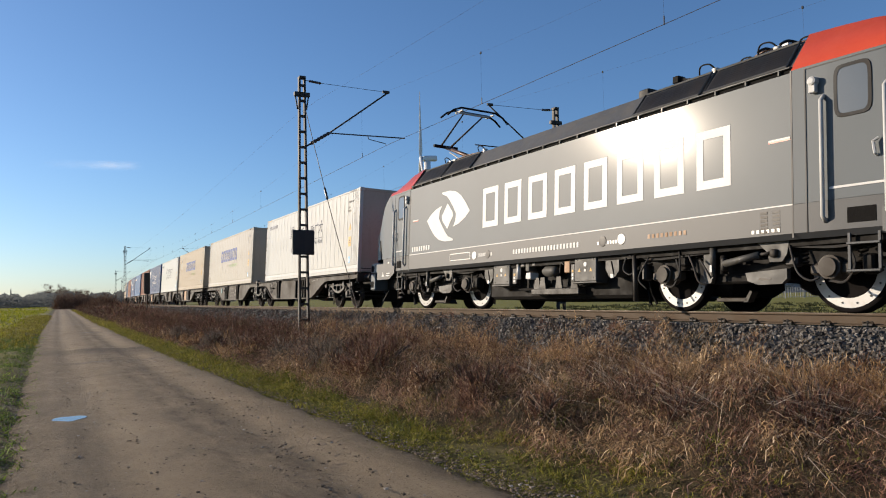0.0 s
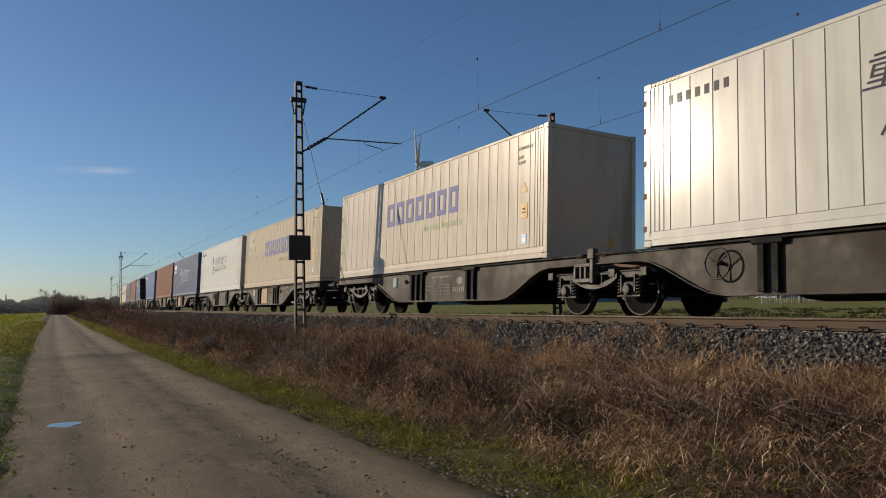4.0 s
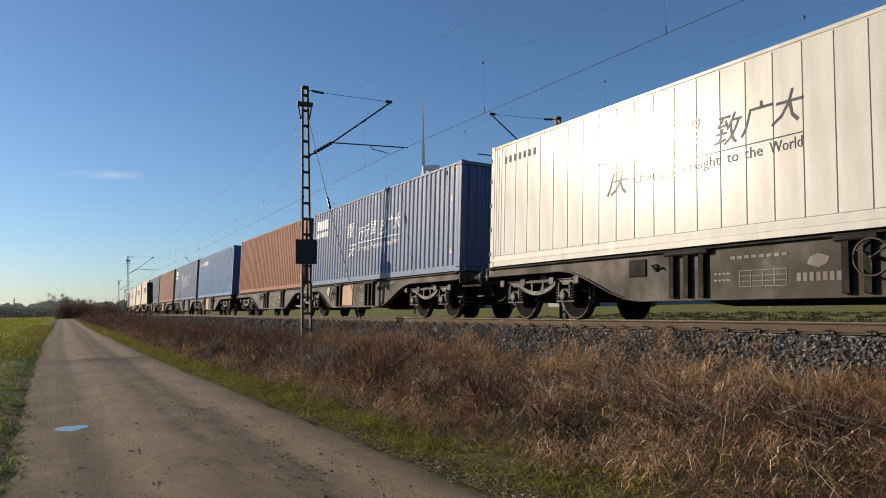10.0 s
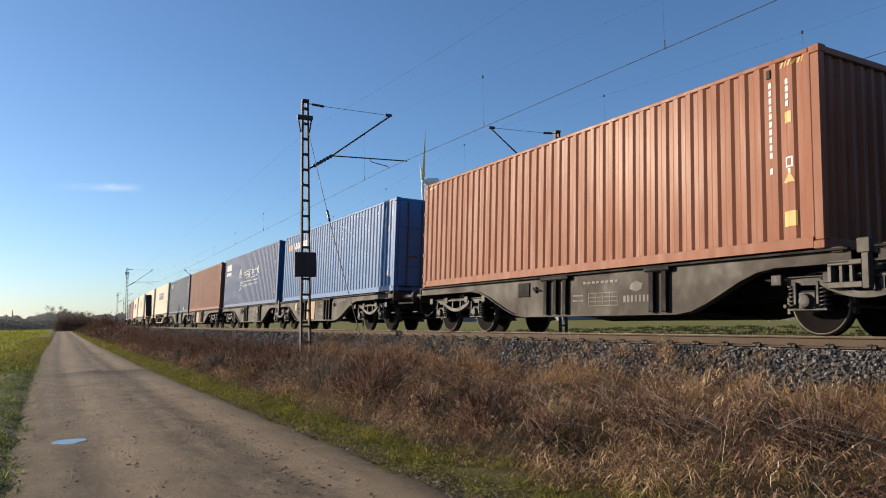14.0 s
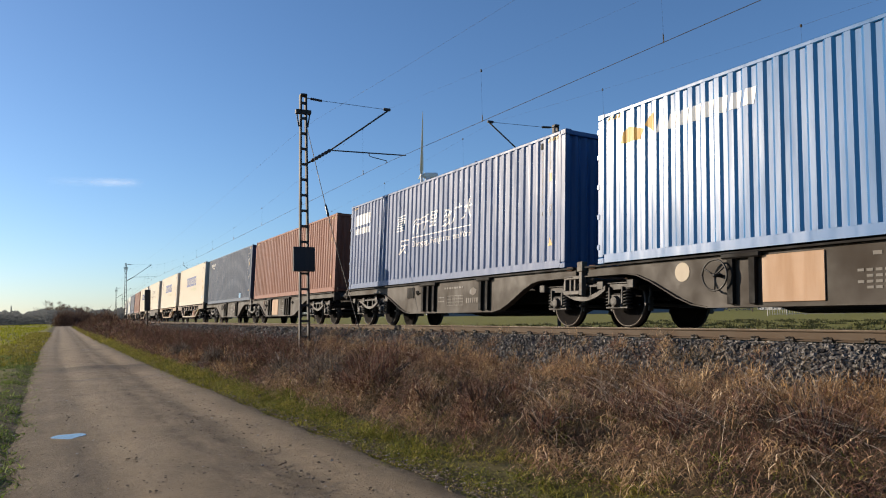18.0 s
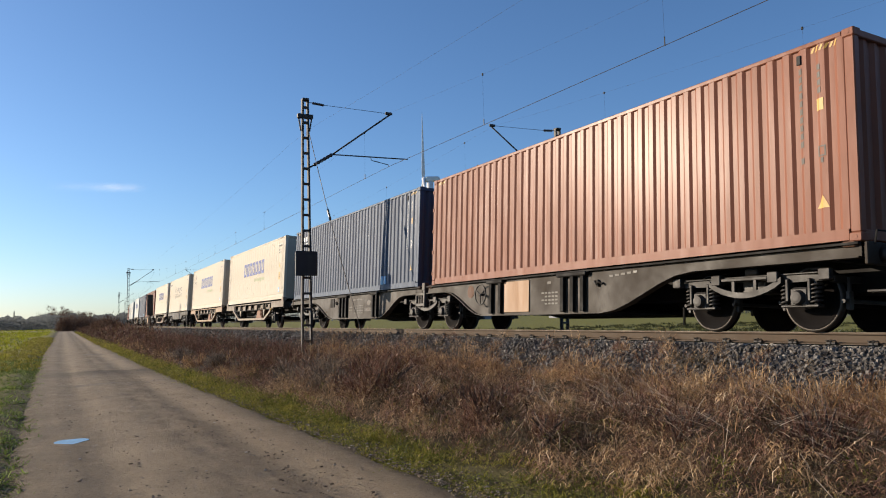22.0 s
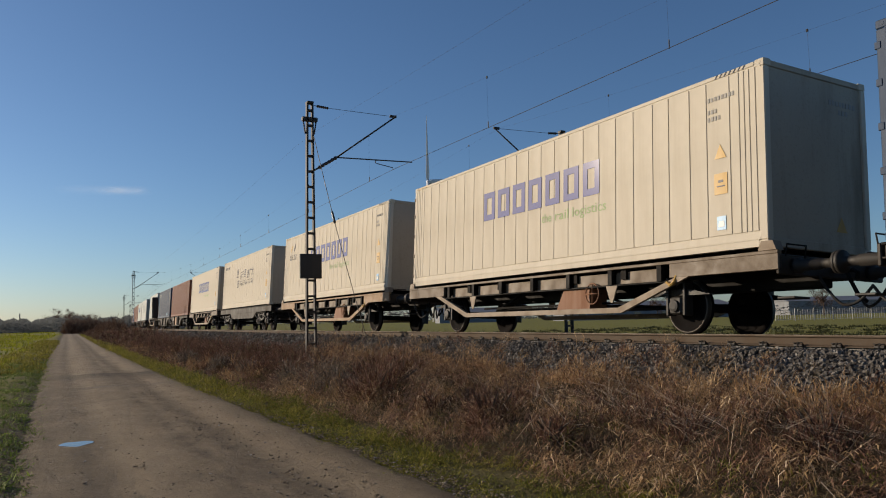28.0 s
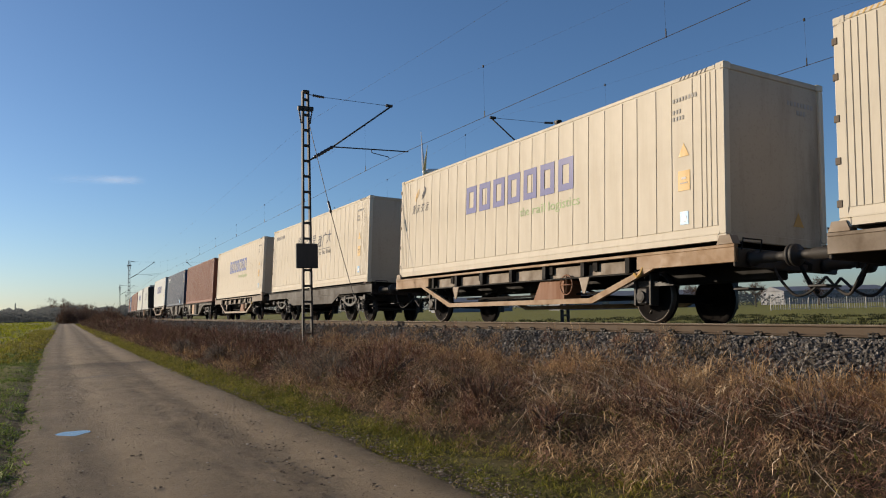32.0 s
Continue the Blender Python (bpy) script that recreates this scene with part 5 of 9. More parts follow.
def two_axle(k):
    """A light two-axle flat with trussed tan side sills under container k."""
    f = FRONTS[k]
    sole_paint, truss_paint = (OCHRE, OCHRE) if k == 11 else (SOLE_BROWN, WAGON_TAN)
    w = thing("container_wagon", "ochre two-axle flat wagon with trussed sills" if k == 11 else "rusty tan two-axle flat wagon with trussed sills", "wagon", "container wagons")
    c = f + LEN / 2
    e = 6.26
    for d in (-1, 1):
        x = d * 1.20
        s = Shape().box(x - 0.045, x + 0.045, -e, e, 1.165, 1.215, 0.006)
        for y in (-e, e - 2.15):
            s.box(x - 0.04, x + 0.04, y, y + 2.15, 0.93, 1.165, 0.006)
        sole = part("sole_bar", s, sole_paint, w, "ochre sole bar" if k == 11 else "dark brown sole bar")
        t = Shape()
        t.prism([(-4.55, 0.93), (-2.90, 0.36), (2.90, 0.36), (4.55, 0.93), (4.25, 0.93), (2.82, 0.46), (-2.82, 0.46), (-4.25, 0.93)], x - 0.05, x + 0.02, "x")
        part("truss", t, truss_paint, sole, "trussed girder")
        for i in range(7):
            y = -3.86 + 1.286 * i
            part("strut", Shape().box(x - 0.035, x + 0.035, y - 0.055, y + 0.055, 0.89, 1.165), BLACK_STEEL, sole)
        for i in range(6):
            y = -3.80 + 1.286 * i
            part("web_panel", shared(("web", d), lambda: Shape().box(-0.008, 0.008, 0, 1.17, 0.90, 1.12, 0.004).mesh("web_panel", SOLE_BROWN)), None, sole, "dusty tan web panel", at=pose(x - d * 0.09, y, 0))
        part("lower_flange", Shape().box(min(x, x - d * 0.16), max(x, x - d * 0.16), -4.4, 4.4, 0.865, 0.89), BLACK_STEEL, sole, "dark lower flange")
        for y in (-2.6, 2.6):
            part("gusset", Shape().prism([(y - 0.16, 0.87), (y + 0.16, 0.87), (y + 0.03, 0.56), (y - 0.03, 0.56)], x - 0.012, x + 0.012, "x"), WAGON_TAN, sole)
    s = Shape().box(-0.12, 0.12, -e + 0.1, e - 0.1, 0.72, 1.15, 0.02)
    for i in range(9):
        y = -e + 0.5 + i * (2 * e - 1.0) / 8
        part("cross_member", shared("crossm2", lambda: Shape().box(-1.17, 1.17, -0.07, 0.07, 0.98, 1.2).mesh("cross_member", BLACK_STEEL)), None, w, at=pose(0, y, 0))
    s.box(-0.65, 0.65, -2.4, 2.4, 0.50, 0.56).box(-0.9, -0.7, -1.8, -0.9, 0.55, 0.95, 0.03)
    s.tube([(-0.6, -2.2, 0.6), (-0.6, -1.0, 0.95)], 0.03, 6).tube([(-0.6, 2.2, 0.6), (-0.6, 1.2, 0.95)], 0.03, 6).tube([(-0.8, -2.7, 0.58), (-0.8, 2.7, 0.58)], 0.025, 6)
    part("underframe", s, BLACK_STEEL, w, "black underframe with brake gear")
    s = Shape().prism([(-1.86, 0.47), (-0.78, 0.47), (-1.02, 0.86), (-1.86, 0.86)], -1.13, -0.70, "x")
    part("battery_box", s, RUST_BOX, w, "rust-brown box under the frame")
    s = Shape().tube([(-1.18, -2.0 + 0.2 * math.cos(a * math.pi / 10), 0.75 + 0.2 * math.sin(a * math.pi / 10)) for a in range(21)], 0.014, 6)
    s.tube([(-1.18, -2.2, 0.75), (-1.18, -1.8, 0.75)], 0.012, 5).tube([(-1.18, -2.0, 0.75), (-0.9, -2.0, 0.75)], 0.02, 6).tube([(-1.18, -2.0, 0.55), (-1.18, -2.0, 0.95)], 0.012, 5)
    part("brake_wheel", s, RUST_BOX, w, "spoked hand brake wheel", True)
    for y in (-4.1, 4.1):
        add_wheelset(w, y, 0.46)
        for d in (-1, 1):
            s = Shape().box(d * 1.0 - 0.11, d * 1.0 + 0.11, y - 0.14, y + 0.14, 0.32, 0.62, 0.03)
            s.lathe([(d * 1.10, 0.11), (d * 1.15, 0.10), (d * 1.16, 0.06)], (0, y, 0.46), "x", 12)
            s.box(d * 1.0 - 0.10, d * 1.0 + 0.10, y - 0.22, y - 0.16, 0.3, 0.95, 0.01).box(d * 1.0 - 0.10, d * 1.0 + 0.10, y + 0.16, y + 0.22, 0.3, 0.95, 0.01)
            part("axle_box", s, BOGIE_STEEL, w, "dark axle box with guard")
            sp = Shape()
            for i in range(6):
                h = 0.70 - 0.09 * i
                sp.box(d * 1.0 - 0.05, d * 1.0 + 0.05, y - h, y + h, 0.64 + 0.018 * i, 0.655 + 0.018 * i)
            part("leaf_spring", sp, BOGIE_STEEL, w, "leaf spring")
    buffers(w, -e, -1, reach(k - 1, k))
    buffers(w, e, 1, reach(k, k + 1))
    for y in (-e + 0.18, e - 0.18):
        for x in (-1.165, 1.165):
            part("container_bracket", Shape().prism([(y - 0.16, 1.22), (y + 0.16, 1.22), (y + 0.10, 1.36), (y - 0.10, 1.36)], x - 0.085, x + 0.085, "x"), WAGON_TAN, w, "ochre corner bracket")
    s = Shape().tube([(-1.22, -4.25, 0.96), (-1.27, -4.25, 0.86), (-1.27, -4.16, 0.80), (-1.27, -4.08, 0.86)], 0.028, 7)
    part("towing_hook", s, YELLOW_MARK, w, "amber towing hook")
    movers.append((w, c, 0.0))


for n, (a, b) in enumerate(((0, 1), (2, 3), (4, 5), (6, 7), (8, 9), (14, 15), (17, 18), (19, 20), (21, 22), (23, 24))):
    articulated(a, b, n)
for k in TWO_AXLE:
    two_axle(k)


def four_axle(k):
    """A straight four-axle flat under container k."""
    f = FRONTS[k]
    w = thing("container_wagon", "grey-brown four-axle flat wagon with straight sills", "wagon", "container wagons")
    e = 6.5
    for d in (-1, 1):
        x = d * 1.2
        sill = part("side_sill", Shape().box(x - 0.02, x + 0.02, -e, e, 0.93, 1.20, 0.006), WAGON_GREY, w, "grey-brown straight side sill")
        part("top_flange", Shape().box(x - 0.06, x + 0.06, -e, e, 1.20, 1.225), BLACK_STEEL, sill)
        part("belly", Shape().prism([(-3.4, 0.93), (-2.6, 0.62), (2.6, 0.62), (3.4, 0.93)], x - 0.015, x + 0.015, "x"), WAGON_GREY, sill, "trapezoid belly plate")
    part("centre_sill", Shape().box(-0.35, 0.35, -e + 0.1, e - 0.1, 0.62, 1.15, 0.02).box(-1.18, 1.18, -e, -e + 0.12, 0.95, 1.2).box(-1.18, 1.18, e - 0.12, e, 0.95, 1.2), BLACK_STEEL, w)
    bogie(w, -4.4)
    bogie(w, 4.4)
    buffers(w, -e, -1, reach(k - 1, k))
    buffers(w, e, 1, reach(k, k + 1))
    for y in (-5.9, 5.9):
        for x in (-1.17, 1.17):
            part("twist_lock", Shape().box(x - 0.07, x + 0.07, y - 0.09, y + 0.09, 1.22, 1.27, 0.01), RUST, w)
    movers.append((w, f + LEN / 2, 0.0))


four_axle(12)

# ================= locomotive =================
LOCO_GREY = paint("mid grey locomotive paint", (0.090, 0.104, 0.114), 0.55, grime=0.08, dirt=(0.072, 0.080, 0.084), coat=0.12, spec=0.3, coat_rough=0.13, streak=False, scale=0.4, dent=0.012, even=True)
LOCO_DARK = paint("dark grey locomotive paint", (0.031, 0.034, 0.038), 0.55, grime=0.06, dirt=(0.056, 0.048, 0.040), coat=0.1, streak=False, dent=0.01, even=True)
LOCO_ROOF = paint("anthracite roof paint", (0.056, 0.058, 0.060), 0.55, grime=0.12, streak=False)
LOCO_RED = paint("signal red locomotive paint", (0.496, 0.060, 0.018), 0.4, grime=0.08, coat=0.2, streak=False)
LOCO_WHITE = paint("white locomotive lettering", (0.58, 0.58, 0.57), 0.5, grime=0.05, spec=0.3, streak=False, dent=0.01, even=True)
UNDER_GREY = paint("dusty grey underframe paint", (0.0456, 0.0448, 0.0408), 0.55, grime=0.2, dirt=(0.072, 0.056, 0.040), coat=0.05, streak=False, dent=0.01)
UNDER_TAN = paint("road-dust brown steel", (0.0376, 0.0304, 0.0232), 0.65, grime=0.35, dirt=(0.048, 0.036, 0.024), streak=False)
LOUVRE = paint("black louvre", (0.011, 0.011, 0.012), 0.5, grime=0.2)
RIM_PAINT = paint("worn silver rim", (0.288, 0.288, 0.288), 0.4, 0.3, grime=0.5, dirt=(0.2, 0.17, 0.14), streak=False, scale=2.0)
SILVER = paint("silver rail paint", (0.50, 0.50, 0.49), 0.4, 0.2, grime=0.25)
CERAMIC = paint("pale insulator", (0.50, 0.49, 0.47), 0.3, grime=0.25)
COPPER = paint("brown conductor rod", (0.096, 0.056, 0.040), 0.45, 0.4, grime=0.3)


def glass_material():
    m, n, l, p = nodes_of("dark cab glass")
    p.inputs["Base Color"].default_value = (0.05, 0.06, 0.065, 1)
    p.inputs["Roughness"].default_value = 0.06
    p.inputs["Specular IOR Level"].default_value = 0.9
    p.inputs["Coat Weight"].default_value = 0.6
    return m


CAB_GLASS = glass_material()
# Blue-grey base paints the sky seen through the closed cab.
PALE_GLASS = paint("sky-toned cab glass", (0.045, 0.062, 0.078), 0.3, grime=0.05, coat=0.8, coat_rough=0.03, streak=False, dent=0.0, even=True)
RAIL_WHITE = paint("pale grey rail paint", (0.46, 0.46, 0.45), 0.4, grime=0.15, streak=False, dent=0.0)
# Matt black that paints the shade inside openings and slots.
VOID = rough_stuff("opening shade black", [(0.3, (0.005, 0.005, 0.005)), (0.7, (0.010, 0.009, 0.008))], 5, 1.0)


def station(y):
    """Half width, shoulder and roof height of the locomotive's body at y."""
    a = abs(y)
    top = float(np.interp(a, [0, 6.1, 6.9, 7.4, 7.9, 8.25, 8.5, 8.75, 8.95, 9.04], [3.98, 3.98, 3.92, 3.83, 3.63, 3.35, 3.02, 2.56, 2.1, 1.8]))
    w = float(np.interp(a, [0, 6.13, 7.4, 8.25, 8.85, 9.04], [1.505, 1.505, 1.420, 1.358, 1.27, 1.20]))
    return w, min(3.33, top - 0.30), top


def loft(ys, pick):
    return Shape().sheet([[(x, y, z) for x, z in pick(*station(y))] for y in ys])


def locomotive():
    loco = thing("locomotive", "grey four-axle electric locomotive with red cab roofs and white logo", "locomotive")
    mid = [-5.97 + 12.1 * i / 24 for i in range(25)]
    rear = [6.13, 6.5, 6.9, 7.2, 7.5, 7.8, 8.05, 8.25, 8.45, 8.6, 8.75, 8.9, 9.04]
    front = [-5.97] + [-y for y in rear[1:]]
    # sides, upper paint and darker lower band
    for d in (-1, 1):
        body = part("body_side", loft(mid, lambda w, s, t: [(d * w, 1.46), (d * w, s - 0.03), (d * (w - 0.04), s - 0.02)]), LOCO_GREY, loco, "grey smooth body side")
        part("lower_band", loft(mid, lambda w, s, t: [(d * (w - 0.06), 0.98), (d * w, 1.06), (d * (w + 0.002), 1.455)]), LOCO_DARK, body, "dark grey lower band")
        part("panel_line", Shape().box(min(d * 1.506, d * 1.509), max(d * 1.506, d * 1.509), -5.97, 6.13, 1.448, 1.466), LOCO_WHITE, body, "thin white line")
        for ys in (front, rear):
            cab = part("cab_side", loft(ys, lambda w, s, t: [(d * w, 1.46), (d * w, 2.3), (d * w, s)]), LOCO_GREY, loco, "grey cab side")
            part("lower_band", loft(ys[:8], lambda w, s, t: [(d * (w - 0.06), 0.98), (d * w, 1.06), (d * (w + 0.002), 1.455)]), LOCO_DARK, cab)
            part("body_joint", Shape().box(min(d * 1.504, d * 1.508), max(d * 1.504, d * 1.508), ys[0] - 0.012, ys[0] + 0.012, 1.0, 3.33), LOUVRE, cab, "dark joint line")
    for ys in (front, rear):
        part("cab_roof", loft(ys, lambda w, s, t: [(-w, s), (-w + 0.06, s + 0.10), (-w + 0.42, t - 0.04), (-0.5, t), (0.5, t), (w - 0.42, t - 0.04), (w - 0.06, s + 0.10), (w, s)]), LOCO_RED, loco, "red cab roof", True)
        glass = [b_ * q for q in (7.9, 8.05, 8.25, 8.45, 8.62, 8.8) for b_ in ((1,) if ys[-1] > 0 else (-1,))]
        part("windscreen", loft(glass, lambda w, s, t: [(-w + 0.30, t - 0.045), (-w + 0.44, t - 0.025), (-0.5, t + 0.012), (0.5, t + 0.012), (w - 0.44, t - 0.025), (w - 0.30, t - 0.045)]), CAB_GLASS, loco, "dark glass windscreen")
        e = ys[-1]
        w, s, t = station(e)
        nose = Shape().sheet([[(x, e, z) for x in (-w, 0, w)] for z in (1.3, t)])
        part("nose", nose, LOCO_GREY, loco, "grey nose")
        b = 1 if e > 0 else -1
        pilot = Shape().box(-1.45, 1.45, min(b * 8.42, b * 9.0), max(b * 8.42, b * 9.0), 1.02, 1.36, 0.05)
        pilot.box(-1.45, -1.0, min(b * 8.62, b * 9.0), max(b * 8.62, b * 9.0), 0.52, 1.03, 0.03).box(1.0, 1.45, min(b * 8.62, b * 9.0), max(b * 8.62, b * 9.0), 0.52, 1.03, 0.03)
        pl = part("buffer_beam", pilot, LOCO_GREY, loco, "grey buffer beam with steps")
        # black blocks paint the shade of the two step openings
        for z0, z1 in ((0.60, 0.80), (1.08, 1.28)):
            part("step_recess", Shape().box(-1.456, -1.40, min(b * 8.72, b * 8.94), max(b * 8.72, b * 8.94), z0, z1, 0.01), VOID, pl, "black block painted as a shaded step opening")
        for x in (-0.88, 0.88):
            bf = Shape().lathe([(b * 8.95, 0.12), (b * 9.2, 0.11), (b * 9.21, 0.08), (b * 9.38, 0.08), (b * 9.39, 0.23), (b * 9.43, 0.23)], (x, 0, 1.04), "y", 16)
            part("buffer", bf, BLACK_STEEL, loco, "black buffer", True)
        part("draw_hook", Shape().tube([(0, b * 8.9, 1.0), (0, b * 9.3, 0.98), (0, b * 9.4, 0.86)], 0.045, 8), BLACK_STEEL, loco)
        part("snow_plough", Shape().prism([(-1.3, 0.18), (1.3, 0.18), (1.1, 0.55), (-1.1, 0.55)], min(b * 8.3, b * 8.36), max(b * 8.3, b * 8.36), "y"), BLACK_STEEL, loco, "black rail guard")
        skirt = Shape().prism([(b * 7.18, 1.0), (b * 7.34, 0.93), (b * 7.52, 0.83), (b * 8.42, 0.83), (b * 8.42, 1.30), (b * 7.18, 1.30)], -1.475, -1.44, "x")
        sk = part("end_skirt", skirt, LOCO_DARK, loco, "grey skirt beside the buffer beam")
        part("white_sign", Shape().box(-1.479, -1.474, b * 7.62 - 0.13, b * 7.62 + 0.13, 0.99, 1.02).box(-1.479, -1.474, b * 7.62 - 0.13, b * 7.62 + 0.13, 0.92, 0.95), LOCO_WHITE, sk)
        part("white_sign", Shape().prism([(b * 7.98 - 0.09, 0.92), (b * 7.98 + 0.09, 0.92), (b * 7.98, 1.06)], -1.479, -1.474, "x"), LOCO_WHITE, sk)
        part("end_gear", Shape().box(-1.0, 1.0, min(b * 7.9, b * 8.8), max(b * 7.9, b * 8.8), 0.56, 1.0, 0.03).box(-0.95, 0.95, min(b * 7.05, b * 7.35), max(b * 7.05, b * 7.35), 0.40, 1.0, 0.02), BLACK_STEEL, loco, "black gear behind the buffer beam")
        part("wheel_guard", Shape().tube([(-1.2, b * 7.36, 0.85), (-1.2, b * 7.40, 0.25)], 0.04, 8).tube([(-1.2, b * 7.40, 0.30), (-1.2, b * 7.12, 0.30)], 0.03, 8).tube([(-1.2, b * 7.38, 0.42), (-1.2, b * 7.12, 0.44)], 0.025, 8), UNDER_TAN, loco, "dusty sanding bracket", True)
    # roof hood with slanting sides and louvres
    part("roof_hood", loft(mid, lambda w, s, t: [(-w + 0.06, s + 0.02), (-w + 0.10, s + 0.10), (-1.08, t - 0.12), (-0.7, t - 0.04), (0.7, t - 0.04), (1.08, t - 0.12), (w - 0.10, s + 0.10), (w - 0.06, s + 0.02)]), LOCO_ROOF, loco, "anthracite roof hood")
    for ya, yb in ((-5.85, -4.35), (-4.25, -2.75), (4.5, 6.0), (3.0, 4.4)):
        lv = Shape()
        for i in range(9):
            f = i / 9
            x0, z0 = -1.42 + 0.30 * f, 3.45 + 0.38 * f
            lv.add([(x0 - 0.02, ya, z0), (x0 - 0.02, yb, z0), (x0 + 0.02, yb, z0 + 0.035), (x0 + 0.02, ya, z0 + 0.035)], [(0, 1, 2, 3)])
        part("louvre", lv, LOUVRE, loco, "black roof louvre")
        part("louvre_frame", Shape().tube([(-1.43, ya, 3.44), (-1.12, ya, 3.86), (-1.12, yb, 3.86), (-1.43, yb, 3.44), (-1.43, ya, 3.44)], 0.02, 5), LOCO_ROOF, loco)
    # gutter slot under the hood, its shade painted as a black strip, with pale clips
    part("gutter_slot", Shape().box(-1.47, -1.40, -5.96, 6.12, 3.26, 3.40), VOID, loco, "black strip painted as the shaded slot under the hood")
    part("gutter_lip", Shape().box(-1.512, -1.47, -5.96, 6.12, 3.372, 3.392, 0.004), LOCO_ROOF, loco, "thin hood lip")
    for i in range(22):
        y = -5.78 + i * 0.562
        part("gutter_clip", shared("gutterclip", lambda: Shape().box(-1.516, -1.45, -0.016, 0.016, 3.305, 3.378, 0.006).mesh("gutter_clip", UNDER_GREY)), None, loco, at=pose(0, y, 0))
    # cab doors, windows, handrails, mirrors
    for b in (-1, 1):
        # the cab sides taper slightly towards the nose
        taper = pose(-1.505, b * 6.13, 0, 0, 0, -b * 3.8) @ pose(1.505, -b * 6.13, 0)

        def cab_part(name, shape, material, parent, label="", smooth=False):
            return part(name, shape, material, parent, label, smooth, taper)
        yd0, yd1 = sorted((b * 6.18, b * 7.34))
        seam = Shape()
        for y in (yd0, yd1):
            seam.box(-1.509, -1.504, y - 0.008, y + 0.008, 1.06, 3.30)
        seam.box(-1.509, -1.504, yd0, yd1, 3.285, 3.30)
        cab_part("door_seam", seam, LOUVRE, loco, "dark door joint")
        yw0, yw1 = sorted((b * 6.62, b * 7.04))
        win = Shape()
        n = 44
        ring = []
        for i in range(n):
            a = 2 * math.pi * i / n
            cx, cz = math.cos(a), math.sin(a)
            k = 1 / max(abs(cx) ** 6 + abs(cz) ** 6, 1e-9) ** (1 / 6)
            ring.append((cx * k, cz * k))
        yc = (yw0 + yw1) / 2
        fr = Shape()
        fr.add([(-1.516, yc + 0.245 * p, 2.87 + 0.35 * q) for p, q in ring] + [(-1.516, yc + 0.20 * p, 2.87 + 0.305 * q) for p, q in ring] + [(-1.50, yc + 0.25 * p, 2.87 + 0.355 * q) for p, q in ring],
               [(i, (i + 1) % n, n + (i + 1) % n, n + i) for i in range(n)] + [(2 * n + i, 2 * n + (i + 1) % n, (i + 1) % n, i) for i in range(n)])
        wf = cab_part("window_frame", fr, RUBBER, loco, "black rubber window frame")
        win.add([(-1.511, yc + 0.205 * p, 2.87 + 0.31 * q) for p, q in ring], [tuple(range(n))])
        part("window_pane", win, PALE_GLASS, wf, "glass pane with the sky's tone in its colour")
        for y in (b * 6.44, b * 7.26):
            hr = Shape().tube([(-1.50, y, 1.18), (-1.57, y, 1.24), (-1.57, y, 2.80), (-1.50, y, 2.86)], 0.030, 8)
            cab_part("handrail", hr, RAIL_WHITE, loco, "pale grey door handrail", True)
        cab_part("door_handle", Shape().tube([(-1.51, b * 7.12, 1.95), (-1.56, b * 7.12, 1.97), (-1.56, b * 7.10, 2.12), (-1.54, b * 7.16, 2.16)], 0.02, 6), SILVER, loco)
        cab_part("door_sill", Shape().box(-1.512, -1.505, min(b * 6.5, b * 7.2), max(b * 6.5, b * 7.2), 1.60, 1.63), LOCO_WHITE, loco)
        cm = Shape().lathe([(-1.60, 0.035), (-1.59, 0.06), (-1.50, 0.065)], (0, b * 6.32, 3.08), "x", 12)
        cm.box(-1.58, -1.51, b * 6.32 - 0.05, b * 6.32 + 0.05, 2.92, 3.05, 0.01)
        cab_part("side_camera", cm, RAIL_WHITE, loco, "pale side camera housing")
        lad = Shape()
        for y in (b * 6.72, b * 7.1):
            lad.box(-1.47, -1.44, y - 0.02, y + 0.02, 0.50, 1.06, 0.004)
        for z in (0.51, 0.86):
            lad.box(-1.50, -1.41, min(b * 6.70, b * 7.12), max(b * 6.70, b * 7.12), z, z + 0.03, 0.004)
        cab_part("ladder", lad, LOCO_DARK, loco, "grey step ladder")
        # shade of the foot opening, painted as a black block
        cab_part("foot_recess", Shape().box(-1.512, -1.49, min(b * 6.72, b * 7.1), max(b * 6.72, b * 7.1), 1.13, 1.34, 0.03), VOID, loco, "black block painted as a shaded foot opening")
        cab_part("side_lamp", Shape().lathe([(-1.525, 0.05), (-1.52, 0.075), (-1.50, 0.08)], (0, b * 7.75, 1.28), "x", 14), SILVER, loco, "round side marker")
        cab_part("nose_grip", Shape().tube([(-1.42, b * 8.45, 1.42), (-1.50, b * 8.45, 1.46), (-1.48, b * 8.62, 2.05), (-1.40, b * 8.6, 2.1), (-1.40, b * 8.5, 1.5)], 0.016, 6), BLACK_STEEL, loco, "black nose grab rail")
        part("red_dash", Shape().box(-1.509, -1.506, min(b * 5.6, b * 5.95), max(b * 5.6, b * 5.95), 2.36, 2.385), LOCO_RED, loco)
        part("white_dash", Shape().box(-1.509, -1.506, min(b * 5.6, b * 5.95), max(b * 5.6, b * 5.95), 2.385, 2.41), LOCO_WHITE, loco)
    # white company emblem: two curved fins and a lozenge
    def fin(m):
        outer = [(1.13, 0.02), (0.95, 0.22), (0.70, 0.44), (0.42, 0.58), (0.10, 0.64), (-0.32, 0.645)]
        inner = [(-0.30, 0.60), (-0.05, 0.52), (0.12, 0.38), (0.30, 0.20), (0.45, 0.02), (0.42, -0.16), (0.30, -0.30), (0.62, -0.24), (0.92, -0.12)]
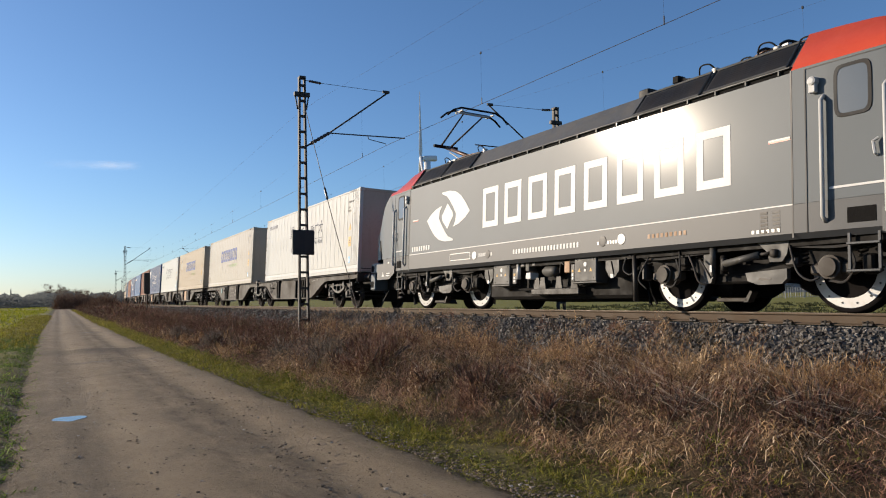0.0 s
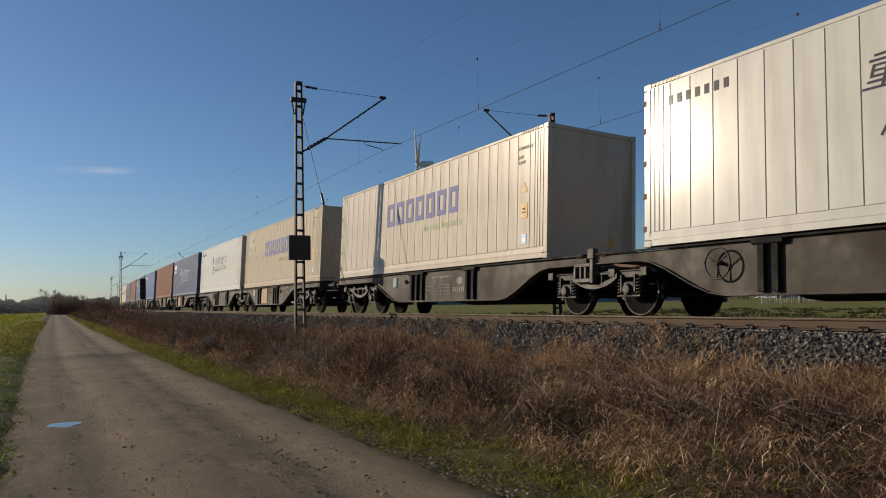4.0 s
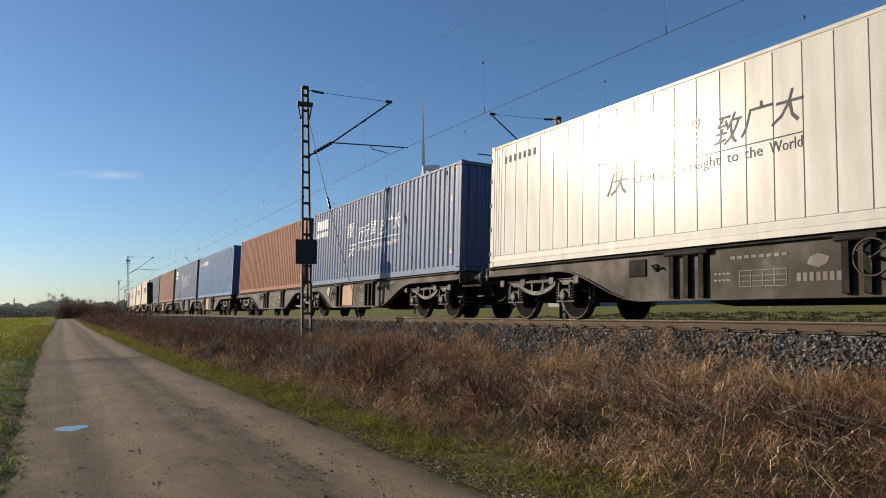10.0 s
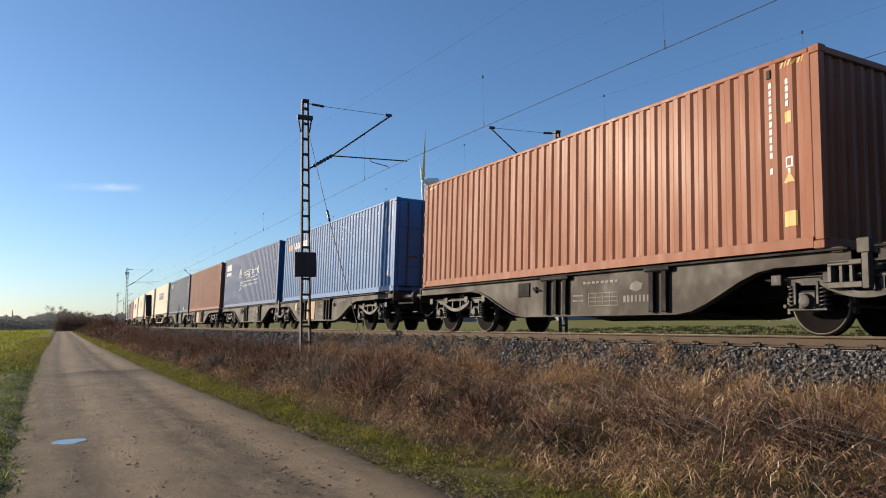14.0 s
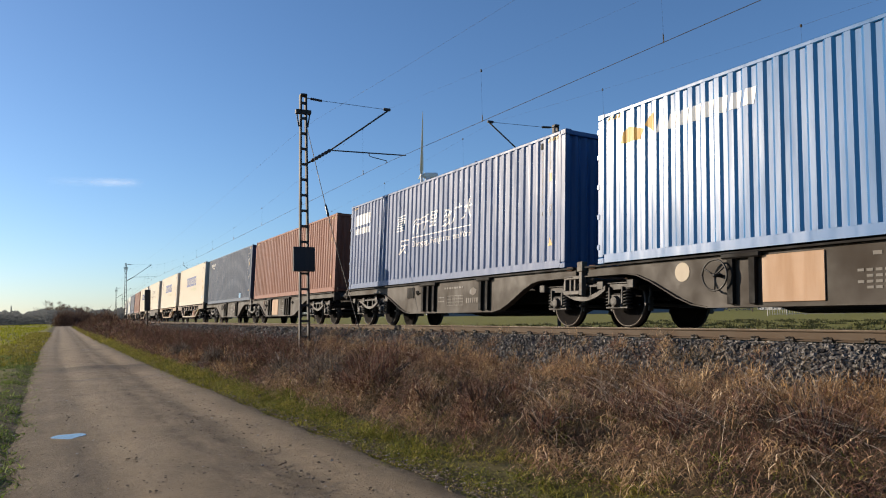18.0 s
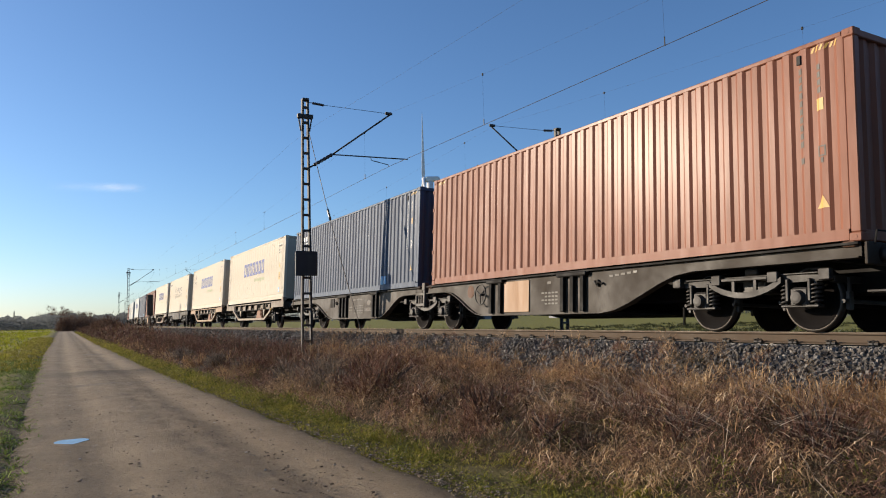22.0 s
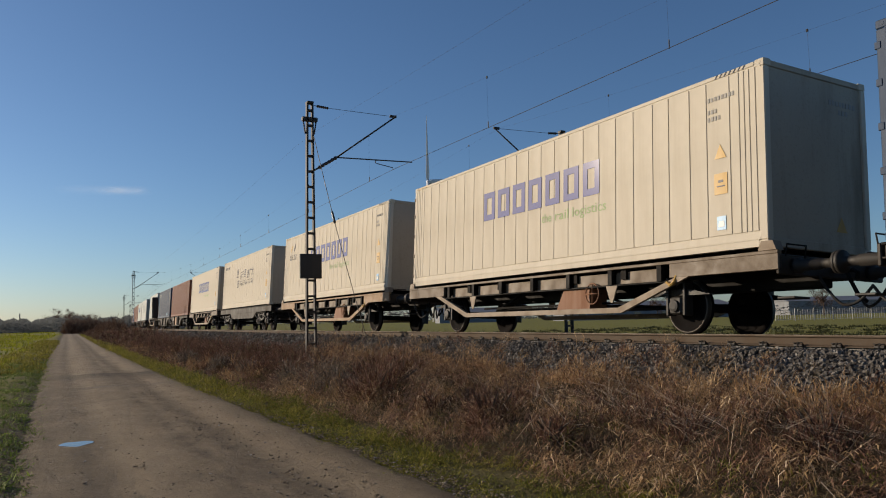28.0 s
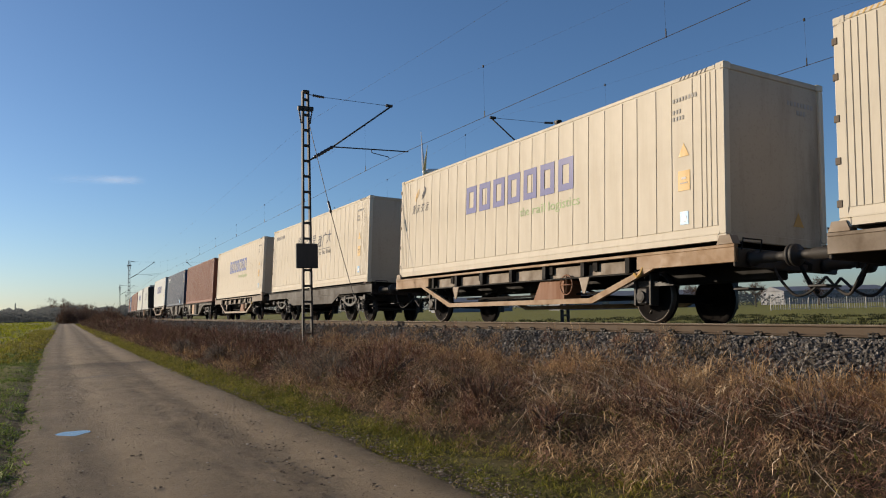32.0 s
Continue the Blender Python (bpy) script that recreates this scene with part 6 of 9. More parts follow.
        return [(m * a, m * b) for a, b in outer + inner]
    for m in (1, -1):
        lg = Shape().prism([(3.94 - a, 2.33 + b) for a, b in fin(m)], -1.510, -1.506, "x")
        part("emblem", lg, LOCO_WHITE, loco, "white curved emblem fin")
    part("emblem", Shape().prism([(3.94 - a, 2.33 + b) for a, b in ((0.0, 0.33), (0.27, 0.08), (0.30, -0.02), (0.0, -0.33), (-0.27, -0.08), (-0.30, 0.02))], -1.510, -1.506, "x"), LOCO_WHITE, loco, "white emblem lozenge")
    # the company's name as plain white blocks
    for i in range(8):
        y = 2.20 - i * 0.925
        part("brand_bar", shared("whiteframe", lambda: block_frame(0.66, 0.92, 0.135, LOCO_WHITE)), None, loco, "white block shape", at=pose(-1.508, y, 1.87))
    for k, (y, z, n, wd, hh, mat) in enumerate(((5.95, 1.53, 8, 1.12, 0.13, LOCO_WHITE), (0.9, 1.18, 22, 2.3, 0.10, LOCO_WHITE), (2.35, 1.20, 7, 0.62, 0.08, LOCO_WHITE), (-1.9, 1.18, 10, 0.7, 0.06, SILVER), (-3.2, 1.2, 9, 0.9, 0.07, TAN_MARK), (-5.3, 1.10, 6, 0.5, 0.05, SILVER))):
        mk = Shape()
        for i in range(n):
            mk.box(-1.511, -1.507, y - (i + 0.55) * wd / n, y - i * wd / n, z, z + hh)
        tagged(part("small_print", mk, mat, loco, "small pale bars"), kind="stuff")
    mk = Shape()
    for r in range(6):
        for c in range(2):
            mk.box(-1.511, -1.507, -5.45 - 0.2 * c - 0.12, -5.45 - 0.2 * c, 1.09 + 0.055 * r, 1.125 + 0.055 * r)
    tagged(part("data_print", mk, FADED_MARK, loco, "pale data table"), kind="stuff")
    mk = Shape()
    mk.box(-1.511, -1.507, 2.75, 3.75, 1.17, 1.185).box(-1.511, -1.507, 2.75, 3.75, 1.33, 1.345).box(-1.511, -1.507, 2.75, 2.765, 1.17, 1.345).box(-1.511, -1.507, 3.735, 3.75, 1.17, 1.345)
    part("data_frame", mk, SILVER, loco, "pale framed data field")
    for y, mat in ((2.55, SILVER), (1.95, LOUVRE), (-2.55, SILVER), (-2.05, LOUVRE)):
        part("filler_cap", Shape().lathe([(-1.518, 0.06), (-1.515, 0.095), (-1.50, 0.10)], (0, y, 1.24), "x", 16), mat, loco, "round filler cap")
    # frame and underfloor gear
    uf = Shape().box(-1.35, 1.35, -8.3, 8.3, 0.90, 1.0)
    uf.box(-1.1, 1.1, -2.45, 2.45, 0.22, 0.95, 0.06)
    part("underframe", uf, BLACK_STEEL, loco, "black underframe and transformer")
    for y0, y1 in ((1.21, 1.89), (-1.72, -1.07)):
        eb = part("equipment_box", Shape().box(-1.38, -1.0, y0, y1, 0.53, 0.99, 0.015).box(-1.40, -1.0, y0 - 0.03, y1 + 0.03, 0.50, 0.53, 0.006), UNDER_GREY, loco, "grey equipment box with warning marks")
        m = (y0 + y1) / 2
        part("round_sign", Shape().lathe([(-1.384, 0.045), (-1.381, 0.047)], (0, m, 0.86), "x", 14), LOCO_WHITE, eb)
        part("white_sign", Shape().box(-1.384, -1.380, m - 0.025, m + 0.025, 0.72, 0.77), LOCO_WHITE, eb)
        for d in (-0.17, 0.17):
            part("warning_triangle", Shape().prism([(m + d - 0.04, 0.72), (m + d + 0.04, 0.72), (m + d, 0.79)], -1.384, -1.380, "x"), YELLOW_MARK, eb)
        for d in (-1, 1):
            for z in (0.60, 0.94):
                part("latch", Shape().lathe([(-1.388, 0.012), (-1.38, 0.014)], (0, m + d * 0.25, z), "x", 8), LOUVRE, eb)
        side = part("label_plate", Shape().box(-1.36, -1.33, (0.97 if y0 > 0 else -1.05), (1.12 if y0 > 0 else -0.94), 0.54, 0.88, 0.006), UNDER_GREY, loco, "narrow plate with labels")
        for z, mt in ((0.58, LOCO_WHITE), (0.65, LOCO_WHITE), (0.72, YELLOW_MARK)):
            part("label", Shape().box(-1.364, -1.360, (1.01 if y0 > 0 else -1.02), (1.08 if y0 > 0 else -0.97), z, z + 0.05), mt, side)
    # sand hoppers with rounded bottoms and a white tag
    for y in (-2.14, 2.12):
        hp = part("sand_hopper", Shape().prism([(y - 0.18, 0.90), (y - 0.18, 0.70), (y - 0.08, 0.60), (y + 0.08, 0.60), (y + 0.18, 0.74), (y + 0.18, 0.90)], -1.36, -1.05, "x"), UNDER_GREY, loco, "grey hopper with a rounded bottom")
        part("tag", Shape().box(-1.368, -1.361, y - 0.04, y + 0.04, 0.575, 0.65), LOCO_WHITE, hp)
        part("seam", Shape().tube([(-1.365, y + 0.02, 0.88), (-1.365, y - 0.05, 0.64)], 0.012, 6), BLACK_STEEL, hp)
    for y0, y1, z0, z1, mat, lab in ((0.68, 0.80, 0.90, 1.0, UNDER_GREY, "small grey box"), (0.49, 0.63, 0.80, 1.0, UNDER_GREY, "small grey box"), (0.43, 0.62, 0.63, 0.77, LOCO_WHITE, "white sign plate"), (0.28, 0.40, 0.90, 0.99, UNDER_GREY, "small grey box"), (-0.90, -0.72, 0.72, 0.95, TAN_MARK, "brown junction box")):
        part("junction_box", Shape().box(-1.36, -1.15, y0, y1, z0, z1, 0.012), mat, loco, lab)
    part("air_cylinder", Shape().tube([(-1.34, 0.91, 0.64), (-1.34, 0.91, 0.98)], 0.05, 10), SILVER, loco, "upright pale cylinder", True)
    part("compressor", Shape().lathe([(-0.24, 0.05), (-0.22, 0.10), (-0.1, 0.11), (0.14, 0.11), (0.15, 0.08), (0.24, 0.07), (0.26, 0.04)], (-1.25, -0.15, 0.78), "y", 16), UNDER_GREY, loco, "cylindrical pump", True)
    cr = Shape().box(-1.30, -1.10, -1.1, 0.49, 0.30, 0.42, 0.01)
    for y in (-0.95, -0.45, 0.1, 0.3):
        cr.prism([(y - 0.10, 0.42), (y - 0.05, 0.66), (y + 0.08, 0.66), (y + 0.12, 0.42)], -1.28, -1.24, "x")
    part("cradle", cr, BOGIE_STEEL, loco, "dusty dark carrying cradle")
    for path, r in (([(-1.33, -0.55, 0.72), (-1.36, -0.62, 0.92), (-1.36, -0.72, 0.88)], 0.02), ([(-1.35, -2.5, 0.93), (-1.37, -2.45, 0.72), (-1.37, -2.6, 0.62), (-1.35, -2.7, 0.66)], 0.016), ([(-1.35, -2.3, 0.98), (-1.37, -2.5, 1.0), (-1.36, -2.68, 0.92)], 0.016)):
        part("hose", Shape().tube(bow(path), r, 6), RUBBER, loco, "black rubber hose", True)
    part("post", Shape().tube([(-1.34, -2.70, 0.95), (-1.34, -2.74, 0.15)], 0.045, 8), BOGIE_STEEL, loco, "dusty upright post", True)
    part("pipe_run", Shape().tube([(-1.15, -1.6, 0.55), (-1.2, -0.9, 0.42), (-1.2, 1.0, 0.42), (-1.15, 1.7, 0.6)], 0.03, 6).tube([(-1.0, -1.7, 0.36), (-1.0, 1.7, 0.36)], 0.045, 6), BLACK_STEEL, loco, "dark pipes")
    for yc in (-4.82, 4.85):
        fr = Shape()
        for d in (-1, 1):
            prof = [(-2.25, 0.72), (-2.1, 0.86), (-0.9, 0.86), (-0.5, 0.70), (0.5, 0.70), (0.9, 0.86), (2.1, 0.86), (2.25, 0.72), (2.0, 0.66), (0.95, 0.66), (0.55, 0.48), (-0.55, 0.48), (-0.95, 0.66), (-2.0, 0.66)]
            fr.prism(prof, min(d * 1.02, d * 1.18), max(d * 1.02, d * 1.18), "x")
        fr.box(-1.0, 1.0, -0.4, 0.4, 0.5, 0.85, 0.03)
        bf = part("bogie_frame", fr, BLACK_STEEL, loco, "black bogie frame", at=pose(0, yc, 0))
        for y in (-1.5, 1.5):
            ab = Shape().lathe([(-1.31, 0.004), (-1.31, 0.125), (-1.305, 0.13), (-1.27, 0.13), (-1.265, 0.165), (-1.0, 0.17)], (0, y, 0.60), "x", 16)
            ab.box(-1.22, -1.05, y - 0.32, y + 0.32, 0.50, 0.66, 0.03)
            part("axle_box", ab, UNDER_TAN, bf, "dusty brown axle box")
            for k in (-0.42, 0.42):
                sp = Shape()
                n = 50
                sp.tube([(-1.12 + 0.085 * math.cos(0.2 * math.pi * i), y + k + 0.085 * math.sin(0.2 * math.pi * i), 0.66 + 0.28 * i / n) for i in range(n + 1)], 0.018, 5)
                part("spring", sp, BLACK_STEEL, bf, "coil spring", True)
            part("brake_hose", Shape().tube(bow([(-1.25, y - 0.25, 0.9), (-1.32, y - 0.4, 0.62), (-1.3, y - 0.25, 0.4), (-1.25, y, 0.42)]), 0.018, 6), RUBBER, bf)
            part("sand_pipe", Shape().tube([(-0.95, y + (0.75 if y > 0 else -0.75), 0.8), (-0.85, y + (0.7 if y > 0 else -0.7), 0.3), (-0.8, y + (0.62 if y > 0 else -0.62), 0.12)], 0.025, 6), BLACK_STEEL, bf)
        for y in (-1.5, 1.5):
            part("traction_motor", Shape().box(-0.62, 0.62, y * 0.62 - 0.42, y * 0.62 + 0.42, 0.26, 0.88, 0.12), BLACK_STEEL, bf, "black traction motor")
        for k, (y, z, w, h) in enumerate(((-2.05, 0.62, 0.16, 0.26), (-0.95, 0.70, 0.2, 0.14), (1.05, 0.80, 0.18, 0.16), (1.95, 0.66, 0.1, 0.3))):
            part("bracket", Shape().box(-1.30, -1.10, y - w / 2, y + w / 2, z - h / 2, z + h / 2, 0.03), BOGIE_STEEL if k % 2 else BLACK_STEEL, bf)
        part("side_plate", Shape().prism([(0.42, 0.52), (0.46, 0.43), (0.55, 0.42), (0.60, 0.55), (0.60, 0.91), (0.42, 0.91)], -1.30, -1.22, "x"), UNDER_GREY, bf, "grey upright plate")
        vd = part("damper", Shape().tube([(-1.36, 0.36, 0.66), (-1.36, 0.36, 0.97)], 0.05, 10).tube([(-1.36, 0.36, 0.52), (-1.36, 0.36, 0.68)], 0.032, 10), UNDER_GREY, bf, "upright hydraulic damper", True)
        part("damper_label", Shape().box(-1.416, -1.408, 0.34, 0.38, 0.59, 0.70), LOCO_WHITE, vd)
        part("damper", Shape().tube([(-1.33, 0.18, 0.56), (-1.33, 0.18, 0.84)], 0.055, 10), BLACK_STEEL, bf, "short black damper", True)
        part("hanging_plate", Shape().prism([(-0.92, 0.46), (-0.84, 0.39), (-0.45, 0.38), (-0.26, 0.44), (-0.22, 0.56), (-0.92, 0.60)], -1.34, -1.26, "x"), UNDER_GREY, bf, "grey plate with a pale number bar")
        part("number_bar", Shape().box(-1.346, -1.341, -0.66, -0.46, 0.45, 0.48), FADED_MARK, bf)
        part("gusset", Shape().prism([(-0.98, 1.02), (-0.94, 0.80), (-0.86, 0.70), (-0.66, 0.70), (-0.60, 0.86), (-0.42, 1.02)], -1.36, -1.28, "x"), UNDER_GREY, bf, "grey curved bracket")
        for path, r in (([(-1.36, -0.98, 0.92), (-1.39, -1.12, 0.55), (-1.38, -1.30, 0.42), (-1.34, -1.42, 0.46)], 0.017), ([(-1.36, 0.85, 0.88), (-1.40, 0.72, 0.70), (-1.39, 0.62, 0.46), (-1.34, 0.5, 0.40)], 0.018), ([(-1.36, 1.05, 0.96), (-1.39, 1.02, 0.6), (-1.38, 1.14, 0.48)], 0.016), ([(-1.36, 0.62, 0.80), (-1.40, 0.48, 0.66), (-1.36, 0.40, 0.50)], 0.014), ([(-1.36, 1.75, 0.9), (-1.4, 1.95, 0.55), (-1.36, 1.8, 0.36)], 0.017)):
            part("hose", Shape().tube(bow(path), r, 6), RUBBER, bf, "black rubber hose", True)
        part("brake_beam", Shape().box(-1.0, -0.9, 0.02, 0.62, 0.15, 0.21, 0.01), UNDER_TAN, bf, "dusty brake beam")
        part("brake_block", Shape().prism([(0.02, 0.15), (0.10, 0.14), (-0.02, 0.32), (-0.06, 0.30)], -1.0, -0.86, "x"), BOGIE_STEEL, bf)
        part("cable_run", Shape().tube(bow([(-1.28, -2.1, 0.92), (-1.3, -1.6, 0.86), (-1.3, -0.6, 0.93), (-1.3, 0.6, 0.9), (-1.3, 1.6, 0.86), (-1.28, 2.1, 0.93)]), 0.022, 6), RUBBER, bf)
        part("guard_iron", Shape().tube([(-0.78, 2.25, 0.7), (-0.78, 2.35, 0.35), (-0.78, 2.3, 0.1)], 0.03, 6), BLACK_STEEL, bf)
        yd = Shape().tube([(-1.40, 0.10, 0.71), (-1.40, -0.52, 0.81)], 0.052, 12)
        yd2 = Shape().tube([(-1.40, -0.50, 0.807), (-1.38, -0.70, 0.83)], 0.025, 8).box(-1.42, -1.34, -0.80, -0.69, 0.76, 0.88, 0.02).box(-1.42, -1.30, 0.10, 0.17, 0.60, 0.80, 0.02)
        damper = part("yaw_damper", yd2, BOGIE_STEEL, bf, "long inclined yaw damper", True)
        part("cylinder", yd, UNDER_GREY, damper, "dusty grey cylinder", True)
        part("traction_rod", Shape().box(-1.2, -1.05, -0.6, 0.6, 0.42, 0.56, 0.03), BLACK_STEEL, bf)
        for y in (-1.5, 1.5):
            ws = shared("locows", lambda: wheelset_mesh(0.60, WHEEL_RUST, TREAD))
            ob = part("wheelset", ws, None, loco, "large wheelset with silver rims", at=pose(0, yc + y, 0.60))
            def rim():
                s = Shape()
                n = 40
                for d in (-1,):
                    s.add([(d * 0.832, r * math.cos(2 * math.pi * i / n), r * math.sin(2 * math.pi * i / n)) for r in (0.40, 0.535) for i in range(n)], [(i, (i + 1) % n, n + (i + 1) % n, n + i) for i in range(n)])
                return s.mesh("rim", RIM_PAINT)
            part("rim", shared("locorim", rim), None, ob, "silver brake disc ring")
            part("rim", shared("locorim", rim), None, ob, "silver brake disc ring", at=pose(0, 0, 0, 0, 0, 180))
            def bolts():
                s = Shape()
                for d in (-1, 1):
                    for i in range(14):
                        a = 2 * math.pi * i / 14
                        s.lathe([(d * 0.83, 0.016), (d * 0.842, 0.014)], (0, 0.475 * math.cos(a), 0.475 * math.sin(a)), "x", 6)
                return s.mesh("bolts", LOUVRE)
            part("bolts", shared("locobolts", bolts), None, ob, "dark bolt heads")
            wheels.append((ob, pose(0, yc + y, 0.60), 0.60))
    # roof gear: insulators, conductor rods, raised and folded pantograph
    for ys in ((5.6, 5.2, 4.8, 3.4), (-5.7, -5.2, -4.6, -4.0)):
        for k, y in enumerate(ys):
            for x in ((-0.75, 0.3) if k % 2 else (-0.45, 0.75)):
                ins = Shape()
                ins.lathe([(0.0, 0.07), (0.02, 0.07)] + [(0.03 + 0.015 * i, 0.045 if i % 2 else 0.075) for i in range(10)], (x, y, 3.90), "z", 10)
                part("roof_insulator", ins, CERAMIC, loco, "pale ribbed insulator", True)
        for k, y in enumerate(ys):
            x = -0.75 if k % 2 else -0.45
            part("roof_conductor", Shape().tube(bow([(x, y, 4.05), (x - 0.06, y + 0.10, 4.15), (x - 0.04, y + 0.30, 4.16), (x + 0.1, y + 0.45, 4.04)]), 0.014, 6), BLACK_STEEL, loco, "black looped roof cable", True)
        part("roof_conductor", Shape().tube(bow([(-0.60, ys[0], 4.06), (-0.66, (ys[0] + ys[-1]) / 2, 4.10), (-0.55, ys[-1] - 0.5, 4.02)]), 0.018, 6), COPPER, loco, "low roof conductor rod", True)
        part("roof_clamp", Shape().box(-0.72, -0.52, ys[1] - 0.16, ys[1] + 0.12, 4.05, 4.10, 0.012), SILVER, loco, "pale conductor clamp")
    part("roof_box", Shape().box(-0.95, -0.6, -2.62, -2.36, 3.90, 4.06, 0.02), RUBBER, loco, "small black roof box")
    part("roof_box", Shape().box(-0.25, 0.15, -0.62, -0.30, 3.93, 4.16, 0.03), RUBBER, loco, "black roof antenna box")
    part("roof_flap", Shape().prism([(-3.9, 3.92), (-3.22, 4.10), (-3.16, 4.10), (-3.16, 3.92)], -0.78, -0.72, "x").box(-0.84, -0.66, -3.24, -3.10, 4.02, 4.14, 0.01), BLACK_STEEL, loco, "folded dark roof arm")
    part("antenna", Shape().tube([(-0.4, 0.8, 3.93), (-0.4, 0.8, 4.15)], 0.02, 6), BLACK_STEEL, loco)
    pan = Shape().box(-0.5, 0.5, 4.95, 5.05, 4.12, 4.18).box(-0.5, 0.5, 5.75, 5.85, 4.12, 4.18).box(-0.5, -0.42, 4.95, 5.85, 4.12, 4.18).box(0.42, 0.5, 4.95, 5.85, 4.12, 4.18)
    pg = part("pantograph_base", pan, BLACK_STEEL, loco, "dark pantograph base")
    part("lower_arm", Shape().tube([(0, 5.15, 4.2), (0, 6.95, 4.86)], [0.06, 0.05], 8), COPPER, pg, "brown lower arm", True)
    part("control_rod", Shape().tube([(0.1, 5.75, 4.15), (0.1, 6.85, 4.70)], 0.02, 6), SILVER, pg)
    for x in (-0.32, 0.32):
        part("upper_arm", Shape().tube([(x * 0.5, 6.95, 4.88), (x, 5.3, 5.50)], [0.03, 0.022], 7), BLACK_STEEL, pg, "dark upper arm", True)
    part("knee", Shape().tube([(-0.4, 6.95, 4.87), (0.4, 6.95, 4.87)], 0.05, 8), BLACK_STEEL, pg)
    for y in (5.05, 5.45):
        part("contact_strip", Shape().tube([(-0.98, y, 5.30), (-0.80, y, 5.46), (-0.55, y, 5.56), (0.55, y, 5.56), (0.80, y, 5.46), (0.98, y, 5.30)], 0.028, 7), BLACK_STEEL, pg, "dark bowed collector strip", True)
    part("collector_frame", Shape().tube([(-0.5, 5.05, 5.5), (-0.5, 5.45, 5.5)], 0.03, 6).tube([(0.5, 5.05, 5.5), (0.5, 5.45, 5.5)], 0.03, 6).tube([(-0.5, 5.25, 5.47), (0.5, 5.25, 5.47)], 0.03, 6), SILVER, pg)
    fold = Shape().tube([(0, -5.1, 4.03), (0, -3.3, 4.10), (0.0, -5.0, 4.13)], 0.04, 7)
    for y in (-4.95, -5.35):
        fold.tube(bow([(-0.90, y, 4.02), (-0.78, y, 4.09), (-0.55, y, 4.13), (0.55, y, 4.13), (0.78, y, 4.09), (0.90, y, 4.02)]), 0.022, 7)
    part("folded_pantograph", fold, BLACK_STEEL, loco, "folded pantograph", True)
    movers.append((loco, 23.29 - 10.73, 0.0))


locomotive()

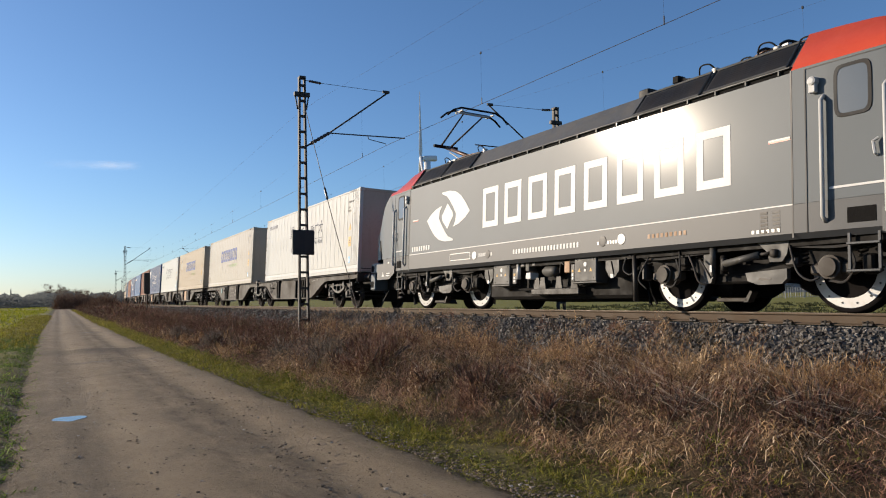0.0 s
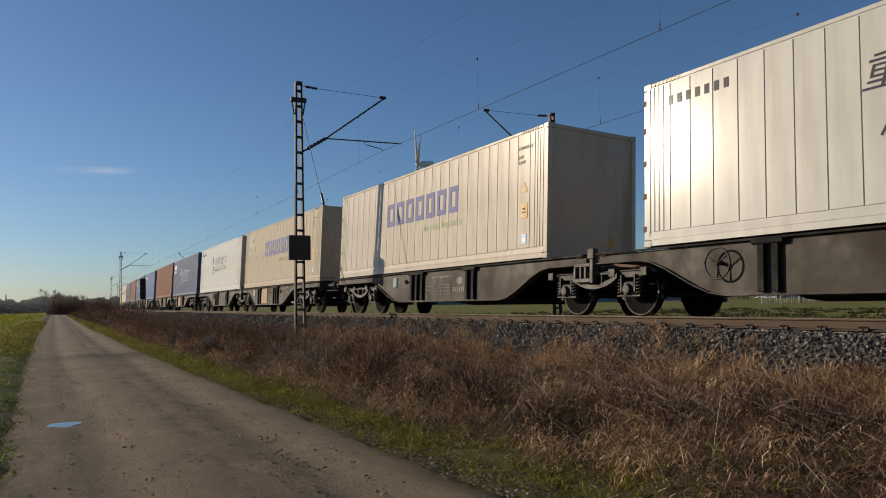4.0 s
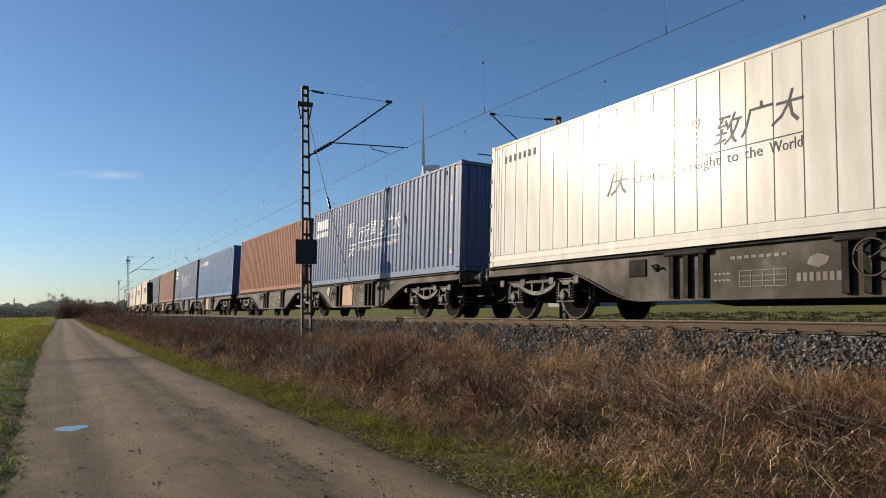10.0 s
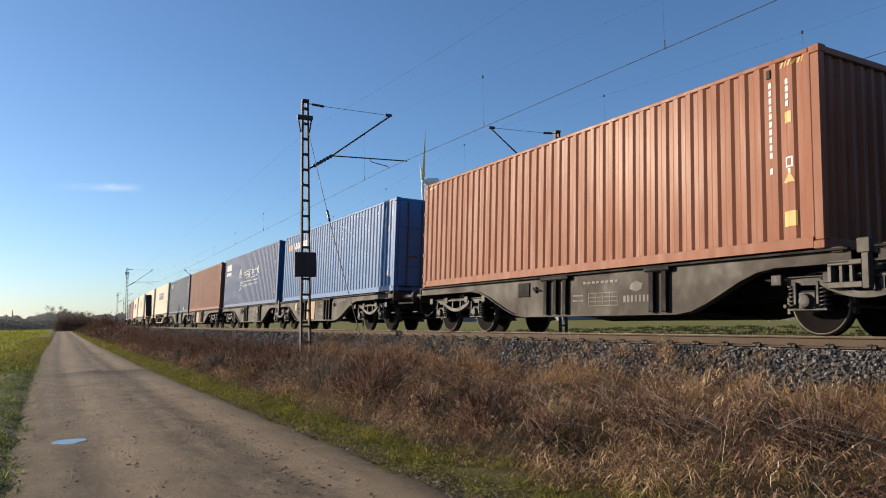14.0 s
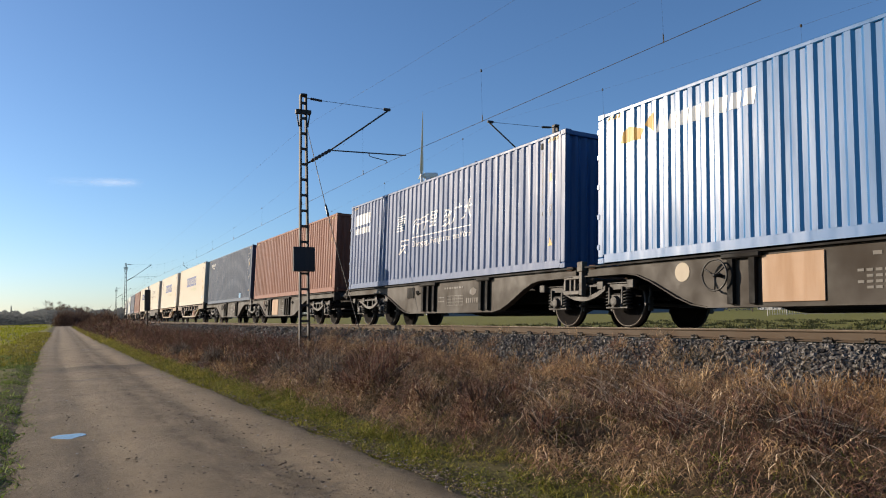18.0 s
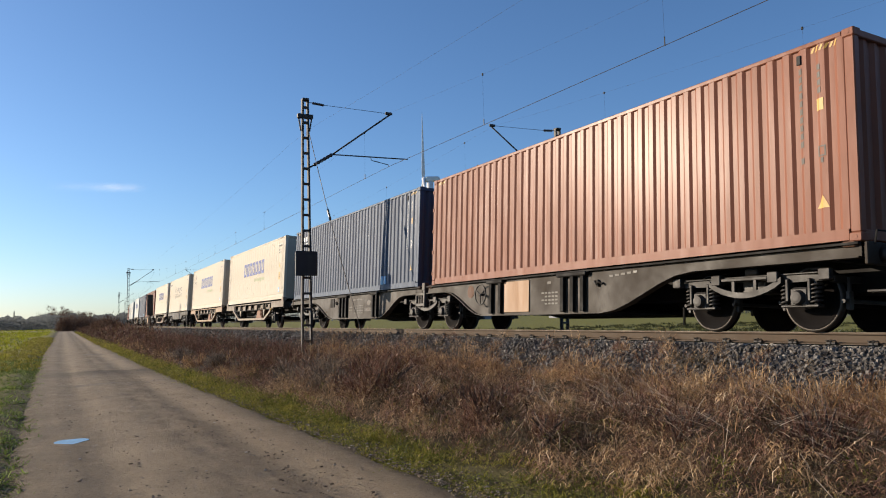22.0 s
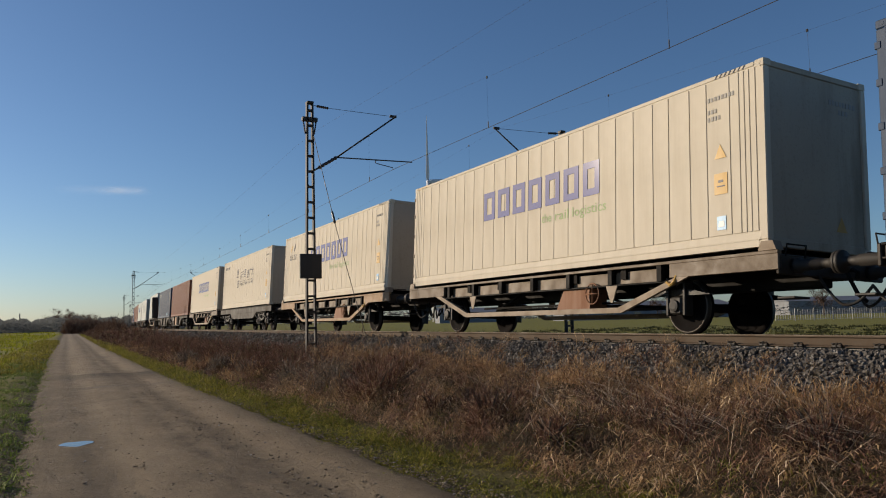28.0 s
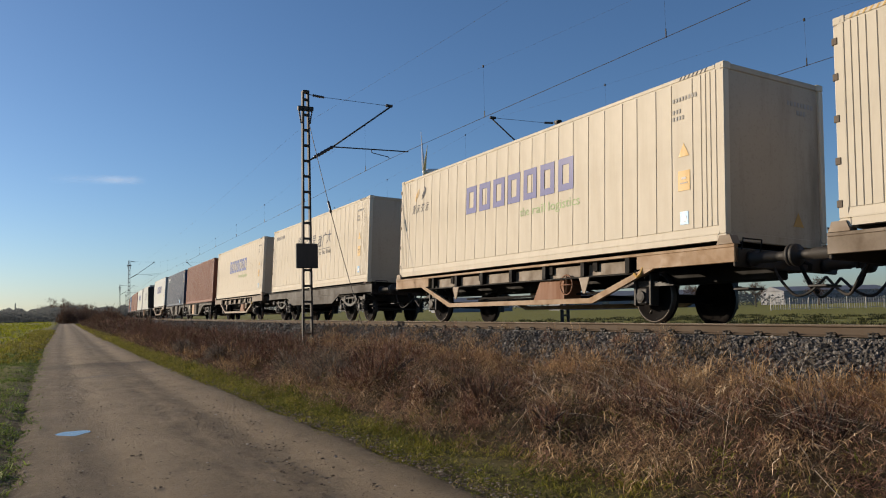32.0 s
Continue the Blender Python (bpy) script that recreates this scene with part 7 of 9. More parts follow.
# ================= overhead line =================
def mast(s, side):
    """A slim latticed steel mast beside the track with its cantilever; side = -1 before the near track, +1 behind the far one."""
    o = -3.0 if side < 0 else 7.3
    axis = 0.0 if side < 0 else 4.3
    x, y = line(s, o)
    foot = 0.45 if side < 0 else 0.25
    top = EYE + 7.26 - foot
    m = thing("catenary_mast", "dark latticed steel mast with overhead line cantilever", "mast", "catenary masts", at=Matrix.Translation((x, y, foot)) @ Matrix.Rotation(-s * BEND, 4, "Z"))
    t = -side                        # towards its track, in x
    part("foundation", Shape().box(-0.35, 0.35, -0.35, 0.35, -0.6, 0.08, 0.03), CONCRETE, m, "concrete footing")
    wide = lambda z: 0.15 - 0.065 * z / top
    for d in (-1, 1):
        leg = Shape()
        for z0, z1 in ((0.0, top),):
            a, b = wide(z0), wide(z1)
            leg.add([(d * w + e, xx, z) for z, w in ((z0, a), (z1, b)) for xx, e in ((-0.07, -0.03), (-0.07, 0.03), (0.07, 0.03), (0.07, -0.03))], [(0, 1, 5, 4), (1, 2, 6, 5), (2, 3, 7, 6), (3, 0, 4, 7), (4, 5, 6, 7)])
        part("leg", leg, MAST_STEEL, m)
    n = 16
    for i in range(n):
        z = 0.45 + i * (top - 0.7) / (n - 1)
        w = wide(z)
        part("batten", shared(("batten", round(w, 2)), lambda: Shape().box(-w, w, -0.055, 0.055, -0.035, 0.035).mesh("batten", MAST_STEEL)), None, m, at=pose(0, 0, z))
    part("cap", Shape().box(-0.11, 0.11, -0.12, 0.12, top - 0.02, top + 0.05, 0.01), MAST_STEEL, m)
    part("crossarm", Shape().box(-0.26, 0.26, -0.07, 0.07, top - 0.62, top - 0.48, 0.01), MAST_STEEL, m, "short crossarm")
    zr = EYE - foot
    def P(off, z):
        return ((off + 3.0) if side < 0 else -(off + 3.0), 0.0, z + zr)
    def ribbed(a, b, r=0.065):
        a, b = Vector(a), Vector(b)
        k = 12
        return Shape().tube([a + (b - a) * i / k for i in range(k + 1)], [r if i % 2 else r * 0.65 for i in range(k + 1)], 8)
    part("insulator", ribbed(P(-2.72, 5.09), P(-2.06, 5.51)), INSULATOR, m, "dark ribbed insulator", True)
    part("cantilever_tube", Shape().tube([P(-2.88, 4.99), P(-2.7, 5.10)], 0.03, 6).tube([P(-2.1, 5.48), P(0.1, 7.11)], 0.028, 8), MAST_STEEL, m, "raked cantilever tube", True)
    part("registration_tube", Shape().tube([P(-2.08, 5.50), P(0.72, 5.55)], 0.022, 7), MAST_STEEL, m, "level registration tube", True)
    part("steady_arm", Shape().tube([P(-0.68, 5.53), P(-0.66, 5.42), P(-0.60, 5.40), P(-0.02, 5.30), P(-0.02, 5.24)], 0.014, 6), MAST_STEEL, m, "bent steady arm")
    part("insulator", ribbed(P(-2.75, 7.19), P(-2.35, 7.16), 0.05), INSULATOR, m, "dark ribbed insulator", True)
    part("top_stay", Shape().tube([P(-2.95, 7.20), P(-2.7, 7.19)], 0.014, 5).tube([P(-2.4, 7.165), P(0.08, 7.12)], 0.008, 5), MAST_STEEL, m, "thin top stay")
    part("messenger_clamp", Shape().box(min(P(-0.1, 0)[0], P(0.15, 0)[0]), max(P(-0.1, 0)[0], P(0.15, 0)[0]), -0.04, 0.04, zr + 7.08, zr + 7.17, 0.01), MAST_STEEL, m)
    if side < 0:
        for d in (-1, 1):
            part("line_insulator", ribbed((d * 0.22, 0, top - 0.62), (d * 0.15, 0, top - 1.05), 0.03), INSULATOR, m, "hanging insulator", True)
    return m


MASTS = (-38.0, 23.4, 106.0, 188.0, 262.0)
for s in MASTS:
    mm = mast(s, -1)
    if s == 23.4:
        bx = part("sign_box", Shape().box(-0.40, 0.32, -0.12, 0.0, -0.15, 0.65, 0.02), LOUVRE, mm, "black square box")
        bx.matrix_basis = pose(0.0, -0.07, EYE + 1.56 - 0.45)
        part("bracket", Shape().box(-0.2, 0.2, -0.10, 0.10, EYE + 1.9 - 0.45, EYE + 1.96 - 0.45), MAST_STEEL, mm)
    mast(s, 1)


def span(name, pts, r, label):
    part_path = [Vector(p) for p in pts]
    return thing(name, label, "cable", "overhead wires", shape=Shape().tube(part_path, r, 5), material=WIRE)


def wire_z(s):
    """Droop of the carrying cable between two masts: 0 at a mast, 1 in the middle."""
    for a, b in zip(MASTS, MASTS[1:]):
        if a <= s <= b:
            f = (s - a) / (b - a)
            return 4 * f * (1 - f)
    return 0.0


for axis, name in ((0.0, "near"), (4.3, "far")):
    steps = [MASTS[0] + 1.0 * i for i in range(int(MASTS[-1] - MASTS[0]) + 1)] 
    def chord(s):
        """Wires run straight from mast to mast, a hand's width to either side of the track."""
        for k, (a, b) in enumerate(zip(MASTS, MASTS[1:])):
            if a <= s <= b:
                za, zb = (0.3, -0.03)[k % 2], (-0.03, 0.3)[k % 2]
                pa, pb = Vector((*line(a, axis + (za if axis == 0 else -za)), 0)), Vector((*line(b, axis + (zb if axis == 0 else -zb)), 0))
                return pa.lerp(pb, (s - a) / (b - a))
        return Vector((*line(s, axis), 0))
    span("contact_wire", [chord(s) + Vector((0, 0, EYE + 5.23 - 0.05 * wire_z(s))) for s in steps], 0.0075, "thin dark copper contact wire")
    span("messenger_wire", [chord(s) + Vector((0, 0, EYE + 7.11 - 1.3 * wire_z(s))) for s in steps], 0.0015, "thin dark carrying cable")
    drop = [17.1 - 6.7 * i for i in range(8)] + [25.7 + 8.3 * i for i in range(28)]
    for s in drop:
        p = chord(s)
        low_end, top_end = p + Vector((0, 0, EYE + 5.24 - 0.05 * wire_z(s))), p + Vector((0, 0, EYE + 7.11 - 1.3 * wire_z(s)))
        dr = thing("dropper", "thin vertical dropper wire with two dark clamps", "cable", "overhead wires")
        part("strand", Shape().tube([low_end, top_end], 0.0018, 5), WIRE, dr)
        part("clamp", Shape().tube([low_end + Vector((0, 0, -0.02)), low_end + Vector((0, 0, 0.16))], 0.014, 6), WIRE, dr)
        part("clamp", Shape().tube([top_end + Vector((0, 0, -0.03)), top_end + Vector((0, 0, 0.03))], 0.026, 6), MAST_STEEL, dr)
span("feeder_line", [Vector((*line(s, -3.0), EYE + 6.22 - 0.9 * wire_z(s))) for s in range(-38, 263, 3)], 0.0019, "thin dark feeder line")
x0, y0 = line(23.2, -2.95)
x1, y1 = line(19.3, -2.55)
guy = thing("guy_cable", "slack dark cable from mast to ground with insulator", "cable")
a, b = Vector((x0, y0, EYE + 6.2)), Vector((x1, y1, 0.62))
part("strand", Shape().tube([a + (b - a) * i / 12 + Vector((0, 0, -0.25 * math.sin(math.pi * i / 12))) for i in range(13)], 0.011, 6), MAST_STEEL, guy)
p = a + (b - a) * 0.36 + Vector((0, 0, -0.22))
q = a + (b - a) * 0.41 + Vector((0, 0, -0.235))
part("insulator", Shape().tube([p.lerp(q, i / 6) for i in range(7)], [0.03, 0.045, 0.03, 0.045, 0.03, 0.045, 0.03], 8), INSULATOR, guy, "small dark insulator", True)

# signal seen from behind, and line-side boxes far up the line
x, y = line(68, -3.3)
sg = thing("railway_signal", "dark railway signal screen on a slim post", "signal", at=pose(x, y, 0.3, 0, 0, 0))
part("post", Shape().tube([(0, 0, -0.3), (0, 0, 2.4)], 0.06, 8), MAST_STEEL, sg)
part("screen", Shape().box(-0.24, 0.24, -0.08, 0.08, 1.95, 3.75, 0.05), MAST_STEEL, sg, "dark brown signal screen")
part("back_plate", Shape().box(-0.16, 0.16, -0.14, -0.08, 2.1, 2.7, 0.02).box(-0.16, 0.16, -0.14, -0.08, 3.0, 3.5, 0.02), MAST_STEEL, sg)
x, y = line(205, -4.5)
sc = thing("relay_cabinet", "grey line-side relay cabinet", "cabinet", at=pose(x, y, 0.3))
part("body", Shape().box(-1.6, 1.6, -0.6, 0.6, 0, 2.0, 0.03), CONCRETE, sc)
part("roof", Shape().box(-1.7, 1.7, -0.7, 0.7, 2.0, 2.15, 0.03), LOCO_DARK, sc)
x, y = 9.45, 150.0
pt = thing("marker_post", "white marker post beside the lane", "post", at=pose(x, y, 0.3))
part("post", Shape().box(-0.08, 0.08, -0.08, 0.08, -0.3, 1.5, 0.02), WHITE_MARK, pt)

# ================= wind turbine =================
TURBINE_WHITE = paint("pale turbine coating", (0.72, 0.73, 0.74), 0.4, grime=0.1, streak=False, scale=0.05)
az, far = 0.4813, 475.0
tx, ty = far * math.sin(az), far * math.cos(az)
tb = thing("wind_turbine", "pale grey wind turbine with three slim blades", "wind turbine", at=pose(tx, ty, 0, 0, 0, -24))
part("tower", Shape().lathe([(0, 3.0), (45, 2.6), (88, 2.1)], (0, 0, 0), "z", 20), TURBINE_WHITE, tb, "tapered tower", True)
part("nacelle", Shape().box(-3.0, 6.4, -1.9, 1.9, 88.0, 91.4, 0.7), TURBINE_WHITE, tb, "long nacelle")
rotor = part("rotor_hub", Shape().lathe([(-5.2, 0.4), (-4.9, 1.1), (-3.9, 1.7), (-3.2, 1.7)], (0, 0, 0), "x", 16), TURBINE_WHITE, tb, "rounded hub", True, at=pose(0, 0, 89.7))
for k in range(3):
    bl = Shape()
    secs = [(1.2, 0.9, 0.9), (5, 1.5, 1.15), (9, 1.6, 1.05), (20, 1.1, 0.7), (32, 0.7, 0.4), (44, 0.2, 0.1)]
    ringsv = []
    for r, c, th in secs:
        ringsv.append([(-4.1 - th, 0, r), (-4.1, c, r), (-4.1 + th, 0, r), (-4.1, -c * 0.5, r), (-4.1 - th, 0, r)])
    bl.sheet(ringsv)
    b = part("blade", bl, TURBINE_WHITE, rotor, "slim tapered blade", True)
    b.matrix_basis = Matrix.Rotation(radians(120 * k), 4, "X")

# ================= far side and distance =================
FENCE = paint("pale steel fence", (0.264, 0.264, 0.256), 0.5, 0.3, grime=0.2)
fence = thing("fence", "pale steel bar fence beyond the railway", "fence")
fx0, fy0, fx1, fy1 = 102.8, 80.4, 150.0, 60.0
for i in range(17):
    f = i / 16
    x, y = fx0 + (fx1 - fx0) * f, fy0 + (fy1 - fy0) * f
    part("post", shared("fencepost", lambda: Shape().box(-0.05, 0.05, -0.05, 0.05, 0, 2.0).mesh("post", FENCE)), None, fence, at=pose(x, y, 0))
for i in range(125):
    f = i / 124
    x, y = fx0 + (fx1 - fx0) * f, fy0 + (fy1 - fy0) * f
    part("bar", shared("fencebar", lambda: Shape().box(-0.045, 0.045, -0.02, 0.02, 0.1, 1.85).mesh("bar", FENCE)), None, fence, at=pose(x, y, 0))
for z in (0.25, 1.7):
    part("cross_rail", Shape().tube([(fx0, fy0, z), (fx1, fy1, z)], 0.03, 5), FENCE, fence)
SHED = paint("pale shed cladding", (0.190, 0.200, 0.215), 0.6, grime=0.25, scale=0.2)
SHED_ROOF = paint("grey shed roof", (0.160, 0.168, 0.184), 0.6, grime=0.25, scale=0.2)
for k, (x, y, w, d, h, rz) in enumerate(((190, 205, 60, 18, 4.6, 20), (275, 190, 45, 16, 5.2, 20), (150, 255, 30, 14, 4.0, 20), (330, 150, 55, 18, 5.5, 25))):
    sh = thing("farm_shed", "long low pale shed with grey roof", "shed", "sheds beyond the line", at=pose(x, y, 0, 0, 0, -rz))
    part("wall", Shape().box(-w / 2, w / 2, -d / 2, d / 2, 0, h), SHED, sh)
    part("roof", Shape().prism([(-d / 2 - 0.4, h), (d / 2 + 0.4, h), (0, h + 1.8)], -w / 2 - 0.4, w / 2 + 0.4, "x"), SHED_ROOF, sh, "grey pitched roof")
    for i in range(6):
        part("window", Shape().box(-w / 2 + (i + 0.5) * w / 6 - 1.2, -w / 2 + (i + 0.5) * w / 6 + 1.2, -d / 2 - 0.05, -d / 2, 1.4, 2.6), CAB_GLASS, sh, "dark window")

# ================= growth =================
def ground_z(s, o):
    return np.interp(o + AXIS_X, [-300, -30, -2, -0.6, -0.2, 3.4, 4.4, 5.6, 7.0, 7.9, 8.8, 10.5], [0.10, 0.15, 0.06, 0.03, -0.06, -0.06, 0.02, 0.20, 0.42, 0.60, 0.76, 0.86]) + mound(s, o)


def along(s, o):
    a = s * BEND
    return AXIS_X + s * a / 2 + o * np.cos(a) + np.where(s > 0, beside(s, o), 0.0), s - o * np.sin(a)


def blades(s, o, z, high, wide, lean, seed, curl=0.5, th=None, tilt=None):
    """Bent blades: arrays of foot places along and beside the line, heights, widths, and, if given, headings and slopes."""
    rng = np.random.default_rng(seed)
    n = len(s)
    x, y = along(s, o)
    th = rng.uniform(0, 2 * np.pi, n) if th is None else th
    tilt = np.minimum(np.abs(rng.normal(lean * 0.7, lean * 0.6, n)), 1.5) if tilt is None else tilt
    t2 = np.minimum(tilt + curl * rng.uniform(0.2, 1.6, n), 2.6)
    t3 = np.minimum(t2 + curl * rng.uniform(0.0, 1.6, n), 2.8)
    turn = th + rng.normal(0, 0.7, n) * min(1, curl * 2)

    def way(t, h):
        return np.stack([np.cos(h) * np.sin(t), np.sin(h) * np.sin(t), np.cos(t)], 1)
    sd = rng.uniform(0, 2 * np.pi, n)
    w = np.stack([np.cos(sd), np.sin(sd), np.zeros(n)], 1) * (wide / 2)[:, None]
    foot = np.stack([x, y, z], 1)
    k = np.arange(n)[:, None]
    if wide.mean() > 0.0085:    # wider blades stand far off and need one bend only
        p1 = foot + way(tilt, th) * (high * 0.55)[:, None]
        p2 = p1 + way(0.5 * (t2 + t3), turn) * (high * 0.55)[:, None]
        v = np.stack([foot - w, foot + w, p1 - w * 0.75, p1 + w * 0.75, p2], 1).reshape(-1, 3)
        return v, np.concatenate([5 * k + [0, 1, 3], 5 * k + [0, 3, 2], 5 * k + [2, 3, 4]], 1).reshape(-1, 3)
    p1 = foot + way(tilt, th) * (high * 0.4)[:, None]
    p2 = p1 + way(t2, turn) * (high * 0.35)[:, None]
    p3 = p2 + way(t3, turn) * (high * 0.35)[:, None]
    v = np.stack([foot - w, foot + w, p1 - w * 0.85, p1 + w * 0.85, p2 - w * 0.6, p2 + w * 0.6, p3], 1).reshape(-1, 3)
    k = 7 * k
    f = np.concatenate([k + [0, 1, 3], k + [0, 3, 2], k + [2, 3, 5], k + [2, 5, 4], k + [4, 5, 6]], 1).reshape(-1, 3)
    return v, f


def patchy(s, o, seed, scale, lo):
    """Thins places out by slow noise."""
    rng = np.random.default_rng(seed)
    ph = rng.uniform(0, 6.28, 8)
    f = np.zeros(len(s))
    for i in range(4):
        f += np.sin(s * scale * (1 + 0.7 * i) + ph[i]) * np.sin(o * scale * 1.3 * (1 + 0.6 * i) + ph[4 + i]) / (1 + 0.5 * i)
    return rng.uniform(0, 1, len(s)) < lo + (1 - lo) * (0.5 + 0.4 * f)


def clumped(n, s0, s1, o0, o1, seed, per=26, spread_=0.16, scale=0.9, lo=0.5):
    """Feet of blades in tufts."""
    rng = np.random.default_rng(seed)
    c = max(1, n // per)
    cs, co = rng.uniform(s0, s1, c), rng.uniform(o0, o1, c)
    keep = patchy(cs, co, seed + 50, scale, lo)
    cs, co = cs[keep], co[keep]
    s = np.repeat(cs, per) + rng.normal(0, spread_, len(cs) * per)
    o = np.repeat(co, per) + rng.normal(0, spread_, len(cs) * per)
    tuft = np.repeat(rng.uniform(0.55, 1.25, len(cs)), per)
    return s, o, tuft, rng


def growth(name, label, material, batches):
    vs, fs, n = [], [], 0
    for v, f in batches:
        vs.append(v), fs.append(f + n)
        n += len(v)
    ob = new(name, soup(name, np.concatenate(vs), np.concatenate(fs), material))
    return tagged(ob, label, "grass", kind="stuff")


def tangle(name, one, two, three, through=0.16):
    """Dead growth in patches of three colourings, each varied blade by blade."""
    m, n, l, p = nodes_of(name)
    g = n.new("ShaderNodeNewGeometry")
    r = g.outputs["Random Per Island"]
    c = blend(n, l, ramp_of(n, l, noise_of(n, l, 1.15, 4, 0.6), [(0.46, 0.0), (0.52, 1.0)]), ramp_of(n, l, r, one), ramp_of(n, l, r, two))
    c = blend(n, l, ramp_of(n, l, noise_of(n, l, 1.9, 4, 0.6, stretch=(1.2, 0.8, 1)), [(0.52, 0.0), (0.58, 1.0)]), c, ramp_of(n, l, r, three))
    l.new(c, p.inputs["Base Color"])
    p.inputs["Roughness"].default_value = 0.7
    p.inputs["Specular IOR Level"].default_value = 0.25
    tr = n.new("ShaderNodeBsdfTranslucent")
    mix = n.new("ShaderNodeMixShader")
    mix.inputs[0].default_value = through
    l.new(c, tr.inputs[0])
    l.new(p.outputs[0], mix.inputs[1])
    l.new(tr.outputs[0], mix.inputs[2])
    l.new(mix.outputs[0], n["Material Output"].inputs[0])
    return m


RED_DEAD = [(0.0, (0.030, 0.014, 0.009)), (0.35, (0.135, 0.064, 0.036)), (0.85, (0.250, 0.130, 0.072)), (1.0, (0.400, 0.260, 0.165))]
GOLD_DEAD = [(0.0, (0.080, 0.045, 0.020)), (0.35, (0.300, 0.180, 0.075)), (0.85, (0.480, 0.310, 0.145)), (1.0, (0.660, 0.500, 0.300))]
OLIVE_DEAD = [(0.0, (0.026, 0.021, 0.010)), (0.5, (0.085, 0.066, 0.028)), (0.9, (0.170, 0.125, 0.055)), (1.0, (0.280, 0.210, 0.110))]
TANGLE = tangle("matted dead grass", *([(q, (min(0.9, c[0] * g * 0.95), min(0.85, c[1] * g), c[2] * g * 1.12)) for q, c in k] for k, g in ((RED_DEAD, 1.45), (GOLD_DEAD, 1.25), (OLIVE_DEAD, 0.85))))
STEM_RED = [(0.0, (0.022, 0.009, 0.006)), (0.35, (0.108, 0.048, 0.031)), (0.8, (0.205, 0.104, 0.070)), (1.0, (0.375, 0.262, 0.190))]
BRAMBLE = tangle("dry reddish stems", STEM_RED, [(q, (c[0] * 0.66, c[1] * 0.62, c[2] * 0.64)) for q, c in STEM_RED], OLIVE_DEAD, 0.2)
STRAW = tangle("dry straw", GOLD_DEAD, [(0.0, (0.229, 0.125, 0.052)), (0.5, (0.416, 0.260, 0.114)), (1.0, (0.666, 0.489, 0.281))], RED_DEAD, 0.3)
PALE = leafy("bleached stalks", [(0.0, (0.272, 0.192, 0.120)), (0.5, (0.440, 0.344, 0.240)), (1.0, (0.600, 0.520, 0.408))], 0.5, 0.1)
GREEN = leafy("short green grass", [(0.0, (0.124, 0.115, 0.019)), (0.5, (0.295, 0.273, 0.041)), (0.85, (0.431, 0.376, 0.063)), (1.0, (0.51, 0.404, 0.164))], 0.9, 0.3)
HERB = leafy("broad green verge leaves", [(0.0, (0.07, 0.101, 0.02)), (0.5, (0.174, 0.234, 0.046)), (0.85, (0.278, 0.345, 0.076)), (1.0, (0.348, 0.37, 0.163))], 0.9, 0.35)
MOSS = leafy("mossy green grass", [(0.0, (0.063, 0.07, 0.011)), (0.5, (0.188, 0.2, 0.029)), (0.85, (0.314, 0.299, 0.051)), (1.0, (0.397, 0.329, 0.112))], 0.9, 0.3)
CROP = leafy("young green crop", [(0.0, (0.15, 0.175, 0.012)), (0.5, (0.26, 0.28, 0.02)), (1.0, (0.37, 0.36, 0.035))], 0.3, 0.45)
WEED = leafy("dark green weeds", [(0.0, (0.024, 0.029, 0.011)), (0.6, (0.060, 0.068, 0.022)), (1.0, (0.128, 0.116, 0.048))], 0.7, 0.3)


def tufts(n, s0, s1, o0, o1, seed, high, wide, per=44, sp=0.17, lo=0.6, droop=1.0, upright=0.25):
    """Tufts whose blades fan outwards and hang over, so that they lie matted on one another."""
    rng = np.random.default_rng(seed)
    c = max(1, n // per)
    cs, co = rng.uniform(s0, s1, c), rng.uniform(o0, o1, c)
    keep = patchy(cs, co, seed + 50, 1.1, lo)
    cs, co = cs[keep], co[keep]
    ds, do = rng.normal(0, sp, (2, len(cs) * per))
    s, o = np.repeat(cs, per) + ds, np.repeat(co, per) + do
    # the whole tuft leans one way as well, laid over by wind and snow
    way = np.repeat(rng.normal(-0.6, 0.9, len(cs)), per)
    px, py = do + 0.9 * sp * np.cos(way), ds + 0.9 * sp * np.sin(way)
    th = np.arctan2(py, px) + rng.normal(0, 0.5, len(s))
    tilt = np.clip(upright + droop * 0.42 * np.hypot(px, py) / sp + rng.normal(0, 0.25, len(s)), 0.0, 1.45)
    h = high(s, o) * np.repeat(rng.uniform(0.55, 1.25, len(cs)), per) * rng.uniform(0.5, 1.2, len(s))
    return blades(s, o, ground_z(s, o) - 0.02, h, wide * rng.uniform(0.6, 1.4, len(s)), 0.6, seed + 9, 0.75 * droop, th, tilt)


def bank_high(s, o):
    up = np.interp(o, [-6.5, -5.8, -4.4, -3.4, -2.8, -2.3], [0.24, 0.52, 0.62, 0.44, 0.27, 0.20])
    return up * np.interp(s, [2, 12, 20, 40, 120], [0.9, 0.95, 1.05, 1.1, 1.25])


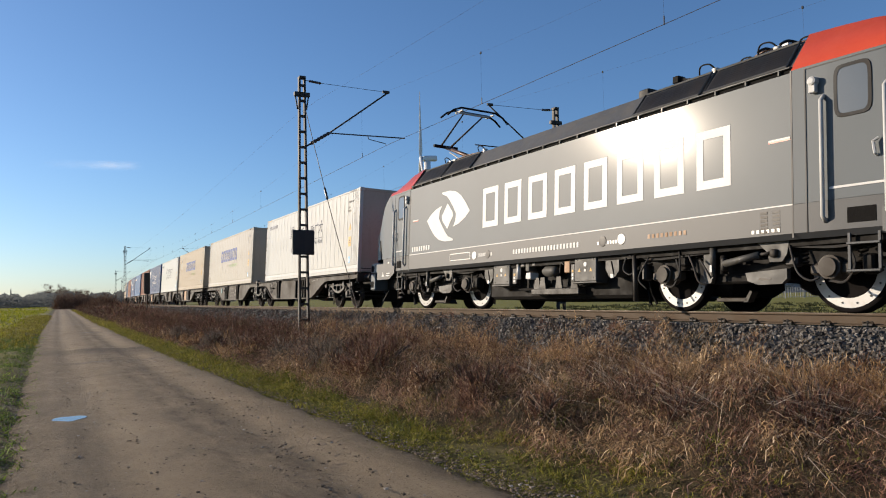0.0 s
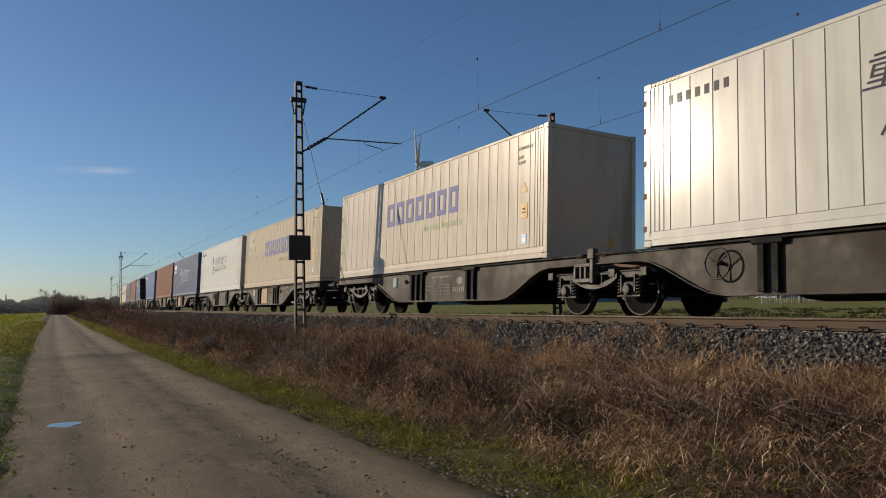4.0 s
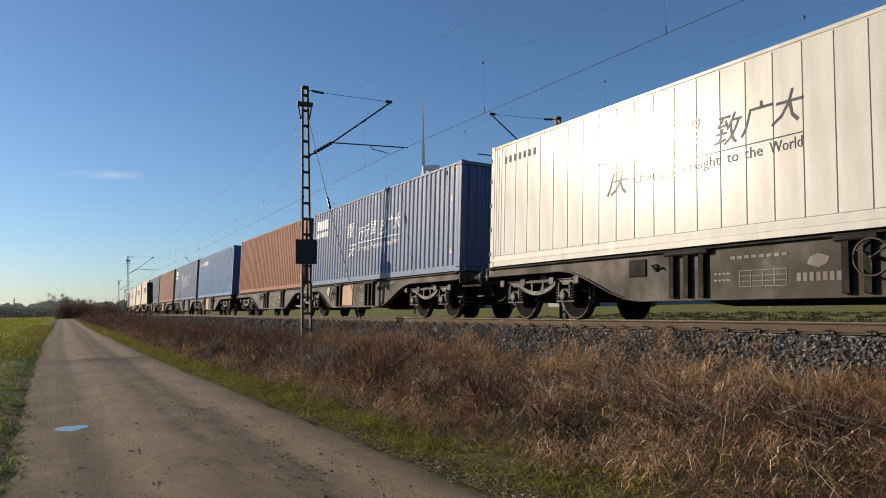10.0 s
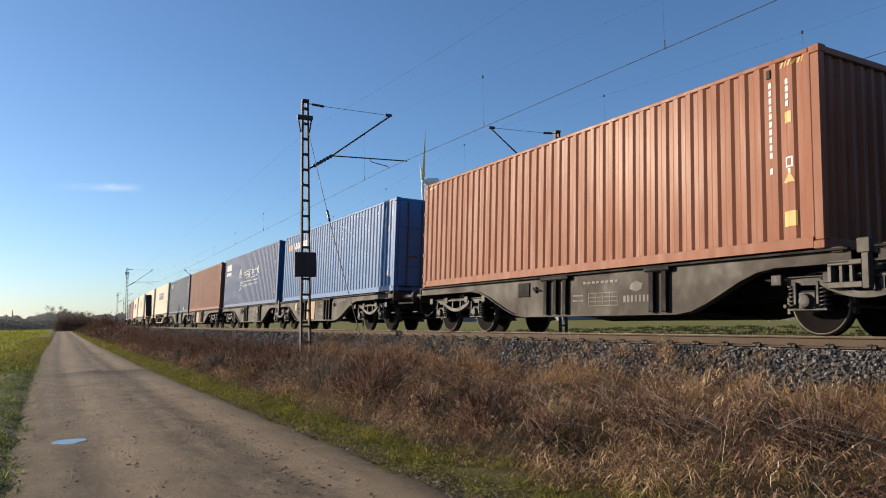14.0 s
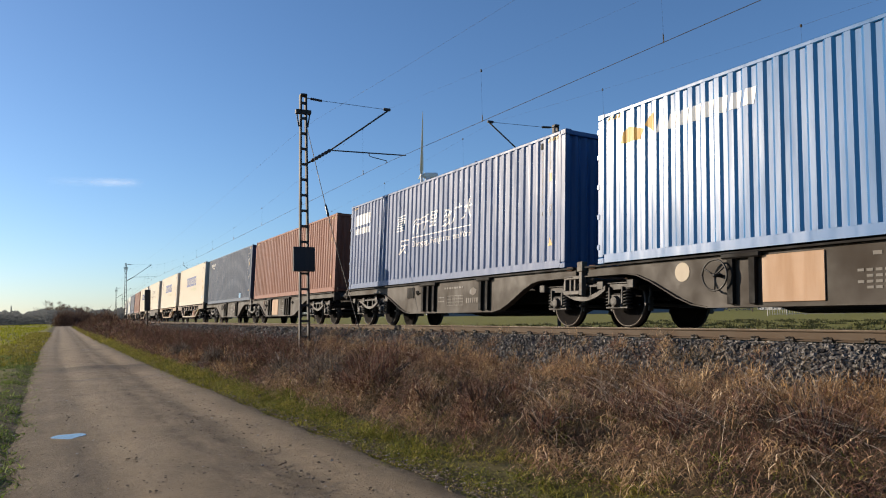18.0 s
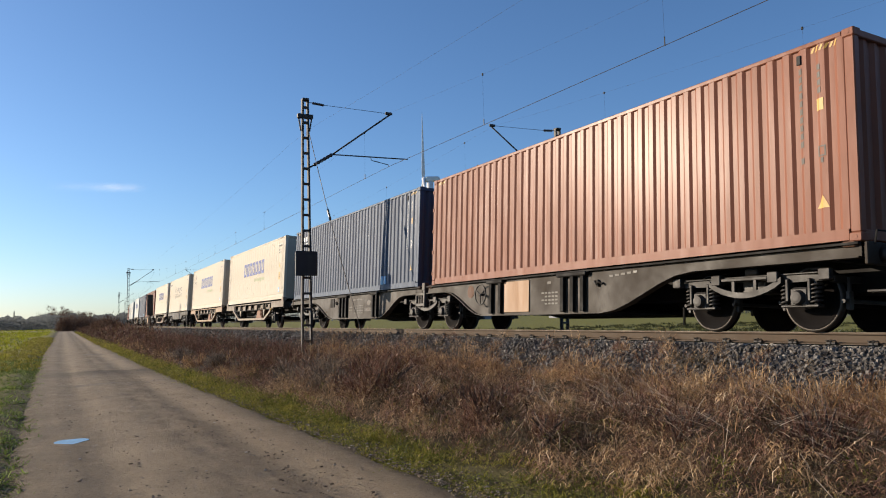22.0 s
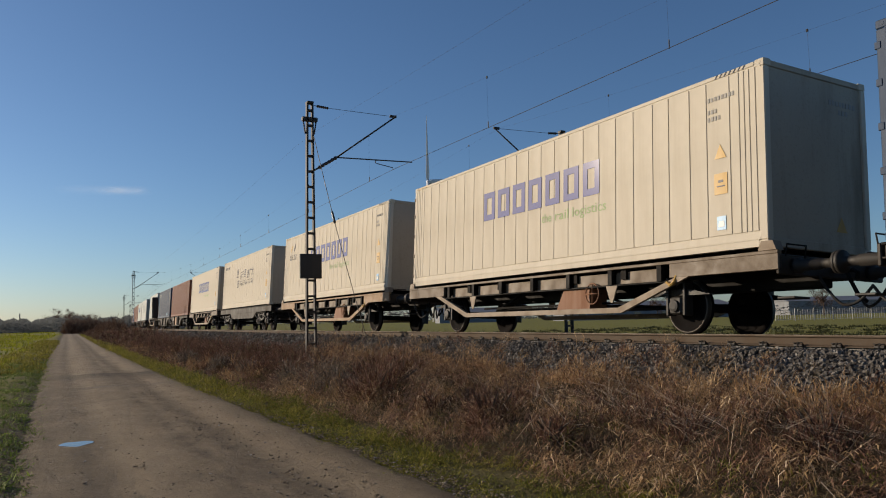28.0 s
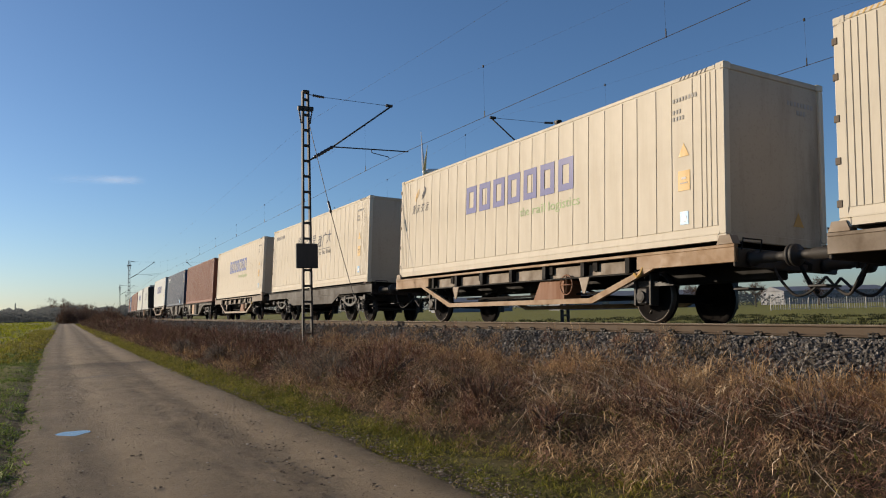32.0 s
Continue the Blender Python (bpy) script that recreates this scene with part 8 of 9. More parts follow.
def tussocks(count, per, s0, s1, o0, o1, seed, radius, rise, length, wide, lo=0.7, hang=0.8, floor=ground_z, scale=1.1):
    """Rounded tussocks: short blades that hang over the outside of low domes, in every direction."""
    rng = np.random.default_rng(seed)
    cs, co = rng.uniform(s0, s1, count), rng.uniform(o0, o1, count)
    keep = patchy(cs, co, seed + 50, scale, lo)
    cs, co = cs[keep], co[keep]
    r = radius * rng.uniform(0.55, 1.35, len(cs))
    h = rise(cs, co) * rng.uniform(0.25, 1.4, len(cs))
    bias = rng.uniform(0, 2 * np.pi, len(cs))
    cs, co, r, h, bias = (np.repeat(q, per) for q in (cs, co, r, h, bias))
    n = len(cs)
    phi, pol = rng.uniform(0, 2 * np.pi, n), np.arccos(rng.uniform(0, 1, n))
    lump = (1 + 0.22 * np.sin(3 * phi + bias) + 0.15 * np.sin(7 * phi + 2 * bias)) * rng.uniform(0.75, 1.08, n)
    o, s = co + r * lump * np.sin(pol) * np.cos(phi), cs + r * lump * np.sin(pol) * np.sin(phi)
    z = floor(s, o) + h * lump * np.cos(pol) - 0.03
    th = phi + rng.normal(0, 0.9, n) + 0.5 * np.sin(bias)
    tilt = np.clip(pol * 0.8 + hang + rng.normal(0, 0.35, n), 0.05, 2.2)
    return blades(s, o, z, length * rng.uniform(0.4, 1.4, n), wide * rng.uniform(0.6, 1.4, n), 0.6, seed + 9, 0.55, th, tilt)


def low(k):
    return lambda s, o: k * bank_high(s, o)


growth("matted_grass", "matted reddish and golden dead grass on the bank", TANGLE, [
    tussocks(760, 110, 2, 13, -6.35, -2.8, 11, 0.21, low(0.8), 0.12, 0.0082, 0.15, 1.0, ground_z, 3.6),
    tussocks(420, 60, 2, 13, -6.2, -2.6, 15, 0.13, low(0.5), 0.20, 0.0055, 0.4, 0.5),
    tussocks(440, 100, 12, 19, -6.4, -2.7, 14, 0.25, low(0.9), 0.14, 0.0085, 0.2, 0.9, ground_z, 2.6)])
growth("dry_grass", "straw-coloured tufts of dry grass beside the ballast", STRAW, [
    tufts(18000, 2, 22, -3.35, -2.45, 12, low(0.95), 0.008, 36, 0.08, 0.35, 0.9, 0.1),
    tussocks(400, 80, 2, 22, -3.6, -2.6, 18, 0.19, low(0.82), 0.19, 0.008, 0.45, 0.2),
    tussocks(70, 90, 12.5, 30, -6.15, -5.4, 19, 0.22, low(0.5), 0.22, 0.010, 0.3, 0.4),
    tussocks(34, 90, 3, 14, -5.6, -3.9, 16, 0.19, low(0.6), 0.2, 0.008, 0.2, 0.4),
    tufts(5000, 26, 70, -6.2, -5.6, 17, low(0.9), 0.016, 40, 0.16, 0.15, 0.8, 0.1)])
growth("bramble_thicket", "dark reddish-brown dry brambles and stems", BRAMBLE, [
    tussocks(210, 150, 2.5, 16, -6.0, -2.9, 21, 0.40, low(1.1), 0.13, 0.006, 0.0, 0.6, ground_z, 2.3),
    tussocks(1400, 80, 15, 60, -6.4, -2.8, 13, 0.36, low(0.85), 0.16, 0.012, 0.5, 0.9, ground_z, 2.0),
    tussocks(260, 170, 13, 62, -5.6, -3.0, 24, 0.60, low(1.5), 0.16, 0.011, 0.1, 0.7, ground_z, 1.7),
    tufts(5000, 22, 62, -5.9, -2.9, 22, low(1.2), 0.012, 30, 0.25, 0.5, 0.7, 0.1),
    tussocks(720, 90, 60, 200, -6.4, -3.0, 23, 0.8, low(1.25), 0.4, 0.04, 0.8, 0.4)])


def shoulder(s, o):
    return np.interp(o, [q[0] for q in BALLAST_EDGE], [q[1] for q in BALLAST_EDGE]) + 0.0 * s


growth("ballast_weeds", "withered brown weeds growing in the ballast", TANGLE, [
    tussocks(150, 110, 3, 26, -2.6, -1.8, 26, 0.16, lambda s, o: 0.20 + 0 * s, 0.13, 0.006, 0.35, 0.3, shoulder, 0.8),
    tufts(3800, 3, 26, -2.6, -2.0, 27, lambda s, o: 0.32 + 0 * s, 0.006, 28, 0.08, 0.2, 0.5, 0.05)])


def fallen(n, per, seed, high, lying, s1=15.0, way=-1.2, turn=0.45):
    """Bunches of long stalks, bent over the same way, along the bank."""
    rng = np.random.default_rng(seed)
    s, o = np.repeat(2.5 + s1 * rng.uniform(0, 1, n) ** 1.2, per), np.repeat(rng.uniform(-5.8, -3.0, n), per)
    s, o = s + rng.normal(0, 0.18, len(s)), o + rng.normal(0, 0.14, len(s))
    th = np.repeat(rng.normal(way, turn, n), per) + rng.normal(0, 0.22, len(s))
    tilt = np.clip(rng.normal(lying, 0.16, len(s)), 0.1, 1.75)
    z = ground_z(s, o) + bank_high(s, o) * rng.uniform(0.6, 1.1, len(s)) * min(1, max(0, lying - 0.4))
    return blades(s, o, z, high * rng.uniform(0.4, 1.2, len(s)), np.full(len(s), 0.007) * rng.uniform(0.7, 1.3, len(s)), 1.0, seed, 0.08, th, tilt)


growth("fallen_stalks", "pale fallen stalks lying over the grass", PALE, [fallen(46, 11, 31, 0.95, 1.74, 8.0, -1.65, 0.35), fallen(20, 8, 34, 0.7, 1.6, 15.0, -1.2, 1.0), fallen(240, 1, 32, 0.45, 1.6, 15.0, -1.4, 1.2), fallen(70, 2, 33, 0.55, 0.5)])


def short(n, s0, s1, o0, o1, seed, h, w, lo=0.4, per=20, sp=0.10):
    s, o, tuft, rng = clumped(n, s0, s1, o0, o1, seed, per, sp, 1.3, lo)
    return blades(s, o, ground_z(s, o) - 0.01, h * tuft * rng.uniform(0.5, 1.3, len(s)), w * rng.uniform(0.7, 1.3, len(s)), 0.75, seed + 5)


def knee(k):
    return lambda s, o: k + 0 * s


growth("verge_grass", "short yellow-green grass along the lane", GREEN, [
    tussocks(150, 80, 2.5, 8, -6.9, -5.9, 39, 0.12, knee(0.08), 0.07, 0.010, 0.0, 0.5, ground_z, 4.0), tussocks(360, 80, 7, 18, -7.1, -6.35, 41, 0.14, knee(0.09), 0.075, 0.010, 0.25, 0.5, ground_z, 2.8), short(5000, 3, 18, -7.2, -6.4, 40, 0.04, 0.009, 0.1, 14, 0.06),
    tussocks(1500, 40, 17, 55, -7.2, -6.35, 42, 0.20, knee(0.10), 0.10, 0.016, 0.9, 0.5), tussocks(1500, 26, 53, 190, -7.3, -6.4, 43, 0.32, knee(0.16), 0.16, 0.05, 0.9, 0.4),
    short(18000, 30, 110, -13.0, -10.7, 45, 0.16, 0.035, 0.6),
    tussocks(50, 50, 3, 16, -6.2, -4.6, 46, 0.14, knee(0.14), 0.10, 0.008, 0.1)])
growth("verge_moss", "lumpy green grass and moss at the foot of the bank", MOSS, [
    tussocks(300, 44, 4, 34, -7.30, -6.90, 55, 0.09, knee(0.035), 0.05, 0.010, 0.3, 0.7, knee(0.0), 1.6),
    tussocks(90, 150, 8, 24, -6.75, -6.25, 56, 0.26, knee(0.22), 0.07, 0.011, 0.2, 0.5, ground_z, 1.2),
    tussocks(170, 100, 2.5, 8, -6.9, -5.8, 47, 0.15, knee(0.12), 0.05, 0.010, 0.0, 0.6, ground_z, 3.4), tussocks(440, 100, 7.5, 20, -7.1, -6.2, 48, 0.16, knee(0.12), 0.055, 0.011, 0.1, 0.6, ground_z, 2.6),
    tussocks(700, 40, 19, 60, -7.15, -6.3, 49, 0.24, knee(0.12), 0.09, 0.020, 0.6, 0.5),
    tussocks(60, 80, 3, 20, -5.9, -4.2, 54, 0.20, knee(0.26), 0.07, 0.009, 0.15, 0.4, ground_z, 1.7)])
growth("verge_herbs", "low green herbs and grass beside the field", HERB, [
    tussocks(420, 36, 4, 44, -11.0, -10.48, 57, 0.10, knee(0.035), 0.07, 0.014, 0.3, 0.7, knee(0.0), 1.6),
    tussocks(1700, 34, 4, 40, -12.9, -10.8, 44, 0.17, knee(0.05), 0.10, 0.024, 0.35, 0.8, ground_z, 2.4), short(12000, 4, 40, -12.9, -10.7, 47, 0.07, 0.014, 0.5)])
growth("field_crop", "young green crop on the field", CROP, [
    short(36000, 8, 45, -30, -12.3, 51, 0.18, 0.034, 1.0, 8, 0.14), short(34000, 45, 200, -70, -12.5, 52, 0.30, 0.11, 0.9, 12, 0.5), short(9000, 200, 420, -160, -13, 53, 0.4, 0.3, 0.9, 12, 1.0)])


def far_side(n, seed, s0, s1, o0, o1, h, w):
    s, o, tuft, rng = clumped(n, s0, s1, o0, o1, seed, 24, 0.3, 0.7, 0.3)
    z = np.interp(o, [5.9, 7.5, 9.5, 14, 40], [0.55, 0.48, 0.28, 0.10, 0.0])
    return blades(s, o, z, h * tuft * rng.uniform(0.4, 1.2, len(s)), w * rng.uniform(0.6, 1.4, len(s)), 0.6, seed + 3)


growth("far_weeds", "green weeds and grass beyond the track", WEED, [far_side(34000, 61, -2, 40, 6.4, 11.0, 0.50, 0.035), far_side(16000, 62, 40, 150, 6.6, 14, 0.5, 0.07)])
growth("far_meadow", "green meadow strip beyond the railway", WEED, [far_side(30000, 63, 0, 70, 12, 60, 0.25, 0.09)])

# ---- bushes, hedges and trees ----
TWIG = leafy("bare brown twigs", [(0.0, (0.056, 0.034, 0.024)), (0.6, (0.120, 0.072, 0.048)), (1.0, (0.192, 0.128, 0.088))], 0.4, 0.25)
BARK = rough_stuff("grey brown bark", [(0.3, (0.048, 0.040, 0.032)), (0.7, (0.104, 0.084, 0.068))], 6)
# Blue-grey haze of the distance is mixed into the wood's colour.
WOOD_FAR = leafy("haze-tinted winter wood", [(0.0, (0.115, 0.125, 0.130)), (0.6, (0.130, 0.140, 0.143)), (1.0, (0.150, 0.157, 0.158))], 0.02, 0.72)


def bush(x, y, z, r, h, n, seed, w, material=None, name="bush", label="bare reddish-brown winter bush"):
    """A leafless bush: many thin twigs fanning out of several stems."""
    rng = np.random.default_rng(seed)
    b = thing(name, label, "bush", "bushes by the lane", at=pose(x, y, z))
    for i in range(7):
        a, q = rng.uniform(0, 6.28), rng.uniform(0.3, 0.9)
        part("stem", Shape().tube([(0.2 * r * math.cos(a), 0.2 * r * math.sin(a), -0.1), (0.5 * q * r * math.cos(a), 0.5 * q * r * math.sin(a), 0.5 * h), (q * r * math.cos(a + 0.3), q * r * math.sin(a + 0.3), 0.9 * h)], [0.02 + 0.012 * h, 0.012 + 0.008 * h, 0.008], 5), BARK, b)
    th, ph = rng.uniform(0, 6.28, n), np.arccos(rng.uniform(0, 1, n))
    rad = rng.uniform(0.25, 1.0, n) ** 0.6 * (1 + 0.25 * np.sin(th * 3 + seed) + 0.15 * np.sin(th * 7))
    px, py, pz = rad * r * np.sin(ph) * np.cos(th), rad * r * np.sin(ph) * np.sin(th), rad * h * np.cos(ph)
    ln = rng.uniform(0.15, 0.4, n) * h
    d = np.stack([px / r * 0.8, py / r * 0.8, np.abs(pz / h) + 0.4], 1) + rng.normal(0, 0.35, (n, 3))
    d /= np.linalg.norm(d, axis=1)[:, None]
    side = np.cross(d, rng.normal(0, 1, (n, 3)))
    side /= np.linalg.norm(side, axis=1)[:, None]
    p0 = np.stack([px, py, pz], 1)
    v = np.stack([p0 - side * w, p0 + side * w, p0 + d * ln[:, None]], 1).reshape(-1, 3)
    part("twig_crown", soup("twig_crown", v, np.arange(3 * n).reshape(-1, 3), material or TWIG), None, b)
    return b


rng = np.random.default_rng(5)
for i in range(16):
    s = 105 + 8.0 * i + rng.uniform(-2, 2)
    o = -4.6 + rng.uniform(-0.9, 0.9)
    x, y = line(s, o)
    x += float(sway(s)) * rng.uniform(0.1, 0.75)
    bush(x, y, 0.2, rng.uniform(1.2, 2.0), rng.uniform(1.4, 2.2), 1500, 100 + i, 0.03)
for i in range(7):
    y = 222 + 5 * i
    x = y * math.tan(radians(1.55 + 0.28 * i))
    bush(x, y, 0.0, 2.3, rng.uniform(3.2, 4.4), 1300, 140 + i, 0.035, label="dark bare hedge bush beside the lane")
for i in range(30):
    x, y = line(12.5 + 1.5 * i + rng.uniform(-1, 1), rng.uniform(-5.2, -3.3))
    r = rng.uniform(0.5, 1.0)
    bush(x, y, 0.2, r, r * rng.uniform(0.65, 0.95), 2000, 170 + i, 0.006, BRAMBLE, "bramble_bush", "dense reddish-brown bramble bush on the bank")
for i in range(22):
    x, y = line(4.6 + 0.42 * i + rng.uniform(-0.4, 0.4), rng.uniform(-5.5, -3.2))
    r = rng.uniform(0.24, 0.45)
    bush(x, y, 0.2, r, r * rng.uniform(0.8, 1.2), 900, 250 + i, 0.004, BRAMBLE, "bramble_bush", "low dark bramble clump in the dead grass")
DEAD_TWIG = leafy("grey dead twigs", [(0.0, (0.07, 0.055, 0.042)), (0.6, (0.20, 0.165, 0.13)), (1.0, (0.42, 0.36, 0.29))], 0.6, 0.15)
for i, (s, o, r) in enumerate(((14.6, -5.3, 0.55), (15.8, -5.0, 0.7), (17.2, -5.4, 0.5), (24.5, -5.6, 0.5), (21, -5.5, 0.45), (31, -5.7, 0.5))):
    x, y = line(s, o)
    bush(x, y, 0.15, r, r * 0.9, 1500, 220 + i, 0.005, DEAD_TWIG, "dead_brush", "grey tangle of dead twigs on the bank")


def tree(x, y, h, seed):
    """A bare winter tree: trunk, limbs, and a crown of twig clumps with gaps."""
    rng = np.random.default_rng(seed)
    t = thing("tree", "bare winter tree with an uneven twiggy crown", "tree", "distant trees", at=pose(x, y, 0))
    s = Shape().tube([(0, 0, -0.5), (0.02 * h, 0, 0.3 * h), (0, 0.02 * h, 0.75 * h)], [0.03 * h, 0.022 * h, 0.006 * h], 6)
    for i in range(7):
        a, z = rng.uniform(0, 6.28), rng.uniform(0.28, 0.6) * h
        s.tube([(0, 0, z), (0.18 * h * math.cos(a), 0.18 * h * math.sin(a), z + 0.15 * h), (0.3 * h * math.cos(a), 0.3 * h * math.sin(a), z + 0.28 * h)], [0.012 * h, 0.008 * h, 0.003 * h], 5)
    part("trunk", s, BARK, t)
    n = 900
    c = rng.normal(0, 1, (14, 3)) * np.array([0.2, 0.2, 0.14]) * h + np.array([0, 0, 0.66 * h])
    p0 = c[rng.integers(0, 14, n)] + rng.normal(0, 0.06 * h, (n, 3))
    d = rng.normal(0, 1, (n, 3)) + np.array([0, 0, 0.7])
    d /= np.linalg.norm(d, axis=1)[:, None]
    side = np.cross(d, rng.normal(0, 1, (n, 3)))
    side /= np.linalg.norm(side, axis=1)[:, None]
    v = np.stack([p0 - side * 0.006 * h, p0 + side * 0.006 * h, p0 + d * 0.12 * h], 1).reshape(-1, 3)
    part("crown", soup("crown", v, np.arange(3 * n).reshape(-1, 3), TWIG), None, t)


for i, (az, dist, h) in enumerate(((0.5, 420, 9), (1.0, 440, 10.5), (1.4, 430, 9.5), (1.9, 450, 10), (2.6, 430, 9), (44, 240, 8), (47, 260, 9), (51, 230, 7), (55, 250, 9), (41, 300, 8))):
    a = radians(az)
    tree(dist * math.sin(a), dist * math.cos(a), h, 200 + i)


def woods(n, az0, az1, dist, depth, h, seed, w):
    """A far wood as one mass of upright twig strokes with an uneven top."""
    rng = np.random.default_rng(seed)
    a = radians(1) * rng.uniform(az0, az1, n)
    r = dist + rng.uniform(0, depth, n)
    top = h * (0.82 + 0.14 * np.sin(a * 60 + seed) * np.sin(a * 143) + 0.10 * np.abs(np.sin(a * 231)))
    z = rng.uniform(0, 1, n) ** 0.8 * top
    p0 = np.stack([r * np.sin(a), r * np.cos(a), z], 1)
    d = rng.normal(0, 0.8, (n, 3)) + np.array([0, 0, 0.7])
    side = np.stack([np.cos(a), -np.sin(a), rng.normal(0, 0.3, n)], 1)
    ln = rng.uniform(0.6, 1.6, n)[:, None] * h * 0.05
    v = np.stack([p0 - side * w, p0 + side * w, p0 + d * ln], 1).reshape(-1, 3)
    return v, np.arange(3 * n).reshape(-1, 3)


def wood_body(n, az0, az1, dist, h, seed):
    """The dense inside of a far wood, with the same uneven top."""
    a = radians(1) * np.linspace(az0, az1, n)
    top = 0.9 * h * (0.82 + 0.14 * np.sin(a * 60 + seed) * np.sin(a * 143) + 0.10 * np.abs(np.sin(a * 231)))
    low_ = np.stack([dist * np.sin(a), dist * np.cos(a), 0 * a - 0.5], 1)
    v = np.concatenate([low_, low_ + np.stack([0 * a, 0 * a, top + 0.5], 1)])
    i = np.arange(n - 1)
    return v, np.concatenate([np.stack([i, i + 1, n + i + 1], 1), np.stack([i, n + i + 1, n + i], 1)])


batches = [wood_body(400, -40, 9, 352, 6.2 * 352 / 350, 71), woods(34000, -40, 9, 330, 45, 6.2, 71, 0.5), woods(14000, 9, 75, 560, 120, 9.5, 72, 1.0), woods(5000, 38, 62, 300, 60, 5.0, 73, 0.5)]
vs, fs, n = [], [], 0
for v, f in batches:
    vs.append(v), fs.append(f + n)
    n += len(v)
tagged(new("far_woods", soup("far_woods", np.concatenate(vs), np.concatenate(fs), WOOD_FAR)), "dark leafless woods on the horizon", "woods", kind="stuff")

# ---- on the lane: a puddle, pebbles, clods ----
def water_material():
    m, n, l, p = nodes_of("still puddle water")
    p.inputs["Base Color"].default_value = (0.11, 0.095, 0.075, 1)
    p.inputs["Roughness"].default_value = 0.10
    p.inputs["Specular IOR Level"].default_value = 0.55
    return m


pd = Shape()
ring = []
for i in range(36):
    a = 2 * math.pi * i / 36
    ring.append((0.43 + (0.19 + 0.04 * math.sin(2 * a + 1)) * math.cos(a), 11.72 + (0.25 + 0.05 * math.sin(3 * a)) * math.sin(a), 0.001))
pd.add(ring, [tuple(range(36))])
tagged(new("puddle", pd.mesh("puddle", water_material())), "small rain puddle mirroring the sky", "puddle", kind="structure")
PEBBLE = rough_stuff("lane pebble", [(0.0, (0.096, 0.074, 0.052)), (0.5, (0.176, 0.136, 0.096)), (0.9, (0.272, 0.224, 0.168)), (1.0, (0.416, 0.384, 0.344))], 2, island=True)
rng = np.random.default_rng(77)
n = 9500
ps, po = 4 + 26 * rng.uniform(0, 1, n) ** 1.6, rng.uniform(-10.7, -7.1, n)
sz = 0.007 + 0.028 * rng.uniform(0, 1, n) ** 5
po[:3600] = np.where(rng.uniform(0, 1, 3600) < 0.9, -7.12 + np.abs(rng.normal(0, 0.2, 3600)), -10.75 - np.abs(rng.normal(0, 0.1, 3600)))
po[3600:5400] = rng.normal(-8.4, 0.5, 1800)
sz[3600:5400] = 0.008 + 0.03 * rng.uniform(0, 1, 1800) ** 4
sz[:3600] = 0.010 + 0.025 * rng.uniform(0, 1, 3600) ** 3
base = np.array([(x, y, z) for z in (-0.2, 0.22) for x, y in ((-0.5, -0.5), (0.5, -0.5), (0.5, 0.5), (-0.5, 0.5))])
wet = np.hypot((po + AXIS_X - 0.43) / 0.3, (ps - 11.72) / 0.38) < 1.1
sz[wet] = 0.002
v = base[None] * rng.uniform(0.5, 1.1, (n, 8, 3)) * sz[:, None, None]
a = ps * BEND
v += np.stack([AXIS_X + ps * a / 2 + po, ps, np.where(po > -7.1, 0.004 + 0.05 * (po + 7.1), 0.010)], 1)[:, None]
quads = np.array([(3, 2, 1, 0), (4, 5, 6, 7), (0, 1, 5, 4), (1, 2, 6, 5), (2, 3, 7, 6), (3, 0, 4, 7)])
tagged(new("pebbles", soup("pebbles", v.reshape(-1, 3), (quads[None] + 8 * np.arange(n)[:, None, None]).reshape(-1, 4), PEBBLE)), "loose pebbles and clods on the lane", "pebbles", kind="stuff")


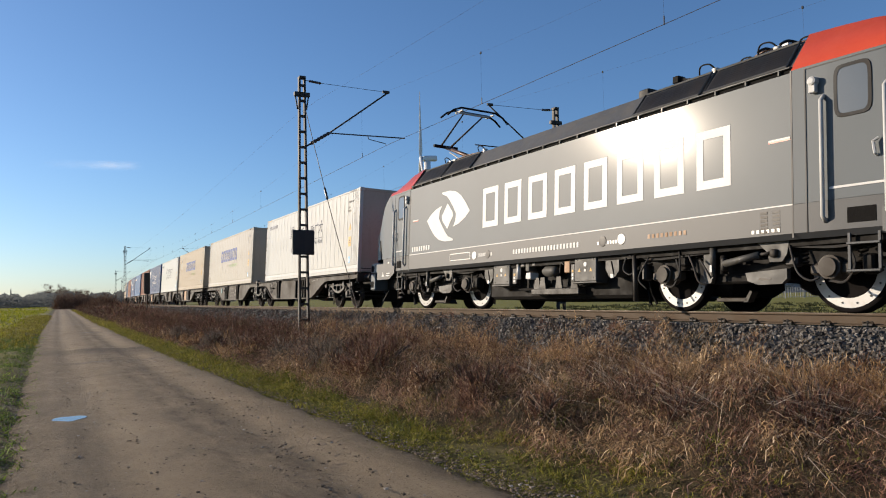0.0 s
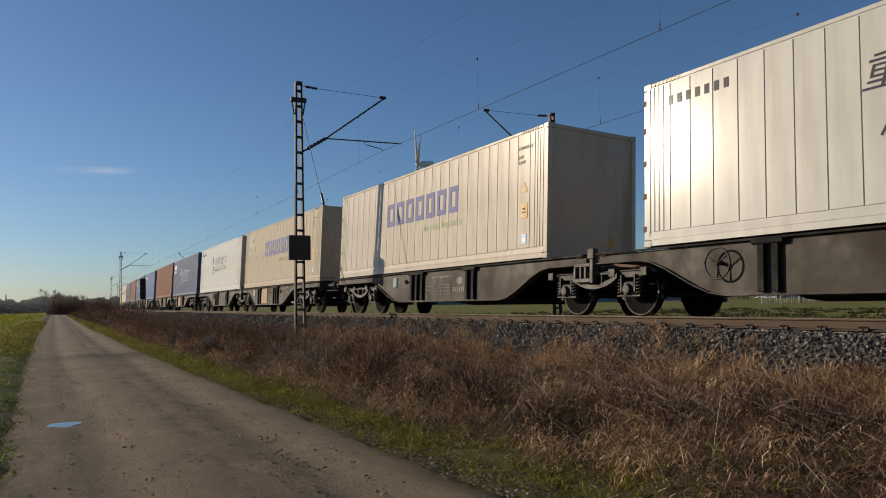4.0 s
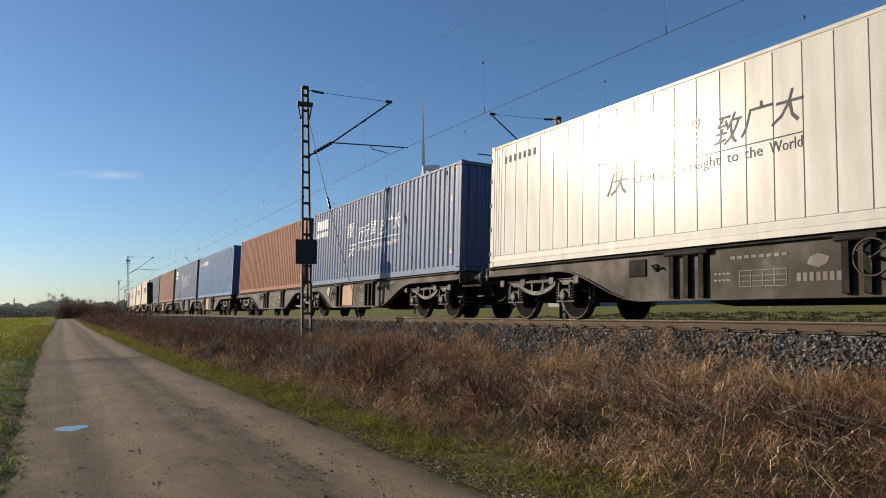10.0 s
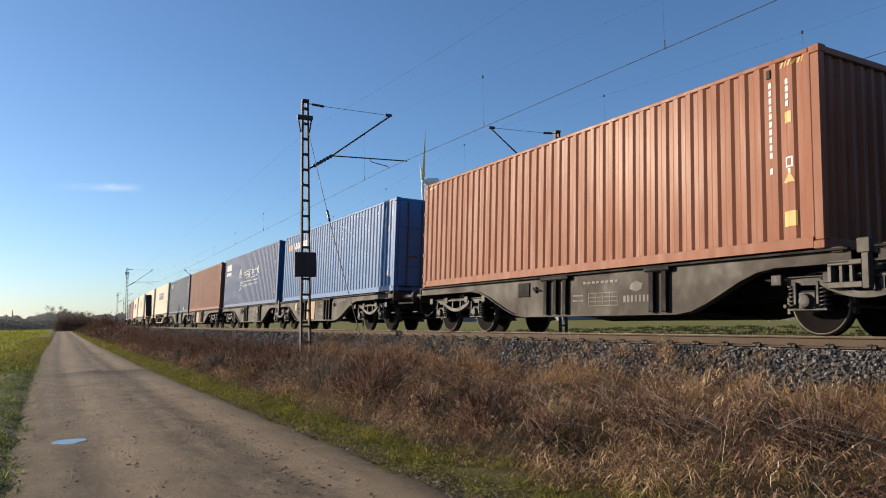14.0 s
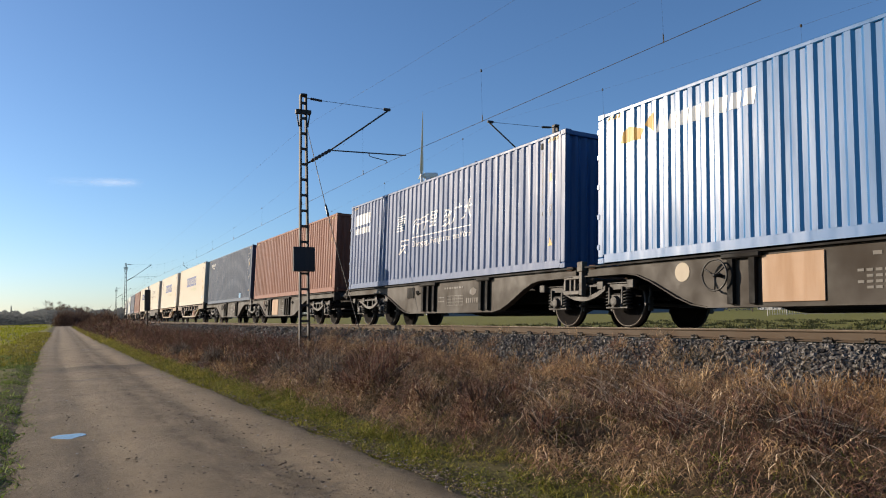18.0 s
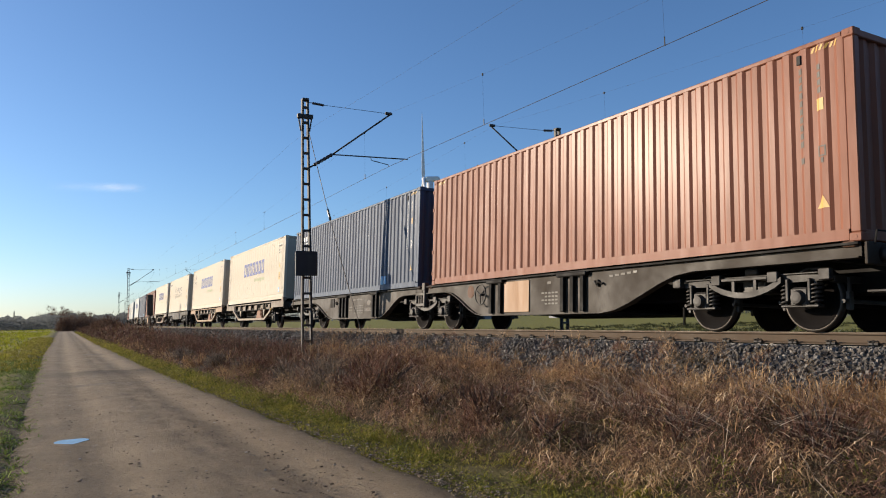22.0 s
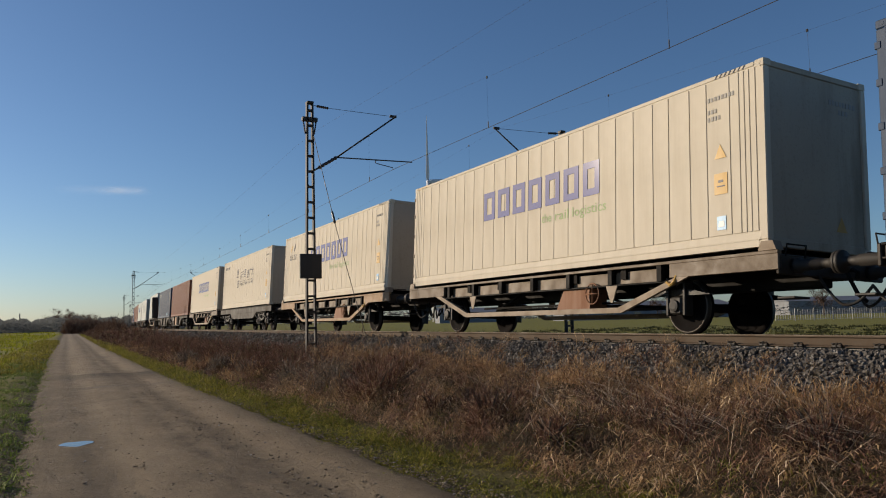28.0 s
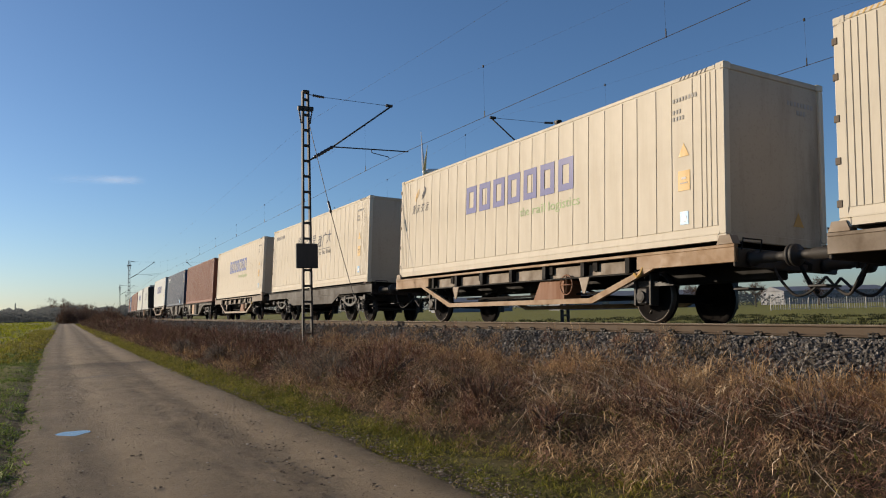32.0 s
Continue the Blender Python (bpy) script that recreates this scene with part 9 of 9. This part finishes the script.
# ---- a faint vapour trail low in the sky, and a thin mast over the far woods ----
def trail_material():
    m, n, l, p = nodes_of("thin vapour trail")
    uv = n.new("ShaderNodeUVMap")
    sep = n.new("ShaderNodeSeparateXYZ")
    l.new(uv.outputs[0], sep.inputs[0])
    a = ramp_of(n, l, sep.outputs[0], [(0.0, 0.0), (0.35, 0.35), (0.65, 1.0), (0.85, 0.7), (1.0, 0.0)])
    b = ramp_of(n, l, sep.outputs[1], [(0.0, 0.0), (0.5, 1.0), (1.0, 0.0)])
    mul = n.new("ShaderNodeMath")
    mul.operation = "MULTIPLY"
    l.new(a, mul.inputs[0])
    l.new(b, mul.inputs[1])
    thin = n.new("ShaderNodeMath")
    thin.operation = "MULTIPLY"
    l.new(mul.outputs[0], thin.inputs[0])
    l.new(ramp_of(n, l, noise_of(n, l, 0.02, 5, 0.6), [(0.3, 0.07), (0.7, 0.19)]), thin.inputs[1])
    clear, tr, mix = n.new("ShaderNodeBsdfTransparent"), n.new("ShaderNodeBsdfTranslucent"), n.new("ShaderNodeMixShader")
    tr.inputs[0].default_value = (0.95, 0.95, 0.95, 1)
    l.new(thin.outputs[0], mix.inputs[0])
    l.new(clear.outputs[0], mix.inputs[1])
    l.new(tr.outputs[0], mix.inputs[2])
    l.new(mix.outputs[0], n["Material Output"].inputs[0])
    return m


tr_ = Shape()
tr_.sheet([[(2500 * math.sin(radians(0.2 + 0.34 * i)), 2500 * math.cos(radians(0.2 + 0.34 * i)), 2500 * math.tan(radians(9.50 + 0.01 * i)) + 16 * (j - 2) / 2) for j in range(5)] for i in range(20)])
trail_mesh = tr_.mesh("vapour_trail", trail_material())
uvl = trail_mesh.uv_layers.new(name="along")
for lp in trail_mesh.loops:
    uvl.data[lp.index].uv = (lp.vertex_index // 5 / 19, lp.vertex_index % 5 / 4)
tagged(new("vapour_trail", trail_mesh), "faint white vapour trail low in the blue sky", "vapour trail", kind="structure")
a = radians(-1.46)
thing("distant_mast", "thin grey mast rising over the far woods", "mast", at=pose(600 * math.sin(a), 600 * math.cos(a), 0), shape=Shape().tube([(0, 0, 0), (0, 0, 10.5), (0, 0, 12.6)], [0.45, 0.4, 0.2], 8), material=CONCRETE)

# ================= what moves =================
def motions():
    """The train runs past and slows down; its wheels turn."""
    steps = [0.5 * i for i in range(65)]
    for ob, s, z in movers:
        walk(ob, [(t, on_track(s - run(t), z)) for t in steps])
    turn = [(0, 0), (3, 65), (6, 95), (9, 120), (11, 138), (13, 157), (15, 202), (16.5, 240), (19, 300), (22, 360), (25, 420), (28, 480), (30, 520), (32, 560)]
    walk(rotor, [(t, pose(0, 0, 89.7, a)) for t, a in turn])
    fine = [0.1 * i for i in range(321)]
    for ob, m, r in wheels:
        walk(ob, [(t, m @ Matrix.Rotation(run(t) / r, 4, "X")) for t in fine])


motions()
